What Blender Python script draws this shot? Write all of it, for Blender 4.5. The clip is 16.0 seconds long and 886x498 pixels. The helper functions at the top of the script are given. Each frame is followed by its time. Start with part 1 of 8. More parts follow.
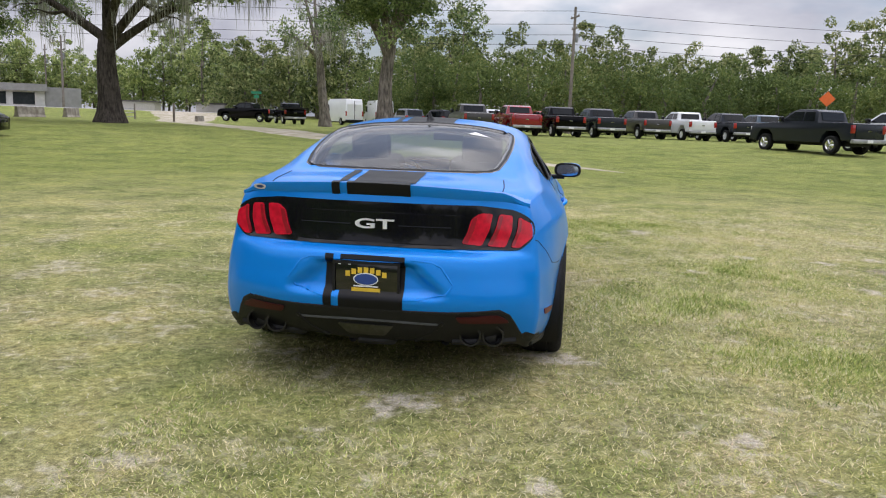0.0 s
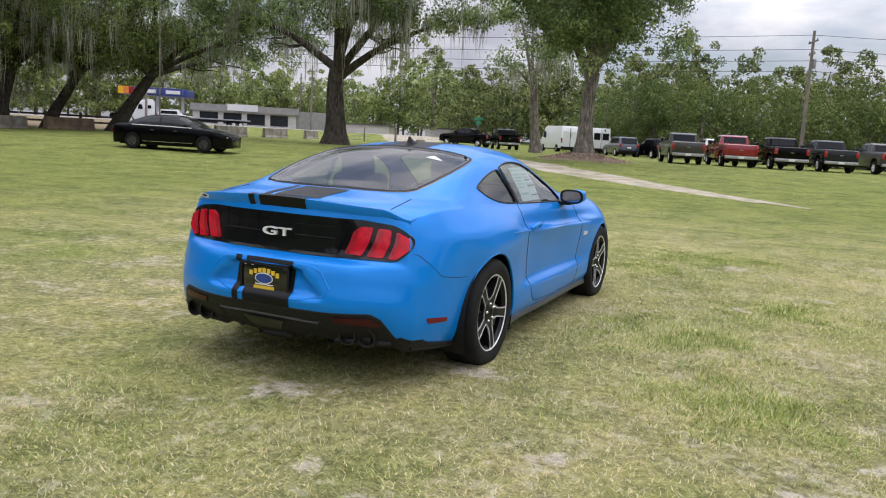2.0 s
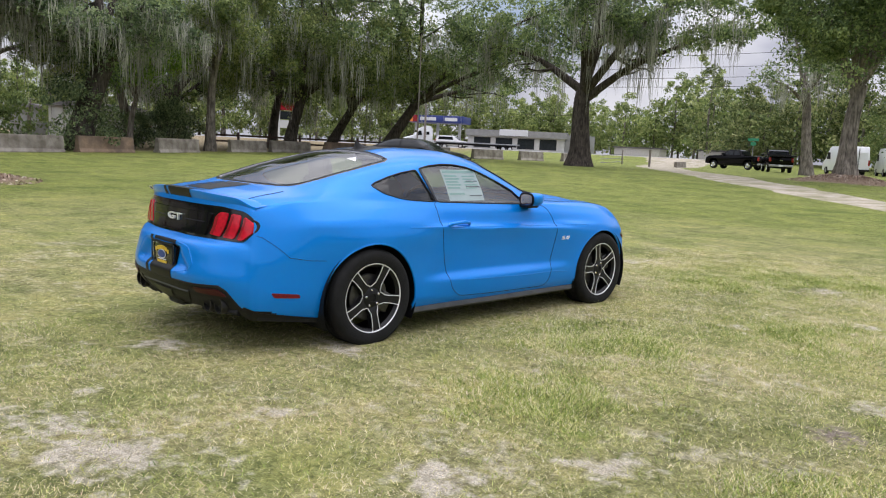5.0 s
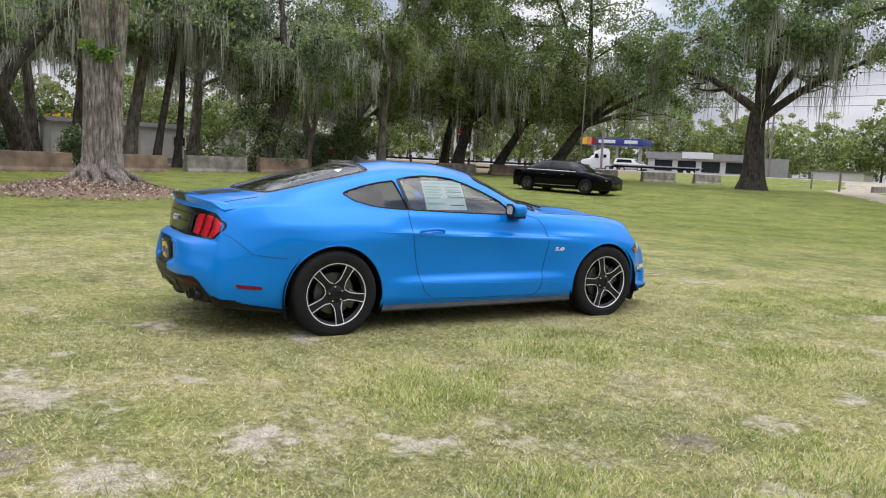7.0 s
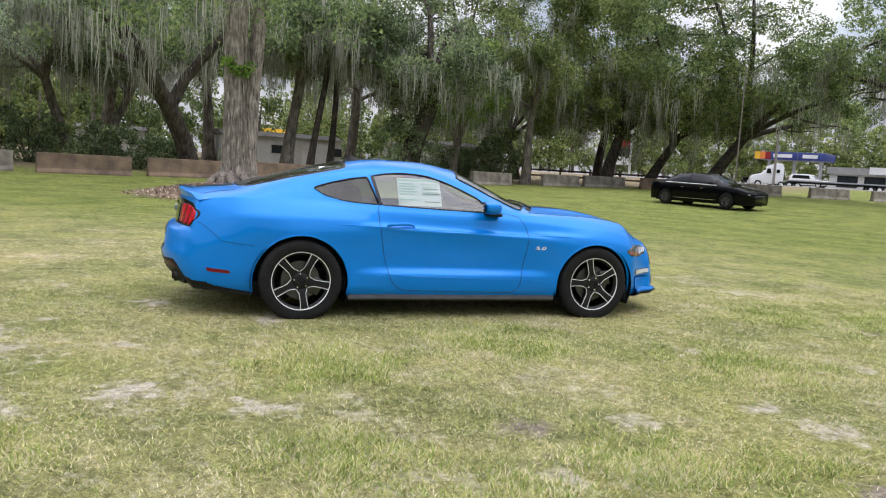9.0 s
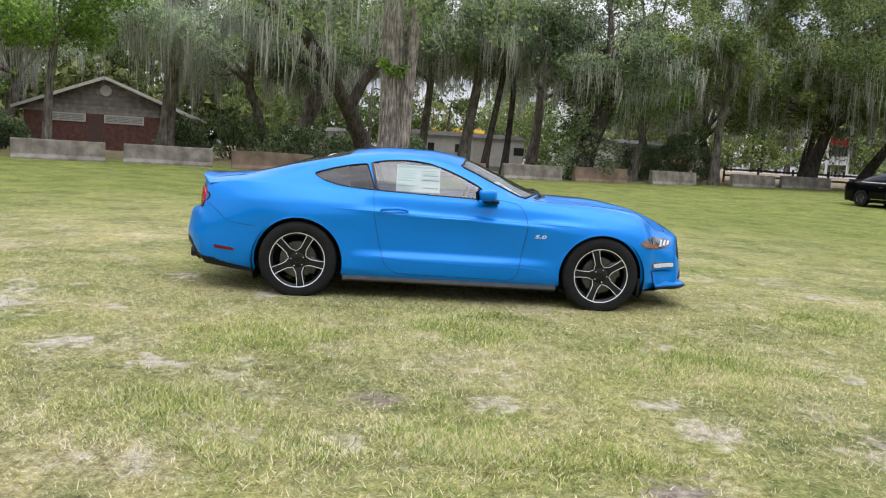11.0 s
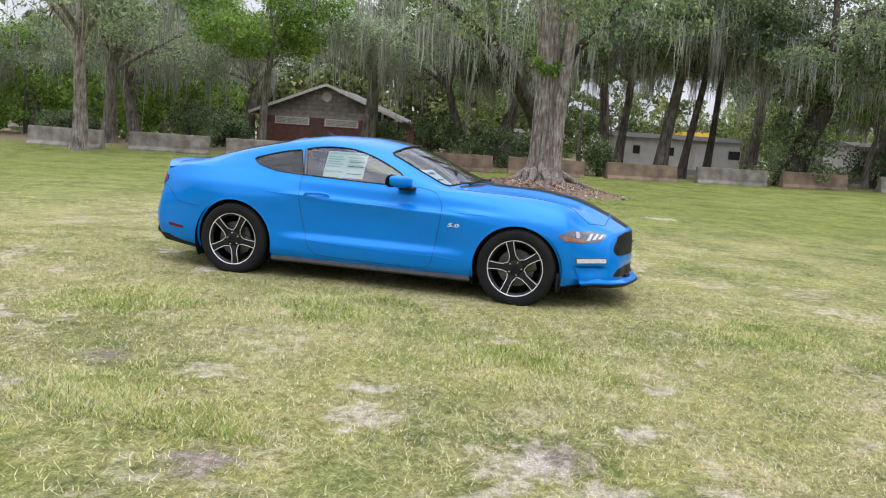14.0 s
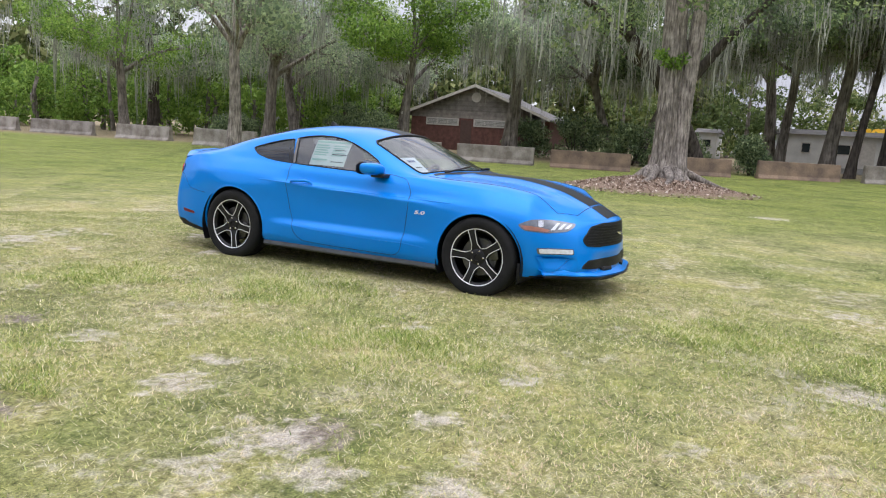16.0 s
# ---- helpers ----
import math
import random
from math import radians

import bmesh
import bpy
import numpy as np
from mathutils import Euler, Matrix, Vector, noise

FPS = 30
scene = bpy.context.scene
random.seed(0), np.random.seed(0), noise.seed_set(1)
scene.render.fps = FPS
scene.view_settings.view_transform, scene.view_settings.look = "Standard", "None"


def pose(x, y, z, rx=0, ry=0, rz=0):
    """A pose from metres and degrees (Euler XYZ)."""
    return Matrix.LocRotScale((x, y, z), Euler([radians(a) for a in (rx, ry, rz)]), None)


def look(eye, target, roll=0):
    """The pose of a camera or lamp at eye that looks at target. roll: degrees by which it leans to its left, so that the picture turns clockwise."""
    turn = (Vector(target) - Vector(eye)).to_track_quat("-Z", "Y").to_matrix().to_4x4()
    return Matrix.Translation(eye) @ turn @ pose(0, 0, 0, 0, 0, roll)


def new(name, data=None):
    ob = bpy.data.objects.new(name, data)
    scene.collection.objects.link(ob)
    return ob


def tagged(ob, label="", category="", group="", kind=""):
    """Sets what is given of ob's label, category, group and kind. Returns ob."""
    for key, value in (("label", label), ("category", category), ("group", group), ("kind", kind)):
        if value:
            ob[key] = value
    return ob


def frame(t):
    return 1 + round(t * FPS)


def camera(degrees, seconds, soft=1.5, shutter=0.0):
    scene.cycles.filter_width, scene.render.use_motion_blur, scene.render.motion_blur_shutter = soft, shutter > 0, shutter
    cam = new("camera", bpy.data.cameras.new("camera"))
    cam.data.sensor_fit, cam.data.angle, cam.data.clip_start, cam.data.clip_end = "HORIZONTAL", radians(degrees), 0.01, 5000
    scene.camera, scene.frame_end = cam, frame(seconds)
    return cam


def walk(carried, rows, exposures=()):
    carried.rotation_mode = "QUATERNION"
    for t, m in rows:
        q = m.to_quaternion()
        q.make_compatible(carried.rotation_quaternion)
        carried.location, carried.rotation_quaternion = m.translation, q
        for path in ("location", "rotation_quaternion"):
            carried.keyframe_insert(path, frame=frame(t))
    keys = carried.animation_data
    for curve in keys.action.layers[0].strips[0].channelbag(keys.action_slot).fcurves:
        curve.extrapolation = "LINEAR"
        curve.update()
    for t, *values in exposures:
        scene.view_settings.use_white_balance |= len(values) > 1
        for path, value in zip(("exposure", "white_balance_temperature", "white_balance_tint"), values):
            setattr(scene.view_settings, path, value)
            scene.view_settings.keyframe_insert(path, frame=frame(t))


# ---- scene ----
cam = camera(59.5, 16.0, soft=1.1)
METRES, EYE, TILT, LEAN, TURN = 14.467, 1.335, 0.6, 0.5, 0.0
ROWS = [
    (0.0, 0.0, 0.0, 0.0, 0.43, -9.96, -2.43),
    (0.5, 0.0297, -0.0052, 0.0014, 5.09, -9.77, -2.81),
    (1.0, 0.0599, -0.0078, 0.0028, 9.51, -9.48, -3.16),
    (1.5, 0.0928, -0.0103, 0.0041, 13.59, -9.15, -3.33),
    (2.0, 0.1239, -0.008, 0.0057, 17.34, -8.9, -3.43),
    (2.5, 0.1566, -0.005, 0.0059, 20.82, -8.73, -3.36),
    (3.0, 0.1858, 0.0035, 0.0047, 24.2, -8.68, -3.2),
    (3.5, 0.2181, 0.0102, 0.005, 27.58, -8.62, -2.98),
    (4.0, 0.2457, 0.0208, 0.005, 31.0, -8.53, -2.84),
    (6.5, 0.3772, 0.0908, 0.0054, 48.47, -7.51, -2.68),
    (7.0, 0.4015, 0.1068, 0.0051, 51.75, -7.19, -2.67),
    (7.5, 0.4196, 0.1272, 0.0029, 54.74, -6.96, -2.8),
    (8.0, 0.4404, 0.1466, 0.003, 57.6, -6.79, -2.8),
    (8.5, 0.4595, 0.1698, 0.0023, 60.67, -6.76, -2.9),
    (9.0, 0.478, 0.1955, 0.0018, 64.22, -6.79, -3.04),
    (9.5, 0.4968, 0.2225, 0.0018, 68.16, -6.96, -3.26),
    (12.0, 0.5338, 0.3792, -0.0008, 85.96, -7.87, -2.64),
    (12.5, 0.5372, 0.4122, -0.0004, 88.96, -8.05, -2.67),
    (13.0, 0.5384, 0.4457, 0.0001, 91.7, -8.17, -2.78),
    (13.5, 0.5356, 0.4785, 0.0001, 94.39, -8.18, -2.97),
    (14.0, 0.5344, 0.5124, -0.0002, 97.11, -8.14, -3.13),
    (14.5, 0.5301, 0.5434, -0.0006, 100.0, -8.13, -3.14),
    (15.0, 0.5268, 0.5758, -0.0012, 103.17, -8.2, -3.07),
    (15.5, 0.5152, 0.6048, -0.002, 106.51, -8.39, -2.85),
    (16.0, 0.5037, 0.6327, -0.0029, 109.86, -8.65, -2.6),
]
walk(cam, [(t, pose(0, 0, EYE, TILT, LEAN, TURN) @ pose(METRES * x, METRES * y, METRES * z, 90 + pitch, roll, yaw)) for t, x, y, z, yaw, pitch, roll in ROWS],
     exposures=[(0.0, 0.06, 6400, 15), (4.0, 0.12, 6400, 15), (9.0, 0.18, 6400, 13), (12.0, 0.27, 6300, 13), (16.0, 0.28, 6250, 15)])

# ---- world and light: bright overcast day ----
SUN_EL, SUN_AZ = 76.0, 40.0
world = bpy.data.worlds.new("overcast_sky")
scene.world = world
world.use_nodes = True
wn, wl = world.node_tree.nodes, world.node_tree.links
wn.clear()
w_out = wn.new("ShaderNodeOutputWorld")
w_bg = wn.new("ShaderNodeBackground")
w_sky = wn.new("ShaderNodeTexSky")
w_sky.sky_type = "NISHITA"
w_sky.sun_disc = False
w_sky.sun_elevation, w_sky.sun_rotation = radians(SUN_EL), radians(90 - SUN_AZ)
w_tc = wn.new("ShaderNodeTexCoord")
w_map = wn.new("ShaderNodeMapping")
w_map.inputs["Scale"].default_value = (1.0, 1.0, 2.6)
w_noise = wn.new("ShaderNodeTexNoise")
w_noise.inputs["Scale"].default_value = 2.6
w_noise.inputs["Detail"].default_value = 6.0
w_noise.inputs["Roughness"].default_value = 0.55
w_ramp = wn.new("ShaderNodeValToRGB")
w_ramp.color_ramp.elements[0].position = 0.37
w_ramp.color_ramp.elements[0].color = (0.25, 0.25, 0.25, 1)
w_ramp.color_ramp.elements[1].position = 0.50
w_ramp.color_ramp.elements[1].color = (1, 1, 1, 1)
w_n2 = wn.new("ShaderNodeTexNoise")
w_n2.inputs["Scale"].default_value = 4.5
w_n2.inputs["Detail"].default_value = 5.0
w_cr = wn.new("ShaderNodeValToRGB")
w_cr.color_ramp.elements[0].position = 0.36
w_cr.color_ramp.elements[0].color = (5.2, 5.4, 6.2, 1)
w_cr.color_ramp.elements[1].position = 0.66
w_cr.color_ramp.elements[1].color = (10.2, 10.3, 10.5, 1)
w_mix = wn.new("ShaderNodeMixRGB")
wl.new(w_tc.outputs["Generated"], w_map.inputs["Vector"])
wl.new(w_map.outputs["Vector"], w_noise.inputs["Vector"])
wl.new(w_map.outputs["Vector"], w_n2.inputs["Vector"])
wl.new(w_noise.outputs["Fac"], w_ramp.inputs["Fac"])
wl.new(w_n2.outputs["Fac"], w_cr.inputs["Fac"])
wl.new(w_ramp.outputs["Color"], w_mix.inputs["Fac"])
wl.new(w_sky.outputs["Color"], w_mix.inputs["Color1"])
wl.new(w_cr.outputs["Color"], w_mix.inputs["Color2"])
# overcast skies are brighter overhead than at the horizon
w_sep = wn.new("ShaderNodeSeparateXYZ")
wl.new(w_tc.outputs["Generated"], w_sep.inputs["Vector"])
w_up = wn.new("ShaderNodeMapRange")
w_up.inputs["From Min"].default_value, w_up.inputs["From Max"].default_value = 0.0, 1.0
w_up.inputs["To Min"].default_value, w_up.inputs["To Max"].default_value = 0.62, 2.7
wl.new(w_sep.outputs["Z"], w_up.inputs["Value"])
w_mul = wn.new("ShaderNodeMixRGB")
w_mul.blend_type, w_mul.inputs["Fac"].default_value = "MULTIPLY", 1.0
wl.new(w_mix.outputs["Color"], w_mul.inputs["Color1"])
wl.new(w_up.outputs["Result"], w_mul.inputs["Color2"])
wl.new(w_mul.outputs["Color"], w_bg.inputs["Color"])
w_bg.inputs["Strength"].default_value = 0.10
wl.new(w_bg.outputs["Background"], w_out.inputs["Surface"])

sun = new("sun", bpy.data.lights.new("sun", "SUN"))
sun.data.energy, sun.data.angle, sun.data.color = 1.0, radians(60), (1.0, 0.96, 0.9)
sun.matrix_basis = look(Vector((math.cos(radians(SUN_AZ)) * math.cos(radians(SUN_EL)), math.sin(radians(SUN_AZ)) * math.cos(radians(SUN_EL)), math.sin(radians(SUN_EL)))) * 60, (0, 0, 0))

from mathutils.bvhtree import BVHTree


# ---- helpers for materials and parts ----
def material(name, color, rough=0.6, metal=0.0, vary=0.0, scale=6.0, bump=0.0, bump_scale=60.0, island=0.0, objvar=0.0, second=None, spec=0.5, coat=0.0, fine=0.0):
    """Principled surface: two scales of colour variation, optional bump, per-island and per-object variation."""
    m = bpy.data.materials.new(name)
    m.use_nodes = True
    n, l = m.node_tree.nodes, m.node_tree.links
    b = n["Principled BSDF"]
    b.inputs["Base Color"].default_value = (*color, 1)
    b.inputs["Roughness"].default_value = rough
    b.inputs["Metallic"].default_value = metal
    b.inputs["Specular IOR Level"].default_value = spec
    b.inputs["Coat Weight"].default_value = coat
    b.inputs["Coat Roughness"].default_value = 0.03
    tc = n.new("ShaderNodeTexCoord")
    out = None
    if vary or second:
        a = n.new("ShaderNodeTexNoise")
        a.inputs["Scale"].default_value, a.inputs["Detail"].default_value = scale, 6.0
        l.new(tc.outputs["Object"], a.inputs["Vector"])
        r = n.new("ShaderNodeValToRGB")
        s = second or tuple(c * (1 - vary) for c in color)
        r.color_ramp.elements[0].position, r.color_ramp.elements[1].position = 0.34, 0.66
        r.color_ramp.elements[0].color, r.color_ramp.elements[1].color = (*s, 1), (*color, 1)
        l.new(a.outputs["Fac"], r.inputs["Fac"])
        out = r.outputs["Color"]
    if fine:
        a = n.new("ShaderNodeTexNoise")
        a.inputs["Scale"].default_value, a.inputs["Detail"].default_value = scale * 14, 4.0
        l.new(tc.outputs["Object"], a.inputs["Vector"])
        mr = n.new("ShaderNodeMapRange")
        mr.inputs["From Min"].default_value, mr.inputs["From Max"].default_value = 0.3, 0.7
        mr.inputs["To Min"].default_value, mr.inputs["To Max"].default_value = 1 - fine, 1 + fine
        l.new(a.outputs["Fac"], mr.inputs["Value"])
        mx = n.new("ShaderNodeMixRGB")
        mx.blend_type, mx.inputs["Fac"].default_value = "MULTIPLY", 1.0
        mx.inputs["Color1"].default_value = (*color, 1)
        if out:
            l.new(out, mx.inputs["Color1"])
        l.new(mr.outputs["Result"], mx.inputs["Color2"])
        out = mx.outputs["Color"]
    for amount, node, sock in ((island, "ShaderNodeNewGeometry", "Random Per Island"), (objvar, "ShaderNodeObjectInfo", "Random")):
        if amount:
            g = n.new(node)
            mr = n.new("ShaderNodeMapRange")
            mr.inputs["To Min"].default_value, mr.inputs["To Max"].default_value = 1 - amount, 1 + amount
            l.new(g.outputs[sock], mr.inputs["Value"])
            hs = n.new("ShaderNodeHueSaturation")
            hs.inputs["Color"].default_value = (*color, 1)
            if out:
                l.new(out, hs.inputs["Color"])
            l.new(mr.outputs["Result"], hs.inputs["Value"])
            out = hs.outputs["Color"]
    if out:
        l.new(out, b.inputs["Base Color"])
    if bump:
        a = n.new("ShaderNodeTexNoise")
        a.inputs["Scale"].default_value, a.inputs["Detail"].default_value = bump_scale, 5.0
        l.new(tc.outputs["Object"], a.inputs["Vector"])
        bp = n.new("ShaderNodeBump")
        bp.inputs["Strength"].default_value, bp.inputs["Distance"].default_value = bump, 0.02
        l.new(a.outputs["Fac"], bp.inputs["Height"])
        l.new(bp.outputs["Normal"], b.inputs["Normal"])
    return m


def glass_material(name, tint, alpha_mix):
    """Thin tinted pane: part clear, part mirror."""
    m = bpy.data.materials.new(name)
    m.use_nodes = True
    n, l = m.node_tree.nodes, m.node_tree.links
    n.remove(n["Principled BSDF"])
    t = n.new("ShaderNodeBsdfTransparent")
    t.inputs["Color"].default_value = (*tint, 1)
    g = n.new("ShaderNodeBsdfGlossy")
    g.inputs["Roughness"].default_value = 0.02
    f = n.new("ShaderNodeLayerWeight")
    f.inputs["Blend"].default_value = 0.5
    steep = n.new("ShaderNodeMath")
    steep.operation = "POWER"
    steep.inputs[1].default_value = 4.5
    add = n.new("ShaderNodeMath")
    add.operation, add.use_clamp = "MULTIPLY_ADD", True
    add.inputs[1].default_value, add.inputs[2].default_value = 0.9, 0.03 + alpha_mix
    mx = n.new("ShaderNodeMixShader")
    l.new(f.outputs["Facing"], steep.inputs[0])
    l.new(steep.outputs[0], add.inputs[0])
    l.new(add.outputs[0], mx.inputs["Fac"])
    l.new(t.outputs[0], mx.inputs[1])
    l.new(g.outputs[0], mx.inputs[2])
    l.new(mx.outputs[0], n["Material Output"].inputs["Surface"])
    return m


def mesh_of(bm, mat, smooth=True, angle=40):
    me = bpy.data.meshes.new("mesh")
    bm.to_mesh(me)
    bm.free()
    for k in (mat if isinstance(mat, (list, tuple)) else [mat]):
        me.materials.append(k)
    if smooth:
        me.shade_smooth()
        me.set_sharp_from_angle(angle=radians(angle))
    return me


def part(name, bm, mat, parent=None, label="", smooth=True, angle=40):
    """Links a bmesh as one mesh object under a thing or a part (the mesh is in the thing's own space)."""
    me = mesh_of(bm, mat, smooth, angle) if isinstance(bm, bmesh.types.BMesh) else bm
    me.name = name
    ob = new(name, me)
    if parent:
        ob.parent = parent
    return tagged(ob, label)


def thing(name, label, category, m=None, group="", kind=""):
    ob = new(name)
    ob.empty_display_size = 0.2
    if m is not None:
        ob.matrix_basis = m
    return tagged(ob, label, category, group, kind)


def box(bm, x0, x1, y0, y1, z0, z1, bevel=0.0, taper=(0, 0)):
    """A box between corners, its top narrowed by taper, edges bevelled."""
    tx, ty = taper
    vs = [bm.verts.new(p) for p in ((x0, y0, z0), (x1, y0, z0), (x1, y1, z0), (x0, y1, z0),
          (x0 + tx, y0 + ty, z1), (x1 - tx, y0 + ty, z1), (x1 - tx, y1 - ty, z1), (x0 + tx, y1 - ty, z1))]
    fs = [bm.faces.new([vs[i] for i in q]) for q in ((3, 2, 1, 0), (4, 5, 6, 7), (0, 1, 5, 4), (1, 2, 6, 5), (2, 3, 7, 6), (3, 0, 4, 7))]
    if bevel:
        es = list({e for f in fs for e in f.edges})
        bmesh.ops.bevel(bm, geom=es, offset=bevel, segments=2, affect="EDGES", profile=0.5)
    return bm


def boxed(*a, **k):
    return box(bmesh.new(), *a, **k)


def tube(bm, pts, radii, sides=8, cap=True):
    """A tapered tube along points."""
    rings = []
    pts = [Vector(p) for p in pts]
    for i, p in enumerate(pts):
        d = (pts[min(i + 1, len(pts) - 1)] - pts[max(i - 1, 0)]).normalized()
        a = d.cross(Vector((0.3, 1, 0.1)) if abs(d.y) < 0.9 else Vector((1, 0, 0.1))).normalized()
        b = d.cross(a)
        r = radii[i] if hasattr(radii, "__len__") else radii
        rings.append([bm.verts.new(p + (a * math.cos(k * math.tau / sides) + b * math.sin(k * math.tau / sides)) * r) for k in range(sides)])
    for r0, r1 in zip(rings, rings[1:]):
        for k in range(sides):
            bm.faces.new((r0[k], r0[(k + 1) % sides], r1[(k + 1) % sides], r1[k]))
    if cap:
        bm.faces.new(rings[0][::-1])
        bm.faces.new(rings[-1])
    return bm


def lathe(bm, profile, axis="y", center=(0, 0, 0), sides=40):
    """Turns a profile of (radius, along) round the axis."""
    rings = []
    for r, a in profile:
        ring = []
        for k in range(sides):
            c, s = math.cos(k * math.tau / sides) * r, math.sin(k * math.tau / sides) * r
            v = {"y": (c, a, s), "x": (a, c, s), "z": (c, s, a)}[axis]
            ring.append(bm.verts.new(Vector(v) + Vector(center)))
        rings.append(ring)
    for r0, r1 in zip(rings, rings[1:]):
        for k in range(sides):
            bm.faces.new((r0[k], r1[k], r1[(k + 1) % sides], r0[(k + 1) % sides]))
    bmesh.ops.recalc_face_normals(bm, faces=bm.faces)
    return bm


def ease(a, b, v):
    t = min(1.0, max(0.0, (v - a) / (b - a)))
    return t * t * (3 - 2 * t)


MOUNDS = ((-17.1, 7.3, 3.5, 0.42), (-3.4, 41.9, 3.0, 0.42))


def lie(x, y):
    """Height of the ground: flat round the car, a little higher towards the edges of the field."""
    r = math.hypot(x - 0.9, y - 6.0)
    z = 0.35 * ease(20, 38, r) * (1 - .7 * ease(8, 22, -y)) + 0.25 * ease(20, 45, y)
    # the road runs on a low bank
    z += 0.8 * (1 - ease(9, 28, (x + 62) * .78 - (y - 76) * .625))
    for mx, my, mr, mh in MOUNDS:
        d = math.hypot(x - mx, y - my) / mr
        if d < 1:
            z += mh * (1 - d * d) ** 2
    return z

# ---- ground ----
BARE = ((.06, 10.3, .40), (-10.0, 10.1, .55), (4.75, 7.8, 0.27), (4.65, 8.3, 0.27), (1.35, 2.4, 0.35), (4.2, 6.6, 0.21), (3.73, 6.53, 0.14), (3.25, 8.2, 0.14), (3.8, 9.15, 0.16), (4.0, 8.0, 0.19), (2.4, 7.27, 0.16), (2.47, 10.0, 0.31),
        (3.62, 5.59, 0.20), (3.73, 6.63, 0.16), (4.14, 6.67, 0.25), (4.57, 7.47, 0.32), (2.94, 3.78, 0.25), (4.2, 4.83, 0.14), (2.5, 2.4, .38), (2.42, 3.1, 0.27), (1.86, 2.58, 0.20), (3.7, 5.63, 0.22), (-.2, 3.5, 0.27), (.7, 4.37, 0.17),
        (.65, 2.28, 0.42), (1.17, 2.23, 0.30), (2.38, 3.2, 0.19), (1.65, 2.65, 0.25), (.4, 2.7, 0.14), (1.35, 3.2, 0.12))
DEAD = ((4.42, 7.6, .26), (4.85, 6.15, .24), (3.6, 5.0, .2), (2.1, 2.0, .3))
LUSH = ((4.35, 5.3, .62), (4.35, 4.5, .45), (3.75, 3.95, .42), (4.6, 6.05, .3), (3.1, 2.45, .4), (1.8, 5.9, .7), (2.2, 10.6, .9), (2.2, 4.4, .6), (1.5, 9.3, .6), (2.9, 7.4, .6))


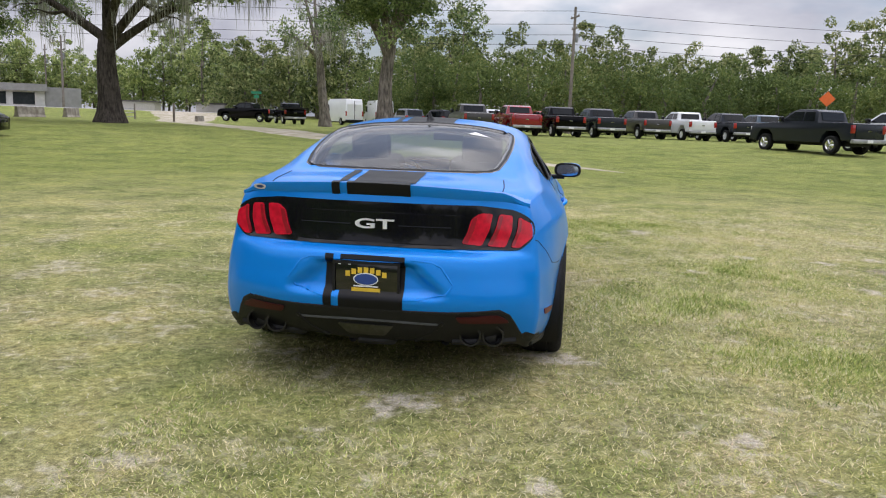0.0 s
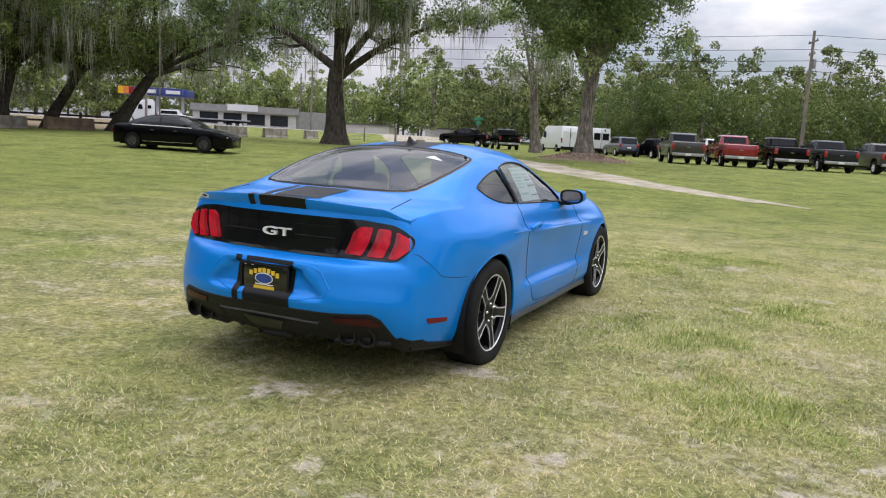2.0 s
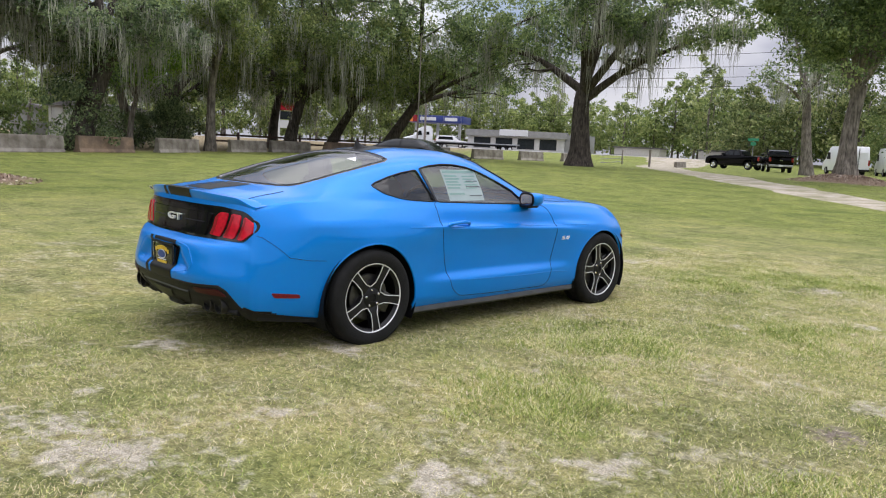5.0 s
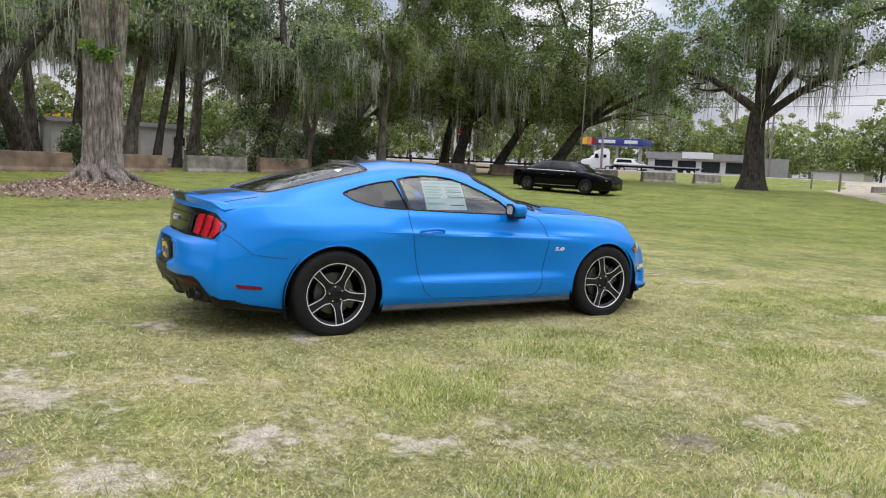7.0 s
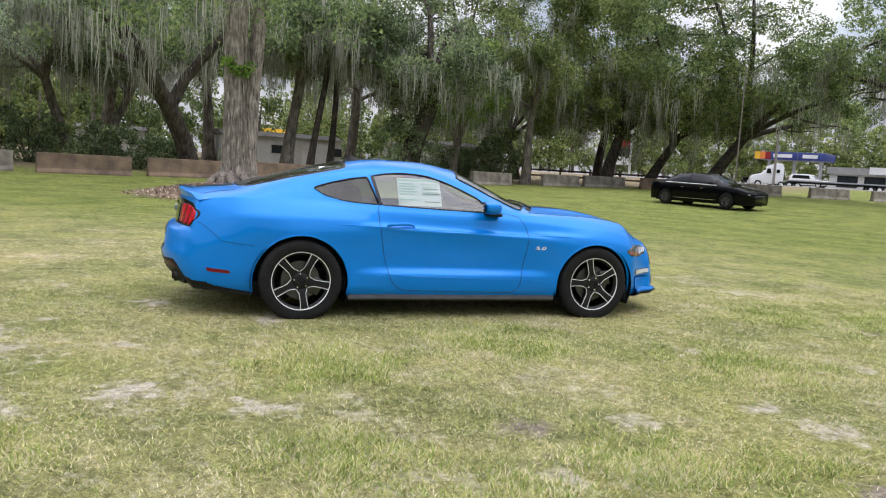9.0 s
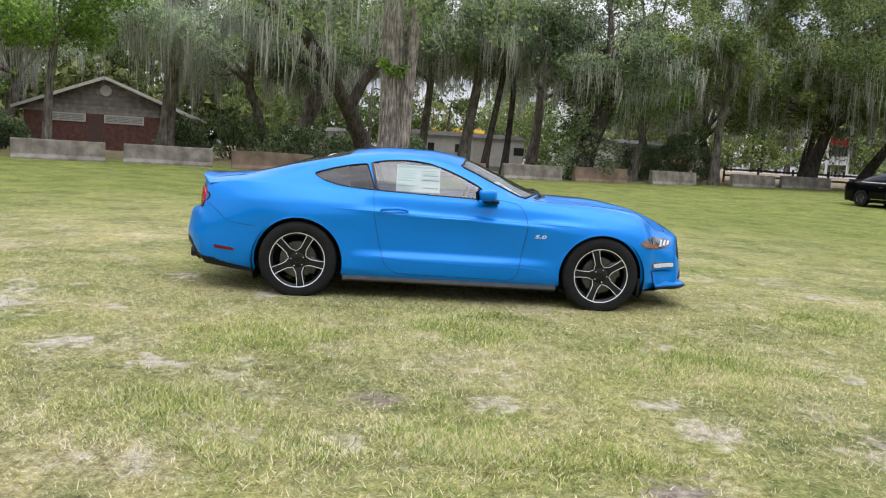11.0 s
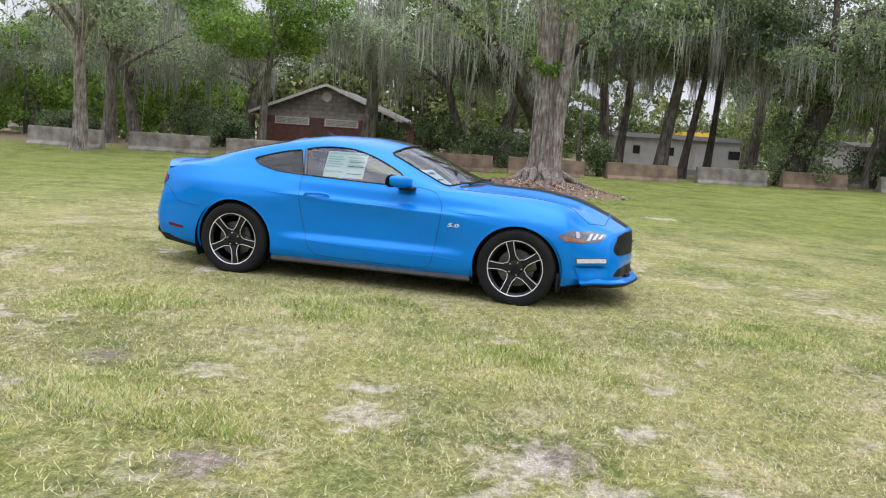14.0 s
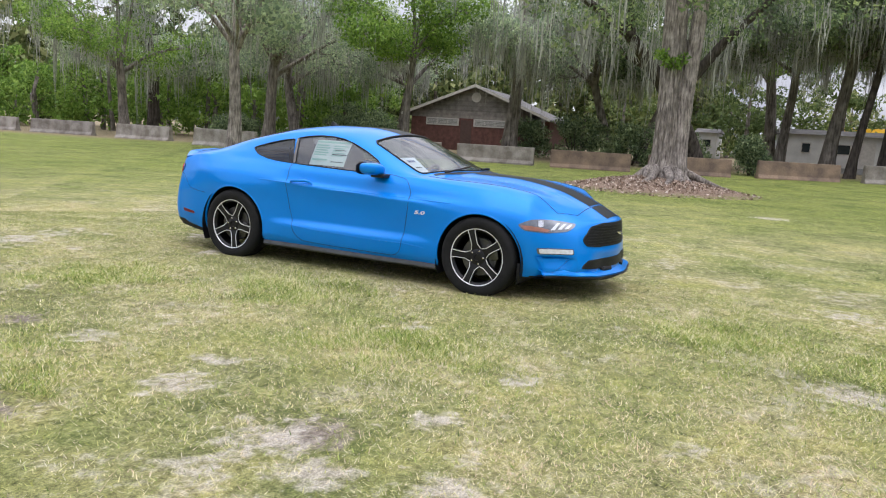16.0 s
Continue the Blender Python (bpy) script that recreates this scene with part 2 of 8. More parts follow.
def ground_material():
    m = bpy.data.materials.new("worn_lawn")
    m.use_nodes = True
    n, l = m.node_tree.nodes, m.node_tree.links
    b = n["Principled BSDF"]
    b.inputs["Roughness"].default_value = 0.95
    b.inputs["Specular IOR Level"].default_value = 0.15
    tc = n.new("ShaderNodeTexCoord")

    def noise_tex(scale, detail=5.0, rough=0.55, stretch=None):
        a = n.new("ShaderNodeTexNoise")
        a.inputs["Scale"].default_value, a.inputs["Detail"].default_value, a.inputs["Roughness"].default_value = scale, detail, rough
        l.new(tc.outputs["Object"], a.inputs["Vector"])
        return a.outputs["Fac"]

    def ramp(sock, stops):
        r = n.new("ShaderNodeValToRGB")
        while len(r.color_ramp.elements) < len(stops):
            r.color_ramp.elements.new(0.5)
        for e, (p, c) in zip(r.color_ramp.elements, stops):
            e.position, e.color = p, (*c, 1)
        l.new(sock, r.inputs["Fac"])
        return r.outputs["Color"]

    def mix(fac, a, c, mode="MIX"):
        x = n.new("ShaderNodeMixRGB")
        x.blend_type = mode
        for s, v in ((x.inputs["Fac"], fac), (x.inputs["Color1"], a), (x.inputs["Color2"], c)):
            if isinstance(v, (int, float)):
                s.default_value = v
            elif isinstance(v, tuple):
                s.default_value = (*v, 1)
            else:
                l.new(v, s)
        return x.outputs["Color"]

    def math_(op, a, c=None):
        x = n.new("ShaderNodeMath")
        x.operation = op
        for s, v in zip(x.inputs, (a, c)):
            if v is None:
                continue
            if isinstance(v, (int, float)):
                s.default_value = v
            else:
                l.new(v, s)
        return x.outputs[0]

    wide = noise_tex(0.22, 5)
    mid = noise_tex(1.3, 6, 0.6)
    small = noise_tex(9.0, 6, 0.65)
    fine = noise_tex(95.0, 4, 0.7)
    fleck = math_("ADD", math_("MULTIPLY", noise_tex(24.0, 4, 0.65), 0.6), math_("MULTIPLY", small, 0.4))
    green = ramp(fleck, [(0.34, (0.085, 0.118, 0.028)), (0.5, (0.225, 0.275, 0.070)), (0.66, (0.41, 0.44, 0.145))])
    straw = ramp(fleck, [(0.34, (0.22, 0.18, 0.095)), (0.5, (0.51, 0.435, 0.25)), (0.66, (0.78, 0.69, 0.45))])
    f1 = ramp(mid, [(0.36, (0, 0, 0)), (0.64, (1, 1, 1))])
    f2 = ramp(wide, [(0.38, (.1, .1, .1)), (0.62, (.75, .75, .75))])
    both = mix(0.55, f1, f2)
    # the lawn is worn round the car and greener farther out
    geo = n.new("ShaderNodeVectorMath")
    geo.operation = "DISTANCE"
    geo.inputs[1].default_value = (2.0, 5.0, 0)
    l.new(tc.outputs["Object"], geo.inputs[0])
    far = n.new("ShaderNodeMapRange")
    far.inputs["From Min"].default_value, far.inputs["From Max"].default_value = 5.0, 16.0
    far.inputs["To Min"].default_value, far.inputs["To Max"].default_value = 1.0, 0.20
    l.new(geo.outputs["Value"], far.inputs["Value"])
    col = mix(math_("MULTIPLY", both, far.outputs["Result"]), green, straw)
    # mottling of the open field: darker tussocks, paler tracks
    mott = math_("ADD", math_("MULTIPLY", noise_tex(0.75, 6, 0.68), 0.55), math_("MULTIPLY", noise_tex(3.4, 5, 0.7), 0.45))
    field = ramp(mott, [(0.38, (.50, .57, .48)), (0.5, (1, 1, 1)), (0.62, (1.38, 1.28, 1.16))])
    col = mix(0.9, col, field, "MULTIPLY")
    # turf colour multiplied darker, with less blue, away from the worn ground
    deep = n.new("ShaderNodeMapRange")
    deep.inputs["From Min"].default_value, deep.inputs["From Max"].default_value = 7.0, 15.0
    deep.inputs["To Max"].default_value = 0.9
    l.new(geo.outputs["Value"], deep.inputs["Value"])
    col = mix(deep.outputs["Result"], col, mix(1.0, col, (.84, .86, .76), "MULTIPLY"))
    # ground by the car darkened: matted thatch, with the blades' shade put into colour
    thatch_shade = n.new("ShaderNodeMapRange")
    thatch_shade.inputs["From Min"].default_value, thatch_shade.inputs["From Max"].default_value = 3.2, 6.5
    thatch_shade.inputs["To Min"].default_value, thatch_shade.inputs["To Max"].default_value = 0.84, 0.88
    l.new(geo.outputs["Value"], thatch_shade.inputs["Value"])
    col = mix(1.0, col, thatch_shade.outputs["Result"], "MULTIPLY")
    soil = ramp(fleck, [(0.3, (0.23, 0.185, 0.14)), (0.5, (0.53, 0.475, 0.395)), (0.68, (0.74, 0.685, 0.60))])
    total = None
    for x, y, r in BARE:
        d = n.new("ShaderNodeVectorMath")
        d.operation = "DISTANCE"
        d.inputs[1].default_value = (x, y, 0.0)
        l.new(tc.outputs["Object"], d.inputs[0])
        v = math_("SUBTRACT", 1.0, math_("MULTIPLY", d.outputs["Value"], 0.62 / r))
        total = v if total is None else math_("MAXIMUM", total, v)
    ragged = math_("ADD", math_("ADD", total, math_("MULTIPLY", math_("SUBTRACT", mid, 0.5), 1.6)), math_("MULTIPLY", math_("SUBTRACT", small, 0.5), 2.2))
    bare_mask = ramp(ragged, [(0.56, (0, 0, 0)), (0.96, (.86, .86, .86))])
    dead = None
    for x, y, r in DEAD:
        d = n.new("ShaderNodeVectorMath")
        d.operation = "DISTANCE"
        d.inputs[1].default_value = (x, y, 0.0)
        l.new(tc.outputs["Object"], d.inputs[0])
        v = math_("SUBTRACT", 1.0, math_("MULTIPLY", d.outputs["Value"], 0.62 / r))
        dead = v if dead is None else math_("MAXIMUM", dead, v)
    dead = ramp(math_("ADD", dead, math_("MULTIPLY", math_("SUBTRACT", small, 0.5), 2.0)), [(0.45, (0, 0, 0)), (0.8, (.9, .9, .9))])
    col = mix(dead, col, ramp(fleck, [(0.35, (0.13, 0.10, 0.085)), (0.65, (0.42, 0.35, 0.31))]))
    specks = ramp(math_("ADD", mid, math_("MULTIPLY", math_("SUBTRACT", small, 0.5), 0.9)), [(0.57, (0, 0, 0)), (0.72, (.6, .6, .6))])
    worn = n.new("ShaderNodeMapRange")
    worn.inputs["From Min"].default_value, worn.inputs["From Max"].default_value = 5.0, 10.0
    worn.inputs["To Min"].default_value, worn.inputs["To Max"].default_value = 1.0, 0.0
    l.new(geo.outputs["Value"], worn.inputs["Value"])
    specks = mix(1.0, specks, worn.outputs["Result"], "MULTIPLY")
    col = mix(specks, col, soil)
    col = mix(bare_mask, col, soil)
    grain = ramp(fine, [(0.28, (.25, .26, .25)), (0.5, (1, 1, 1)), (0.72, (1.65, 1.60, 1.5))])
    col = mix(0.85, col, grain, "MULTIPLY")
    stalks = ramp(noise_tex(270.0, 3, 0.7), [(0.3, (.28, .30, .27)), (0.5, (1, 1, 1)), (0.7, (1.7, 1.65, 1.5))])
    col = mix(0.8, col, stalks, "MULTIPLY")
    # leaf litter on the mounds round the large trees
    litter_mask = None
    for x, y, r, h in MOUNDS:
        d = n.new("ShaderNodeVectorMath")
        d.operation = "DISTANCE"
        d.inputs[1].default_value = (x, y, 0.5)
        l.new(tc.outputs["Object"], d.inputs[0])
        v = math_("SUBTRACT", 1.0, math_("MULTIPLY", d.outputs["Value"], 1.0 / r))
        litter_mask = v if litter_mask is None else math_("MAXIMUM", litter_mask, v)
    lm = ramp(math_("ADD", litter_mask, math_("MULTIPLY", math_("SUBTRACT", small, 0.5), 0.6)), [(0.12, (0, 0, 0)), (0.28, (1, 1, 1))])
    litter = ramp(noise_tex(26, 6, .7), [(0.3, (0.10, 0.07, 0.05)), (0.5, (0.26, 0.185, 0.135)), (0.75, (0.46, 0.36, 0.28))])
    col = mix(lm, col, litter)
    # brown leaf litter under the oaks behind the barriers, shade painted in too
    axis = n.new("ShaderNodeVectorMath")
    axis.operation = "DOT_PRODUCT"
    axis.inputs[1].default_value = (-.97, -.22, 0)
    l.new(tc.outputs["Object"], axis.inputs[0])
    under = n.new("ShaderNodeMapRange")
    under.inputs["From Min"].default_value, under.inputs["From Max"].default_value = 27.5, 32.0
    under.inputs["To Max"].default_value = 0.75
    l.new(math_("ADD", axis.outputs["Value"], math_("MULTIPLY", math_("SUBTRACT", mid, .5), 6.0)), under.inputs["Value"])
    col = mix(under.outputs["Result"], col, litter)
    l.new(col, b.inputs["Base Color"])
    bp = n.new("ShaderNodeBump")
    bp.inputs["Strength"].default_value, bp.inputs["Distance"].default_value = 0.8, 0.03
    l.new(math_("ADD", fine, math_("MULTIPLY", small, 2.0)), bp.inputs["Height"])
    l.new(bp.outputs["Normal"], b.inputs["Normal"])
    return m


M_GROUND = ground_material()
gx = [-900, -400, -200, -120, -90] + [-70 + 2 * i for i in range(23)] + [-24 + i for i in range(49)] + [26, 30, 36, 44, 56, 70, 90, 120, 200, 400, 900]
gy = [-900, -400, -200, -120, -80, -60, -50, -40, -34, -28, -22, -18, -14] + [-10 + i for i in range(30)] + [20 + 2 * i for i in range(31)] + [84, 90, 100, 120, 160, 220, 400, 900]
bm = bmesh.new()
grid = [[bm.verts.new((x, y, lie(x, y))) for y in gy] for x in gx]
for i in range(len(gx) - 1):
    for j in range(len(gy) - 1):
        bm.faces.new((grid[i][j], grid[i + 1][j], grid[i + 1][j + 1], grid[i][j + 1]))
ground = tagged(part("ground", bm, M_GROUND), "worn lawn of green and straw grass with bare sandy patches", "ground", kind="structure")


def tri_mesh(verts, count, mat, name):
    """A mesh of separate faces with count corners each, from an array of corners."""
    n = len(verts) // count
    me = bpy.data.meshes.new(name)
    me.vertices.add(len(verts))
    me.vertices.foreach_set("co", np.asarray(verts, dtype=np.float32).ravel())
    me.loops.add(n * count)
    me.loops.foreach_set("vertex_index", np.arange(n * count, dtype=np.int32))
    me.polygons.add(n)
    me.polygons.foreach_set("loop_start", np.arange(0, n * count, count, dtype=np.int32))
    me.materials.append(mat)
    me.update(calc_edges=True)
    return me


def island_ramp(name, stops, rough=0.8, translucent=0.0, noise_scale=0.0, noise_amt=0.0, wide_amt=0.0):
    """Colour picked leaf by leaf from a ramp; leaves let some light through."""
    m = bpy.data.materials.new(name)
    m.use_nodes = True
    n, l = m.node_tree.nodes, m.node_tree.links
    b = n["Principled BSDF"]
    b.inputs["Roughness"].default_value = rough
    b.inputs["Specular IOR Level"].default_value = 0.25
    g = n.new("ShaderNodeNewGeometry")
    r = n.new("ShaderNodeValToRGB")
    while len(r.color_ramp.elements) < len(stops):
        r.color_ramp.elements.new(0.5)
    for e, (p, c) in zip(r.color_ramp.elements, stops):
        e.position, e.color = p, (*c, 1)
    fac = g.outputs["Random Per Island"]
    if noise_amt:
        tc = n.new("ShaderNodeTexCoord")
        a = n.new("ShaderNodeTexNoise")
        a.inputs["Scale"].default_value, a.inputs["Detail"].default_value = noise_scale, 5.0
        l.new(tc.outputs["Object"], a.inputs["Vector"])
        mm = n.new("ShaderNodeMath")
        mm.operation = "MULTIPLY_ADD"
        mm.inputs[1].default_value, mm.inputs[2].default_value = noise_amt * 2.4, -noise_amt * 1.2
        l.new(a.outputs["Fac"], mm.inputs[0])
        ad = n.new("ShaderNodeMath")
        ad.operation, ad.use_clamp = "ADD", True
        l.new(fac, ad.inputs[0])
        l.new(mm.outputs[0], ad.inputs[1])
        fac = ad.outputs[0]
        if wide_amt:
            a2, m2, d2 = n.new("ShaderNodeTexNoise"), n.new("ShaderNodeMath"), n.new("ShaderNodeMath")
            a2.inputs["Scale"].default_value, a2.inputs["Detail"].default_value = noise_scale * .16, 3.0
            l.new(tc.outputs["Object"], a2.inputs["Vector"])
            m2.operation = "MULTIPLY_ADD"
            m2.inputs[1].default_value, m2.inputs[2].default_value = wide_amt * 2.4, -wide_amt * 1.2
            l.new(a2.outputs["Fac"], m2.inputs[0])
            d2.operation, d2.use_clamp = "ADD", True
            l.new(fac, d2.inputs[0])
            l.new(m2.outputs[0], d2.inputs[1])
            fac = d2.outputs[0]
    l.new(fac, r.inputs["Fac"])
    l.new(r.outputs["Color"], b.inputs["Base Color"])
    if translucent:
        t = n.new("ShaderNodeBsdfTranslucent")
        l.new(r.outputs["Color"], t.inputs["Color"])
        mx = n.new("ShaderNodeMixShader")
        mx.inputs["Fac"].default_value = translucent
        l.new(b.outputs[0], mx.inputs[1])
        l.new(t.outputs[0], mx.inputs[2])
        l.new(mx.outputs[0], n["Material Output"].inputs["Surface"])
    return m


M_BLADE = island_ramp("grass_blades", [(0.0, (0.12, 0.14, 0.030)), (0.22, (0.32, 0.335, 0.078)), (0.45, (0.58, 0.55, 0.20)), (0.66, (0.78, 0.70, 0.38)), (0.86, (0.86, 0.77, 0.53)), (1.0, (0.66, 0.51, 0.34))], 0.7, 0.3, 2.3, 0.75, 0.6)
M_TUFT = island_ramp("green_blades", [(0.0, (0.085, 0.135, 0.023)), (0.45, (0.24, 0.335, 0.065)), (0.8, (0.43, 0.51, 0.135)), (1.0, (0.68, 0.67, 0.29))], 0.7, 0.3, 2.3, 0.3)
M_STRAW = island_ramp("dry_straw", [(0.0, (0.30, 0.24, 0.16)), (0.5, (0.68, 0.60, 0.41)), (1.0, (0.92, 0.87, 0.68))], 0.8, 0.2)


# the bare patches and many small worn spots between them
WORN = [(x, y, r * 1.08) for x, y, r in BARE] + [(random.Random(i + 31).uniform(-1.5, 6), random.Random(i + 61).uniform(1.5, 10.5), random.Random(i + 91).uniform(.03, .13)) for i in range(110)]


def off_car(x, y):
    """Distance from the middle line of the parked car, in plan."""
    c, s = math.cos(radians(81.87)), math.sin(radians(81.87))
    u, v = (x - .70) * c + (y - 4.59) * s, -(x - .70) * s + (y - 4.59) * c - .91
    return np.hypot(np.maximum(np.maximum(-.6 - u, u - 3.2), 0), v), u, v


def clear_of_tyres(x, y):
    _, u, v = off_car(x, y)
    ok = np.ones(len(x), bool)
    for a in (0, 2.72):
        for b in (-.82, .82):
            ok &= ~((np.abs(u - a) < .13) & (np.abs(v - b) < .12))
    return ok


def near(spots, x, y, spread=1.25):
    """1 in the middle of a spot, 0 outside all of them, with ragged edges."""
    w = np.zeros(len(x))
    ragged = .22 * np.sin(x * 9.1 + 2 * np.sin(y * 5.3)) + .18 * np.sin(y * 13.7 + 2 * np.sin(x * 7.9))
    order = np.argsort(x)
    xs = x[order]
    for a, b, r in spots:
        i = order[np.searchsorted(xs, a - 1.7 * r):np.searchsorted(xs, a + 1.7 * r)]
        w[i] = np.maximum(w[i], np.clip(spread - np.hypot(x[i] - a, y[i] - b) / r + ragged[i], 0, 1))
    return w


def blades(name, seed, density, x0, x1, y0, y1, length, width, rise, chance, mat, label):
    """Loose grass blades, one thin triangle each, where chance(x, y) keeps them."""
    rng = np.random.default_rng(seed)
    count = int(density * (x1 - x0) * (y1 - y0))
    x, y = rng.uniform(x0, x1, count), rng.uniform(y0, y1, count)
    first = off_car(x, y)[0] < 8.5
    x, y = x[first], y[first]
    ok = (rng.random(len(x)) < chance(x, y)) & clear_of_tyres(x, y)
    x, y = x[ok], y[ok]
    n = len(x)
    far = 1 + .10 * np.maximum(off_car(x, y)[0] - 4.2, 0)
    lush = near(LUSH, x, y)
    L = rng.uniform(.45, 1.15, n) * length * (1 + .45 * lush) * far
    az = rng.uniform(0, math.tau, n)
    up = np.clip(rng.normal(rise, .26, n) + .22 * lush, .04, 1.25)
    d = np.stack([np.cos(az) * np.cos(up), np.sin(az) * np.cos(up), np.sin(up)], 1) * L[:, None]
    s = np.stack([-np.sin(az), np.cos(az), np.zeros(n)], 1) * (rng.uniform(.6, 1.25, n) * width * far)[:, None]
    p = np.stack([x, y, np.full(n, -.004)], 1)
    v = np.empty((n, 3, 3))
    v[:, 0], v[:, 1], v[:, 2] = p - s, p + s, p + d
    return tagged(new(name, tri_mesh(v.reshape(-1, 3), 3, mat, name)), label, "grass", kind="stuff")


def lawn_cover(x, y):
    """Full cover on the worn ground round the car, thinning out across the field."""
    d, u, v = off_car(x, y)
    side = np.where(v > .9, .12, 1.0)
    cover = np.where(d < .95, .6, np.where(d < 4.6, 1.0, .30 * np.exp(-((d - 4.6) / 2.6) ** 2)))
    return cover * side * (1 - .80 * near(WORN, x, y)) * (1 - .5 * near(DEAD, x, y))


blades("lawn_blades", 11, 11500, -4.5, 8.5, -1.5, 13.0, .042, .0029, .13, lawn_cover, M_BLADE, "short matted grass blades, green and straw coloured")
blades("green_blades", 12, 15000, -3.5, 7.5, .5, 12.5, .044, .0028, .30, lambda x, y: lawn_cover(x, y) * (.08 + .55 * near(LUSH, x, y) + .30 * near([(random.Random(i).uniform(-2, 6), random.Random(i + 99).uniform(1.2, 11), random.Random(i + 7).uniform(.1, .4)) for i in range(60)], x, y)).clip(0, 1), M_TUFT, "tufts of greener, longer grass")
blades("dry_straw", 13, 14000, -3.5, 7.5, .5, 12.5, .036, .0020, .16, lambda x, y: lawn_cover(x, y) * (.10 + .7 * near([(random.Random(i + 500).uniform(-2.2, 6.5), random.Random(i + 900).uniform(1.2, 11.5), random.Random(i + 1300).uniform(.06, .34)) for i in range(150)], x, y)).clip(0, 1), M_STRAW, "flattened pale dead grass")

# ---- the blue coupe: x forward from the rear axle, y to its left, z up ----
CAR = pose(0.70, 4.59, -0.012, 0, 0, 81.87) @ pose(0, 0.91, 0)
M_PAINT = material("blue_car_paint", (0.0, 0.214, 0.71), 0.32, metal=0.2, spec=0.12, coat=0.42, vary=0.04, scale=2.0)
M_GLOSSBLACK = material("gloss_black", (0.006, 0.006, 0.007), 0.12, coat=0.6, vary=0.2, scale=8.0)
M_STRIPE = material("black_vinyl", (0.006, 0.006, 0.007), 0.4, spec=0.18, coat=0.05, vary=0.2, scale=5.0)
M_PLASTIC = material("dark_plastic", (0.009, 0.009, 0.010), 0.5, spec=0.3, vary=0.3, scale=20.0, bump=0.1, bump_scale=300)
M_GREYPLASTIC = material("grey_sill_plastic", (0.07, 0.075, 0.085), 0.5, vary=0.3, scale=15.0)
M_TYRE = material("tyre_rubber", (0.012, 0.012, 0.012), 0.8, spec=0.25, vary=0.35, scale=14.0, bump=0.3, bump_scale=120)
M_RIMBLACK = material("rim_black", (0.008, 0.008, 0.009), 0.45, spec=0.3, vary=0.2, scale=20)
M_ALLOY = material("machined_alloy", (0.80, 0.80, 0.81), 0.35, metal=0.3, vary=0.15, scale=40)
M_STEEL = material("brake_steel", (0.12, 0.118, 0.115), 0.45, metal=1.0, vary=0.3, scale=30)
M_CHROME = material("chrome", (0.75, 0.75, 0.76), 0.12, metal=1.0, vary=0.1, scale=30)
M_BADGE = material("bright_badge", (0.80, 0.80, 0.82), 0.3, metal=0.25, coat=0.5, vary=0.05, scale=30)
M_PANEL = material("smooth_black_panel", (0.005, 0.005, 0.007), 0.10, spec=0.25, coat=0.4, vary=0.1, scale=4.0)
M_LAMPBASE = material("headlamp_housing", (0.16, 0.175, 0.20), 0.2, metal=0.5, coat=1.0, vary=0.4, scale=35)
M_SEAM = material("panel_gap", (0.004, 0.006, 0.012), 0.8, vary=0.2, scale=30)
M_TAILRED = material("tail_lens", (0.66, 0.008, 0.03), 0.2, spec=0.3, coat=0.4, vary=0.35, scale=30)
# darker red that paints shade on the inner side of each lens
M_TAILDEEP = material("tail_lens_shade", (0.33, 0.008, 0.02), 0.2, coat=0.8, vary=0.3, scale=30)
M_DARKRED = material("reflector_red", (0.17, 0.006, 0.012), 0.3, spec=0.3, vary=0.3, scale=60)
M_DULLRED = material("unlit_reflector_red", (0.055, 0.004, 0.007), 0.35, spec=0.3, vary=0.3, scale=60)
M_TIP = material("sooty_steel", (0.035, 0.034, 0.034), 0.4, metal=0.6, vary=0.3, scale=30)
M_CABIN = material("cabin_cloth", (0.025, 0.025, 0.027), 0.8, vary=0.3, scale=25)
M_PAPER = material("paper_label", (0.72, 0.78, 0.72), 0.6, vary=0.08, scale=12)
M_PALEGREEN = material("paper_green_print", (0.36, 0.60, 0.47), 0.6, vary=0.15, scale=20)
M_INK = material("print_ink", (0.05, 0.06, 0.06), 0.7, vary=0.2, scale=30)
M_WHITE = material("white_print", (0.8, 0.8, 0.8), 0.5, vary=0.06, scale=20)
M_YELLOW = material("yellow_print", (0.75, 0.50, 0.04), 0.5, vary=0.15, scale=30)
M_OVAL = material("dark_blue_print", (0.02, 0.06, 0.25), 0.4, vary=0.15, scale=30)
M_HEADLAMP = material("headlamp_reflector", (0.55, 0.56, 0.58), 0.15, metal=0.8, vary=0.4, scale=30)
M_AMBER = material("amber_lens", (0.34, 0.13, 0.08), 0.25, coat=0.8, vary=0.2, scale=30)
M_LAMPWHITE = material("white_lens", (0.7, 0.72, 0.75), 0.15, coat=1.0, vary=0.2, scale=40)
M_GLASS = glass_material("tinted_glass", (0.52, 0.61, 0.64), 0.09)
M_GLASS_DARK = glass_material("dark_tinted_glass", (0.20, 0.23, 0.25), 0.03)
M_GLASS_REAR = glass_material("rear_tinted_glass", (0.80, 0.84, 0.83), 0.04)


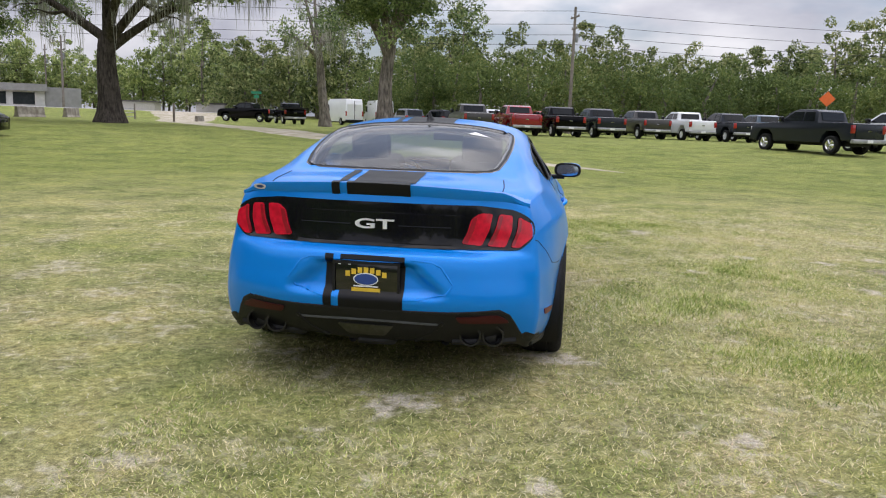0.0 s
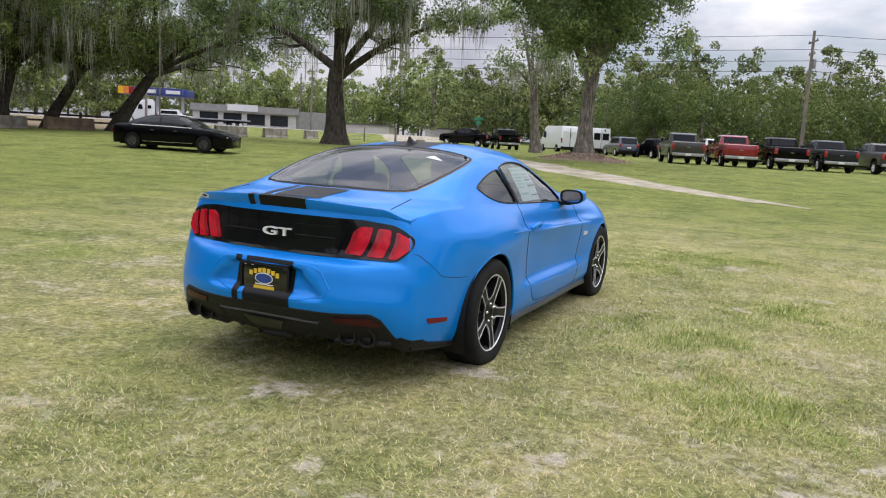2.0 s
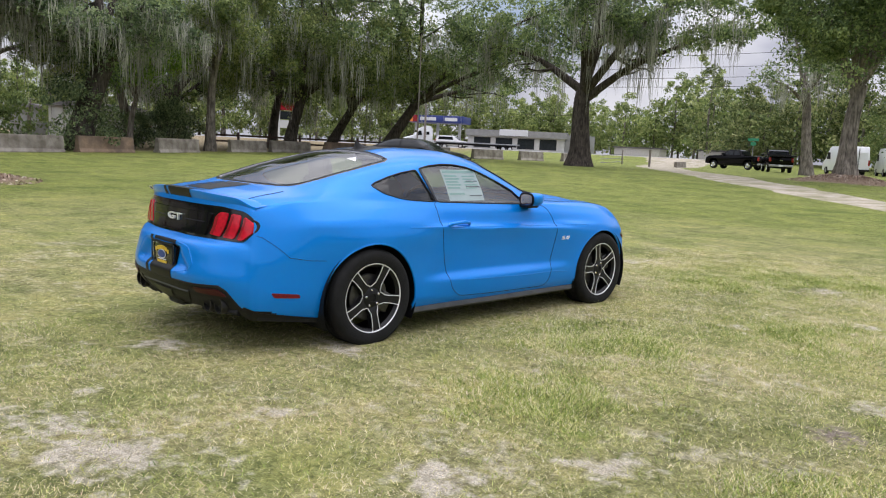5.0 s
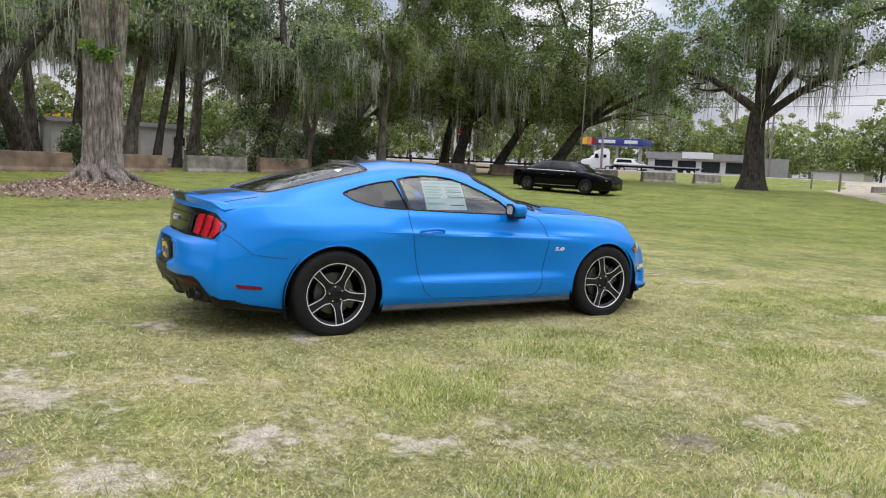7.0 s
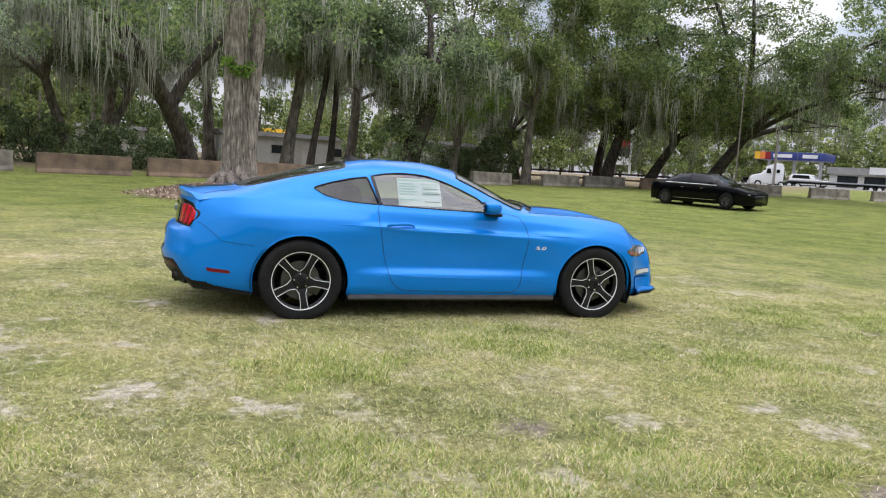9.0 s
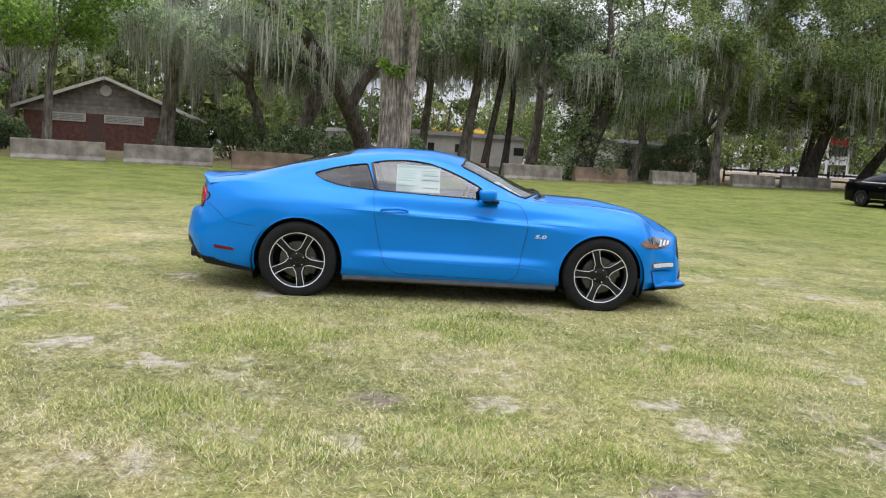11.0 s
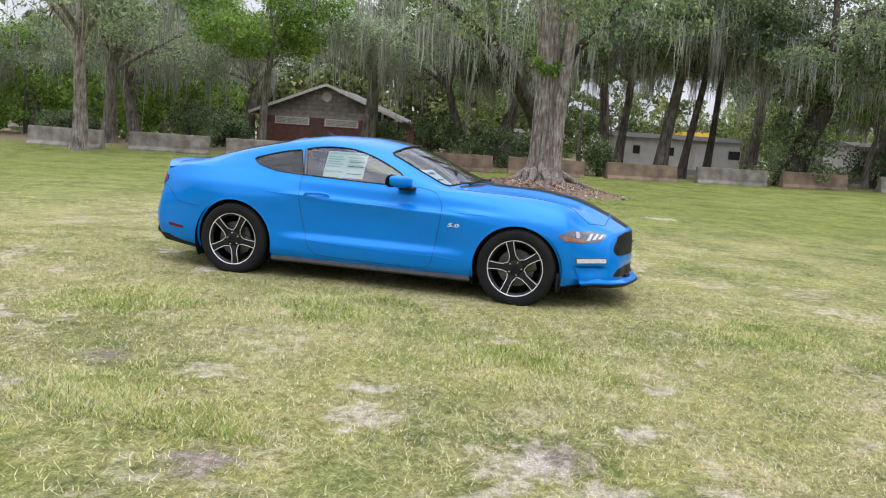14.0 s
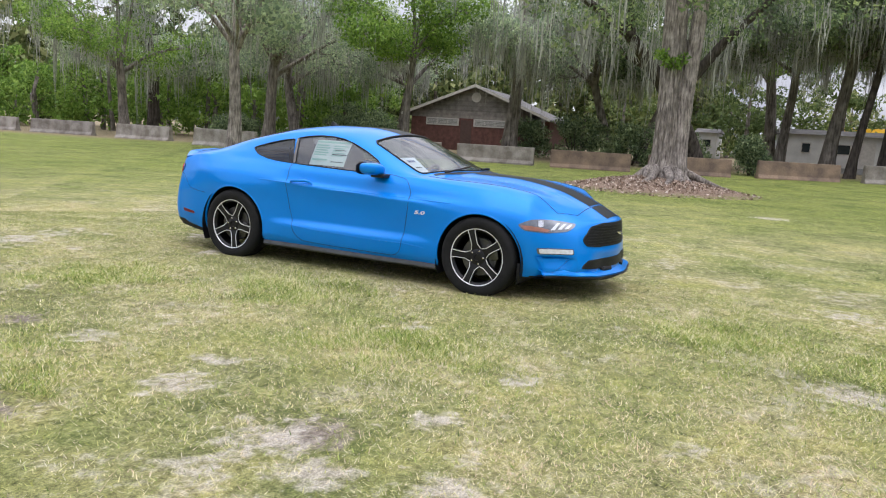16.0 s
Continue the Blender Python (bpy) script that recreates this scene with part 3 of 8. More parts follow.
def pchip(xs, ys, x):
    """Monotone cubic through keys."""
    if x <= xs[0]:
        return ys[0]
    if x >= xs[-1]:
        return ys[-1]
    i = max(k for k in range(len(xs) - 1) if xs[k] <= x)
    h = [b - a for a, b in zip(xs, xs[1:])]
    s = [(b - a) / c for a, b, c in zip(ys, ys[1:], h)]

    def slope(k):
        if k == 0 or k == len(xs) - 1:
            return s[0] if k == 0 else s[-1]
        if s[k - 1] * s[k] <= 0:
            return 0.0
        w1, w2 = 2 * h[k] + h[k - 1], h[k] + 2 * h[k - 1]
        return (w1 + w2) / (w1 / s[k - 1] + w2 / s[k])
    t = (x - xs[i]) / h[i]
    a, b = slope(i) * h[i], slope(i + 1) * h[i]
    return ys[i] * (2 * t ** 3 - 3 * t * t + 1) + a * (t ** 3 - 2 * t * t + t) + ys[i + 1] * (3 * t * t - 2 * t ** 3) + b * (t ** 3 - t * t)


# half sections of the upper body: station, then (y, z) from the shoulder edge to the middle
UPPER = (
    (-0.97, ((.715, .965), (.62, .985), (.48, .997), (.32, 1.005), (.16, 1.01), (0, 1.01))),
    (-0.80, ((.755, .985), (.66, 1.01), (.5, 1.03), (.33, 1.038), (.17, 1.042), (0, 1.043))),
    (-0.52, ((.78, 1.0), (.70, 1.03), (.54, 1.058), (.37, 1.068), (.18, 1.072), (0, 1.073))),
    (-0.35, ((.79, 1.0), (.72, 1.045), (.585, 1.095), (.40, 1.115), (.2, 1.125), (0, 1.128))),
    (0.0, ((.80, 1.0), (.735, 1.085), (.625, 1.18), (.42, 1.215), (.2, 1.23), (0, 1.235))),
    (0.4, ((.805, .99), (.74, 1.10), (.62, 1.255), (.42, 1.305), (.2, 1.323), (0, 1.328))),
    (0.8, ((.81, .975), (.735, 1.12), (.61, 1.288), (.42, 1.345), (.2, 1.366), (0, 1.371))),
    (1.1, ((.815, .965), (.73, 1.12), (.61, 1.276), (.42, 1.34), (.2, 1.364), (0, 1.369))),
    (1.45, ((.815, .958), (.735, 1.085), (.63, 1.19), (.44, 1.272), (.22, 1.312), (0, 1.322))),
    (1.8, ((.81, .95), (.765, 1.0), (.69, 1.04), (.46, 1.135), (.23, 1.18), (0, 1.195))),
    (2.05, ((.805, .945), (.765, .957), (.70, .967), (.48, 1.027), (.23, 1.068), (0, 1.085))),
    (2.3, ((.80, .925), (.74, .95), (.64, .962), (.46, .975), (.23, .992), (0, .992))),
    (2.7, ((.80, .90), (.72, .936), (.60, .95), (.44, .953), (.22, .978), (0, .978))),
    (3.1, ((.775, .83), (.69, .88), (.58, .895), (.42, .895), (.21, .916), (0, .916))),
    (3.4, ((.69, .735), (.60, .775), (.5, .78), (.38, .79), (.2, .808), (0, .808))),
    (3.62, ((.56, .66), (.48, .675), (.40, .682), (.30, .69), (.15, .695), (0, .695))),
)
# skirt: where along the rim, then (z, outward offset) down to the sill
SKIRT = (
    ("rear", 0.0, ((1.01, 0), (.985, .0), (.955, .005), (.84, .015), (.735, .03), (.705, .10), (.60, .13), (.49, .148), (.44, .138), (.35, .10), (.26, .02))),
    ("rear", 0.4, ((1.0, 0), (.98, .0), (.95, .005), (.84, .015), (.735, .03), (.705, .10), (.60, .13), (.49, .148), (.44, .138), (.36, .10), (.28, .03))),
    ("rear", 0.64, ((.98, 0), (.965, .005), (.94, .01), (.84, .03), (.745, .045), (.71, .08), (.60, .11), (.49, .13), (.44, .126), (.36, .105), (.275, .055))),
    ("side", -0.80, ((.97, 0), (.945, .02), (.84, .05), (.73, .075), (.60, .10), (.45, .11), (.33, .095), (.24, .05))),
    ("side", -0.65, ((1.0, 0), (.93, .035), (.82, .072), (.6, .10), (.42, .10), (.3, .08), (.22, .04))),
    ("side", -0.35, ((1.0, 0), (.93, .05), (.83, .105), (.7, .115), (.5, .105), (.3, .08), (.2, .04))),
    ("side", 0.0, ((1.0, 0), (.93, .065), (.83, .125), (.72, .145), (.6, .14), (.42, .13), (.3, .12), (.2, .1))),
    ("side", 0.4, ((.99, 0), (.93, .05), (.82, .115), (.74, .128), (.6, .12), (.42, .12), (.3, .12), (.2, .085))),
    ("side", 0.8, ((.975, 0), (.92, .035), (.825, .066), (.795, .104), (.76, .097), (.6, .082), (.46, .076), (.385, .115), (.27, .102), (.2, .07))),
    ("side", 1.4, ((.96, 0), (.90, .033), (.80, .058), (.772, .098), (.74, .09), (.6, .068), (.46, .066), (.385, .112), (.27, .10), (.2, .07))),
    ("side", 2.0, ((.945, 0), (.88, .045), (.775, .085), (.75, .12), (.7, .115), (.6, .105), (.46, .092), (.385, .118), (.27, .105), (.2, .07))),
    ("side", 2.35, ((.91, 0), (.85, .05), (.785, .085), (.76, .119), (.68, .135), (.55, .13), (.4, .125), (.3, .12), (.2, .085))),
    ("side", 2.72, ((.865, 0), (.80, .07), (.70, .13), (.6, .145), (.42, .14), (.3, .13), (.2, .1))),
    ("side", 3.1, ((.80, 0), (.74, .05), (.64, .095), (.5, .11), (.4, .105), (.3, .095), (.2, .06))),
    ("side", 3.36, ((.73, 0), (.68, .035), (.60, .065), (.5, .08), (.4, .085), (.3, .09), (.2, .06))),
    ("front", 0.5, ((.67, 0), (.645, .02), (.58, .05), (.5, .07), (.4, .09), (.3, .10), (.2, .07))),
    ("front", 0.25, ((.685, 0), (.665, .02), (.60, .03), (.5, .035), (.42, .05), (.36, .04), (.25, .05), (.18, .06))),
    ("front", 0.0, ((.695, 0), (.675, .02), (.60, .03), (.5, .035), (.42, .05), (.36, .04), (.25, .05), (.18, .06))),
)
US = [u[0] for u in UPPER]


def upper_point(X, t):
    """Upper body at station X, t from 0 (shoulder edge) to 1 (middle)."""
    pts = [(pchip(US, [u[1][k][0] for u in UPPER], X), pchip(US, [u[1][k][1] for u in UPPER], X)) for k in range(6)]
    f = t * 5
    i = min(4, int(f))
    f -= i
    p0 = pts[i - 1] if i else (2 * pts[0][0] - pts[1][0], 2 * pts[0][1] - pts[1][1])
    p1, p2 = pts[i], pts[i + 1]
    p3 = pts[i + 2] if i < 4 else (-pts[4][0], pts[4][1])
    y, z = (0.5 * (2 * b + (c - a) * f + (2 * a - 5 * b + 4 * c - d) * f * f + (3 * b - a - 3 * c + d) * f ** 3) for a, b, c, d in zip(p0, p1, p2, p3))
    x = X + 0.155 * (abs(y) / 0.72) ** 3 * (1 - ease(-0.97, -0.45, X)) - 0.17 * (y / 0.56) ** 2 * ease(3.0, 3.62, X)
    return Vector((x, y, z))


def coupe_shell():
    """The whole outer skin of the car in one bmesh, without openings."""
    bm = bmesh.new()
    NX, NT, NV = 128, 30, 60
    Xs = [-0.97 + 4.59 * i / NX for i in range(NX + 1)]
    half = [[upper_point(X, j / NT) for j in range(NT + 1)] for X in Xs]
    top = []
    for row in half:
        right = [bm.verts.new((p.x, -p.y, p.z)) for p in row]
        left = [bm.verts.new(p) for p in row[:-1]]
        top.append(right + left[::-1])
    for a, b in zip(top, top[1:]):
        for j in range(2 * NT):
            bm.faces.new((a[j], b[j], b[j + 1], a[j + 1]))
    # the rim on the right-hand side, from the rear middle round to the front middle
    rim = [("rear", half[0][j], top[0][j], top[0][2 * NT - j]) for j in range(NT, 0, -1)]
    rim += [("side", half[i][0], top[i][0], top[i][2 * NT]) for i in range(NX + 1)]
    rim += [("front", half[NX][j], top[NX][j], top[NX][2 * NT - j]) for j in range(1, NT + 1)]
    n = len(rim)
    acc = [0.0]
    for a, b in zip(rim, rim[1:]):
        acc.append(acc[-1] + (a[1].xy - b[1].xy).length)

    def where(kind, v):
        if kind == "side":
            k = min((abs(r[1].x - v), i) for i, r in enumerate(rim) if r[0] == "side")[1]
        else:
            k = min((abs(r[1].y - v), i) for i, r in enumerate(rim) if r[0] == kind)[1]
        return acc[k]
    fr = [i / NV for i in range(1, NV + 1)]
    keys = []
    for kind, v, prof in SKIRT:
        zs = [p[0] for p in prof][::-1]
        ds = [p[1] for p in prof][::-1]
        ztop, zbot = zs[-1], zs[0]
        keys.append((where(kind, v), [pchip(zs, ds, ztop + (zbot - ztop) * f) for f in fr], zbot))
    ks = [k[0] for k in keys]
    prev = None
    for i in range(n):
        a, b = rim[max(0, i - 7)][1], rim[min(n - 1, i + 7)][1]
        tan = (b - a).xy
        if i < 7:
            tan = (b.xy - Vector((a.x, -b.y)))
        if i > n - 8:
            tan = (Vector((a.x, -a.y)) - a.xy)
        nor = Vector((-tan.y, tan.x)).normalized()
        if nor.dot(rim[i][1].xy - Vector((1.25, 0))) < 0:
            nor = -nor
        p = rim[i][1]
        zbot = pchip(ks, [k[2] for k in keys], acc[i])
        cols = []
        for r, f in enumerate(fr):
            d = pchip(ks, [k[1][r] for k in keys], acc[i])
            q = (p.x + nor.x * d, p.y + nor.y * d, p.z + (zbot - p.z) * f)
            cols.append(q)
        mid = rim[i][2] is rim[i][3] or i == 0 or i == n - 1
        if mid:
            cols = [(c[0], 0, c[2]) for c in cols]
        R = [rim[i][2]] + [bm.verts.new((c[0], -c[1], c[2])) for c in cols]
        L = R if mid else [rim[i][3]] + [bm.verts.new(c) for c in cols]
        if prev:
            for s in range(NV):
                bm.faces.new((prev[0][s], prev[0][s + 1], R[s + 1], R[s]))
                bm.faces.new((prev[1][s + 1], prev[1][s], L[s], L[s + 1]))
        prev = (R, L)
    for v in bm.verts:
        # hollow for the number plate
        if v.co.x < -.85 and .48 < v.co.z < .69:
            w = .275 + .125 * (1 - ease(.52, .66, v.co.z))
            v.co.x += .042 * ease(0, .075, w - abs(v.co.y - .02)) * ease(.498, .545, v.co.z) * (1 - ease(.655, .672, v.co.z))
        # hollow below the bumper lamps in front
        if v.co.x > 3.18 and .2 < v.co.z < .40 and abs(v.co.y) > .5:
            f = ease(3.20, 3.25, v.co.x - .18 * (.38 - v.co.z)) * (1 - ease(.375, .398, v.co.z)) * ease(.20, .36, v.co.z) * (1 - ease(3.40, 3.48, v.co.x))
            v.co.y -= math.copysign(.035 * f, v.co.y)
    bmesh.ops.recalc_face_normals(bm, faces=bm.faces)
    if sum(f.normal.z for f in bm.faces if f.calc_center_median().z > 1.2) < 0:
        bmesh.ops.reverse_faces(bm, faces=bm.faces)
    return bm


def inside(p, poly):
    c = False
    for (x0, y0), (x1, y1) in zip(poly, poly[1:] + poly[:1]):
        if (y0 > p[1]) != (y1 > p[1]) and p[0] < (x1 - x0) * (p[1] - y0) / (y1 - y0) + x0:
            c = not c
    return c


def rounded(poly, n=4, r=0.03):
    """Polygon with its corners rounded."""
    out = []
    for k, p in enumerate(poly):
        p = Vector(p)
        a, b = Vector(poly[k - 1]) - p, Vector(poly[(k + 1) % len(poly)]) - p
        ra, rb = min(r, a.length * .45), min(r, b.length * .45)
        a, b = p + a.normalized() * ra, p + b.normalized() * rb
        for i in range(n + 1):
            t = i / n
            out.append(tuple(a * (1 - t) ** 2 + p * 2 * t * (1 - t) + b * t * t))
    return out


def cut_out(bm, poly, ax, keep):
    """Cuts the outline (in the two axes ax) into the skin; gives back the faces inside it."""
    i, j = ax
    lo = [min(p[k] for p in poly) - .06 for k in (0, 1)]
    hi = [max(p[k] for p in poly) + .06 for k in (0, 1)]
    near = [f for f in bm.faces if keep(f.calc_center_median()) and lo[0] < f.calc_center_median()[i] < hi[0] and lo[1] < f.calc_center_median()[j] < hi[1]]
    for p, q in zip(poly, poly[1:] + poly[:1]):
        a, b = (min(p[0], q[0]) - .004, max(p[0], q[0]) + .004), (min(p[1], q[1]) - .004, max(p[1], q[1]) + .004)
        sel = []
        for f in near:
            if f.is_valid:
                us, vs = [v.co[i] for v in f.verts], [v.co[j] for v in f.verts]
                if max(us) > a[0] and min(us) < a[1] and max(vs) > b[0] and min(vs) < b[1]:
                    sel.append(f)
        if not sel:
            continue
        co, no = Vector((0, 0, 0)), Vector((0, 0, 0))
        co[i], co[j] = p
        no[i], no[j] = q[1] - p[1], p[0] - q[0]
        geom = sel + list({e for f in sel for e in f.edges}) + list({v for f in sel for v in f.verts})
        res = bmesh.ops.bisect_plane(bm, geom=geom, plane_co=co, plane_no=no, dist=1e-5)
        near += [g for g in res["geom"] if isinstance(g, bmesh.types.BMFace)]
        near = list({f for f in near if f.is_valid})
    return [f for f in near if f.is_valid and inside((f.calc_center_median()[i], f.calc_center_median()[j]), poly)]


def lift(faces, offset):
    """A new bmesh of these faces, moved along the skin's normal."""
    out, vm = bmesh.new(), {}
    for f in faces:
        for v in f.verts:
            if v not in vm:
                vm[v] = out.verts.new(v.co + v.normal * offset)
        out.faces.new([vm[v] for v in f.verts])
    return out


shell = coupe_shell()
shell.normal_update()
SKIN = BVHTree.FromBMesh(shell)
DIRS = {"right": (Vector((0, 1, 0)), (0, 2), 1, -3.0), "left": (Vector((0, -1, 0)), (0, 2), 1, 3.0), "rear": (Vector((1, 0, 0)), (1, 2), 0, -4.0),
        "front": (Vector((-1, 0, 0)), (1, 2), 0, 7.0), "top": (Vector((0, 0, -1)), (0, 1), 2, 5.0)}


def on_skin(side, u, v, offset=0.0):
    d, (i, j), k, start = DIRS[side]
    o = Vector((0, 0, 0))
    o[i], o[j], o[k] = u, v, start
    hit, nor, _, _ = SKIN.ray_cast(o, d)
    if hit is None:
        return None
    if nor.dot(d) > 0:
        nor = -nor
    return hit + nor * offset


def patch(side, poly, offset=0.003, step=0.03, thick=0.006, mat=None, name=None, parent=None, label=""):
    """A thin shell laid on the skin, cut to the outline."""
    i, j = DIRS[side][1]
    k = DIRS[side][2]
    bm = bmesh.new()
    vs = []
    for p in poly:
        c = Vector((0, 0, 0))
        c[i], c[j] = p
        vs.append(bm.verts.new(c))
    bm.faces.new(vs)
    for a, n in ((0, i), (1, j)):
        lo, hi = min(p[a] for p in poly), max(p[a] for p in poly)
        no = Vector((0, 0, 0))
        no[n] = 1
        for s in range(1, int((hi - lo) / step) + 1):
            co = Vector((0, 0, 0))
            co[n] = lo + s * step
            bmesh.ops.bisect_plane(bm, geom=bm.verts[:] + bm.edges[:] + bm.faces[:], plane_co=co, plane_no=no, dist=1e-6)
    bmesh.ops.triangulate(bm, faces=[f for f in bm.faces if len(f.verts) > 4])
    far = []
    for v in bm.verts:
        q = on_skin(side, v.co[i], v.co[j], offset)
        if q is None:
            far.append(v)
        else:
            v.co = q
    bmesh.ops.delete(bm, geom=far, context="VERTS")
    bmesh.ops.recalc_face_normals(bm, faces=bm.faces)
    d = DIRS[side][0]
    if sum(f.normal.dot(d) for f in bm.faces) > 0:
        bmesh.ops.reverse_faces(bm, faces=bm.faces)
    if thick:
        rim = [e for e in bm.edges if e.is_boundary]
        ext = bmesh.ops.extrude_edge_only(bm, edges=rim)
        for v in ext["geom"]:
            if isinstance(v, bmesh.types.BMVert):
                v.co += d * thick
    return part(name, bm, mat, parent, label, angle=35) if name else bm


def bead(side, poly, r, name, parent, mat, closed=True, offset=0.0, step=0.03, sides=6, label=""):
    """A thin round bead that follows the skin along an outline."""
    pts = []
    ring = list(poly) + ([poly[0]] if closed else [])
    for a, b in zip(ring, ring[1:]):
        m = max(1, int(math.hypot(a[0] - b[0], a[1] - b[1]) / step))
        for s in range(m):
            pts.append((a[0] + (b[0] - a[0]) * s / m, a[1] + (b[1] - a[1]) * s / m))
    pts.append(ring[-1])
    co = [q for q in (on_skin(side, u, v, offset) for u, v in pts) if q]
    return part(name, tube(bmesh.new(), co, r, sides), mat, parent, label)


def lettering(body, size, mat, parent, name, m, depth=0.006, label="", shear=0.0):
    """Raised letters as a mesh."""
    cu = bpy.data.curves.new(name, "FONT")
    cu.body, cu.size, cu.extrude, cu.align_x, cu.align_y, cu.shear = body, size, depth, "CENTER", "CENTER", shear
    cu.offset = size * 0.018
    tmp = bpy.data.objects.new("tmp", cu)
    scene.collection.objects.link(tmp)
    bpy.context.view_layer.update()
    me = bpy.data.meshes.new_from_object(tmp.evaluated_get(bpy.context.evaluated_depsgraph_get()))
    bpy.data.objects.remove(tmp)
    me.transform(m)
    me.materials.clear()
    me.materials.append(mat)
    return part(name, me, mat, parent, label)


coupe = thing("coupe_car", "bright blue two-door coupe with black stripes parked on grass", "car", CAR)

WIN_FRONT = rounded([(.685, .982), (1.25, .963), (1.655, .952), (1.69, .972), (1.58, 1.07), (1.42, 1.145), (1.28, 1.20), (1.13, 1.243), (1.0, 1.258), (.86, 1.26), (.72, 1.247), (.597, 1.222)], 3, .025)
WIN_QUARTER = rounded([(.655, .984), (.567, 1.214), (.42, 1.192), (.28, 1.16), (.13, 1.115), (.10, 1.098), (.19, 1.045), (.33, 1.01), (.45, .996)], 3, .02)
WIN_REAR = [(-.50, 0), (-.49, .25), (-.465, .42), (-.43, .50), (-.38, .535), (-.2, .565), (.0, .58), (.2, .58), (.33, .57), (.385, .54), (.405, .45), (.42, .25), (.425, 0)]
WIN_REAR = WIN_REAR + [(x, -y) for x, y in WIN_REAR[-2:0:-1]]
WIN_SCREEN = [(1.50, 0), (1.49, .25), (1.46, .45), (1.43, .54), (1.46, .575), (1.6, .60), (1.8, .635), (1.98, .668), (2.03, .665), (2.10, .55), (2.16, .40), (2.205, .2), (2.22, 0)]
WIN_SCREEN = WIN_SCREEN + [(x, -y) for x, y in WIN_SCREEN[-2:0:-1]]


def arch(cx, r, cz=0.315):
    pts = [(cx + r * math.cos(a), cz + r * math.sin(a)) for a in (math.radians(-25 + 230 * k / 36) for k in range(37))]
    return pts + [(pts[-1][0] - .01, .1), (pts[0][0] + .01, .1)]


panes = {}
for side, sg in (("right", -1), ("left", 1)):
    for nm, poly in (("front", WIN_FRONT), ("quarter", WIN_QUARTER)):
        fs = cut_out(shell, poly, (0, 2), lambda c, sg=sg: c.y * sg > .3)
        panes[side, nm] = lift(fs, -.006)
        bmesh.ops.delete(shell, geom=fs, context="FACES")
    for cx, r in ((0, .40), (2.72, .39)):
        fs = cut_out(shell, arch(cx, r), (0, 2), lambda c, sg=sg: c.y * sg > .5)
        bmesh.ops.delete(shell, geom=fs, context="FACES")
for nm, poly in (("rear", WIN_REAR), ("screen", WIN_SCREEN)):
    fs = cut_out(shell, poly, (0, 1), lambda c: c.z > .9)
    panes[nm] = lift(fs, -.004)
    bmesh.ops.delete(shell, geom=fs, context="FACES")
# doors as parts of their own
DOOR = rounded([(.64, .985), (.655, .80), (.70, .55), (.77, .33), (.86, .262), (1.2, .25), (1.9, .245), (1.965, .30), (1.985, .45), (2.03, .72), (2.02, .83), (1.955, .925), (1.80, .955), (1.3, .965)], 3, .04)
doors = {}
for side, sg in (("right", -1), ("left", 1)):
    fs = cut_out(shell, DOOR, (0, 2), lambda c, sg=sg: c.y * sg > .5)
    doors[side] = lift(fs, 0.0)
    bmesh.ops.delete(shell, geom=fs, context="FACES")
for f in shell.faces:
    c = f.calc_center_median()
    if c.x < -.5 and c.z < .31 - .10 * ease(-.85, -.45, c.x) or c.z < .215:
        f.material_index = 1
body = part("body", shell, [M_PAINT, M_PLASTIC], coupe, angle=50)
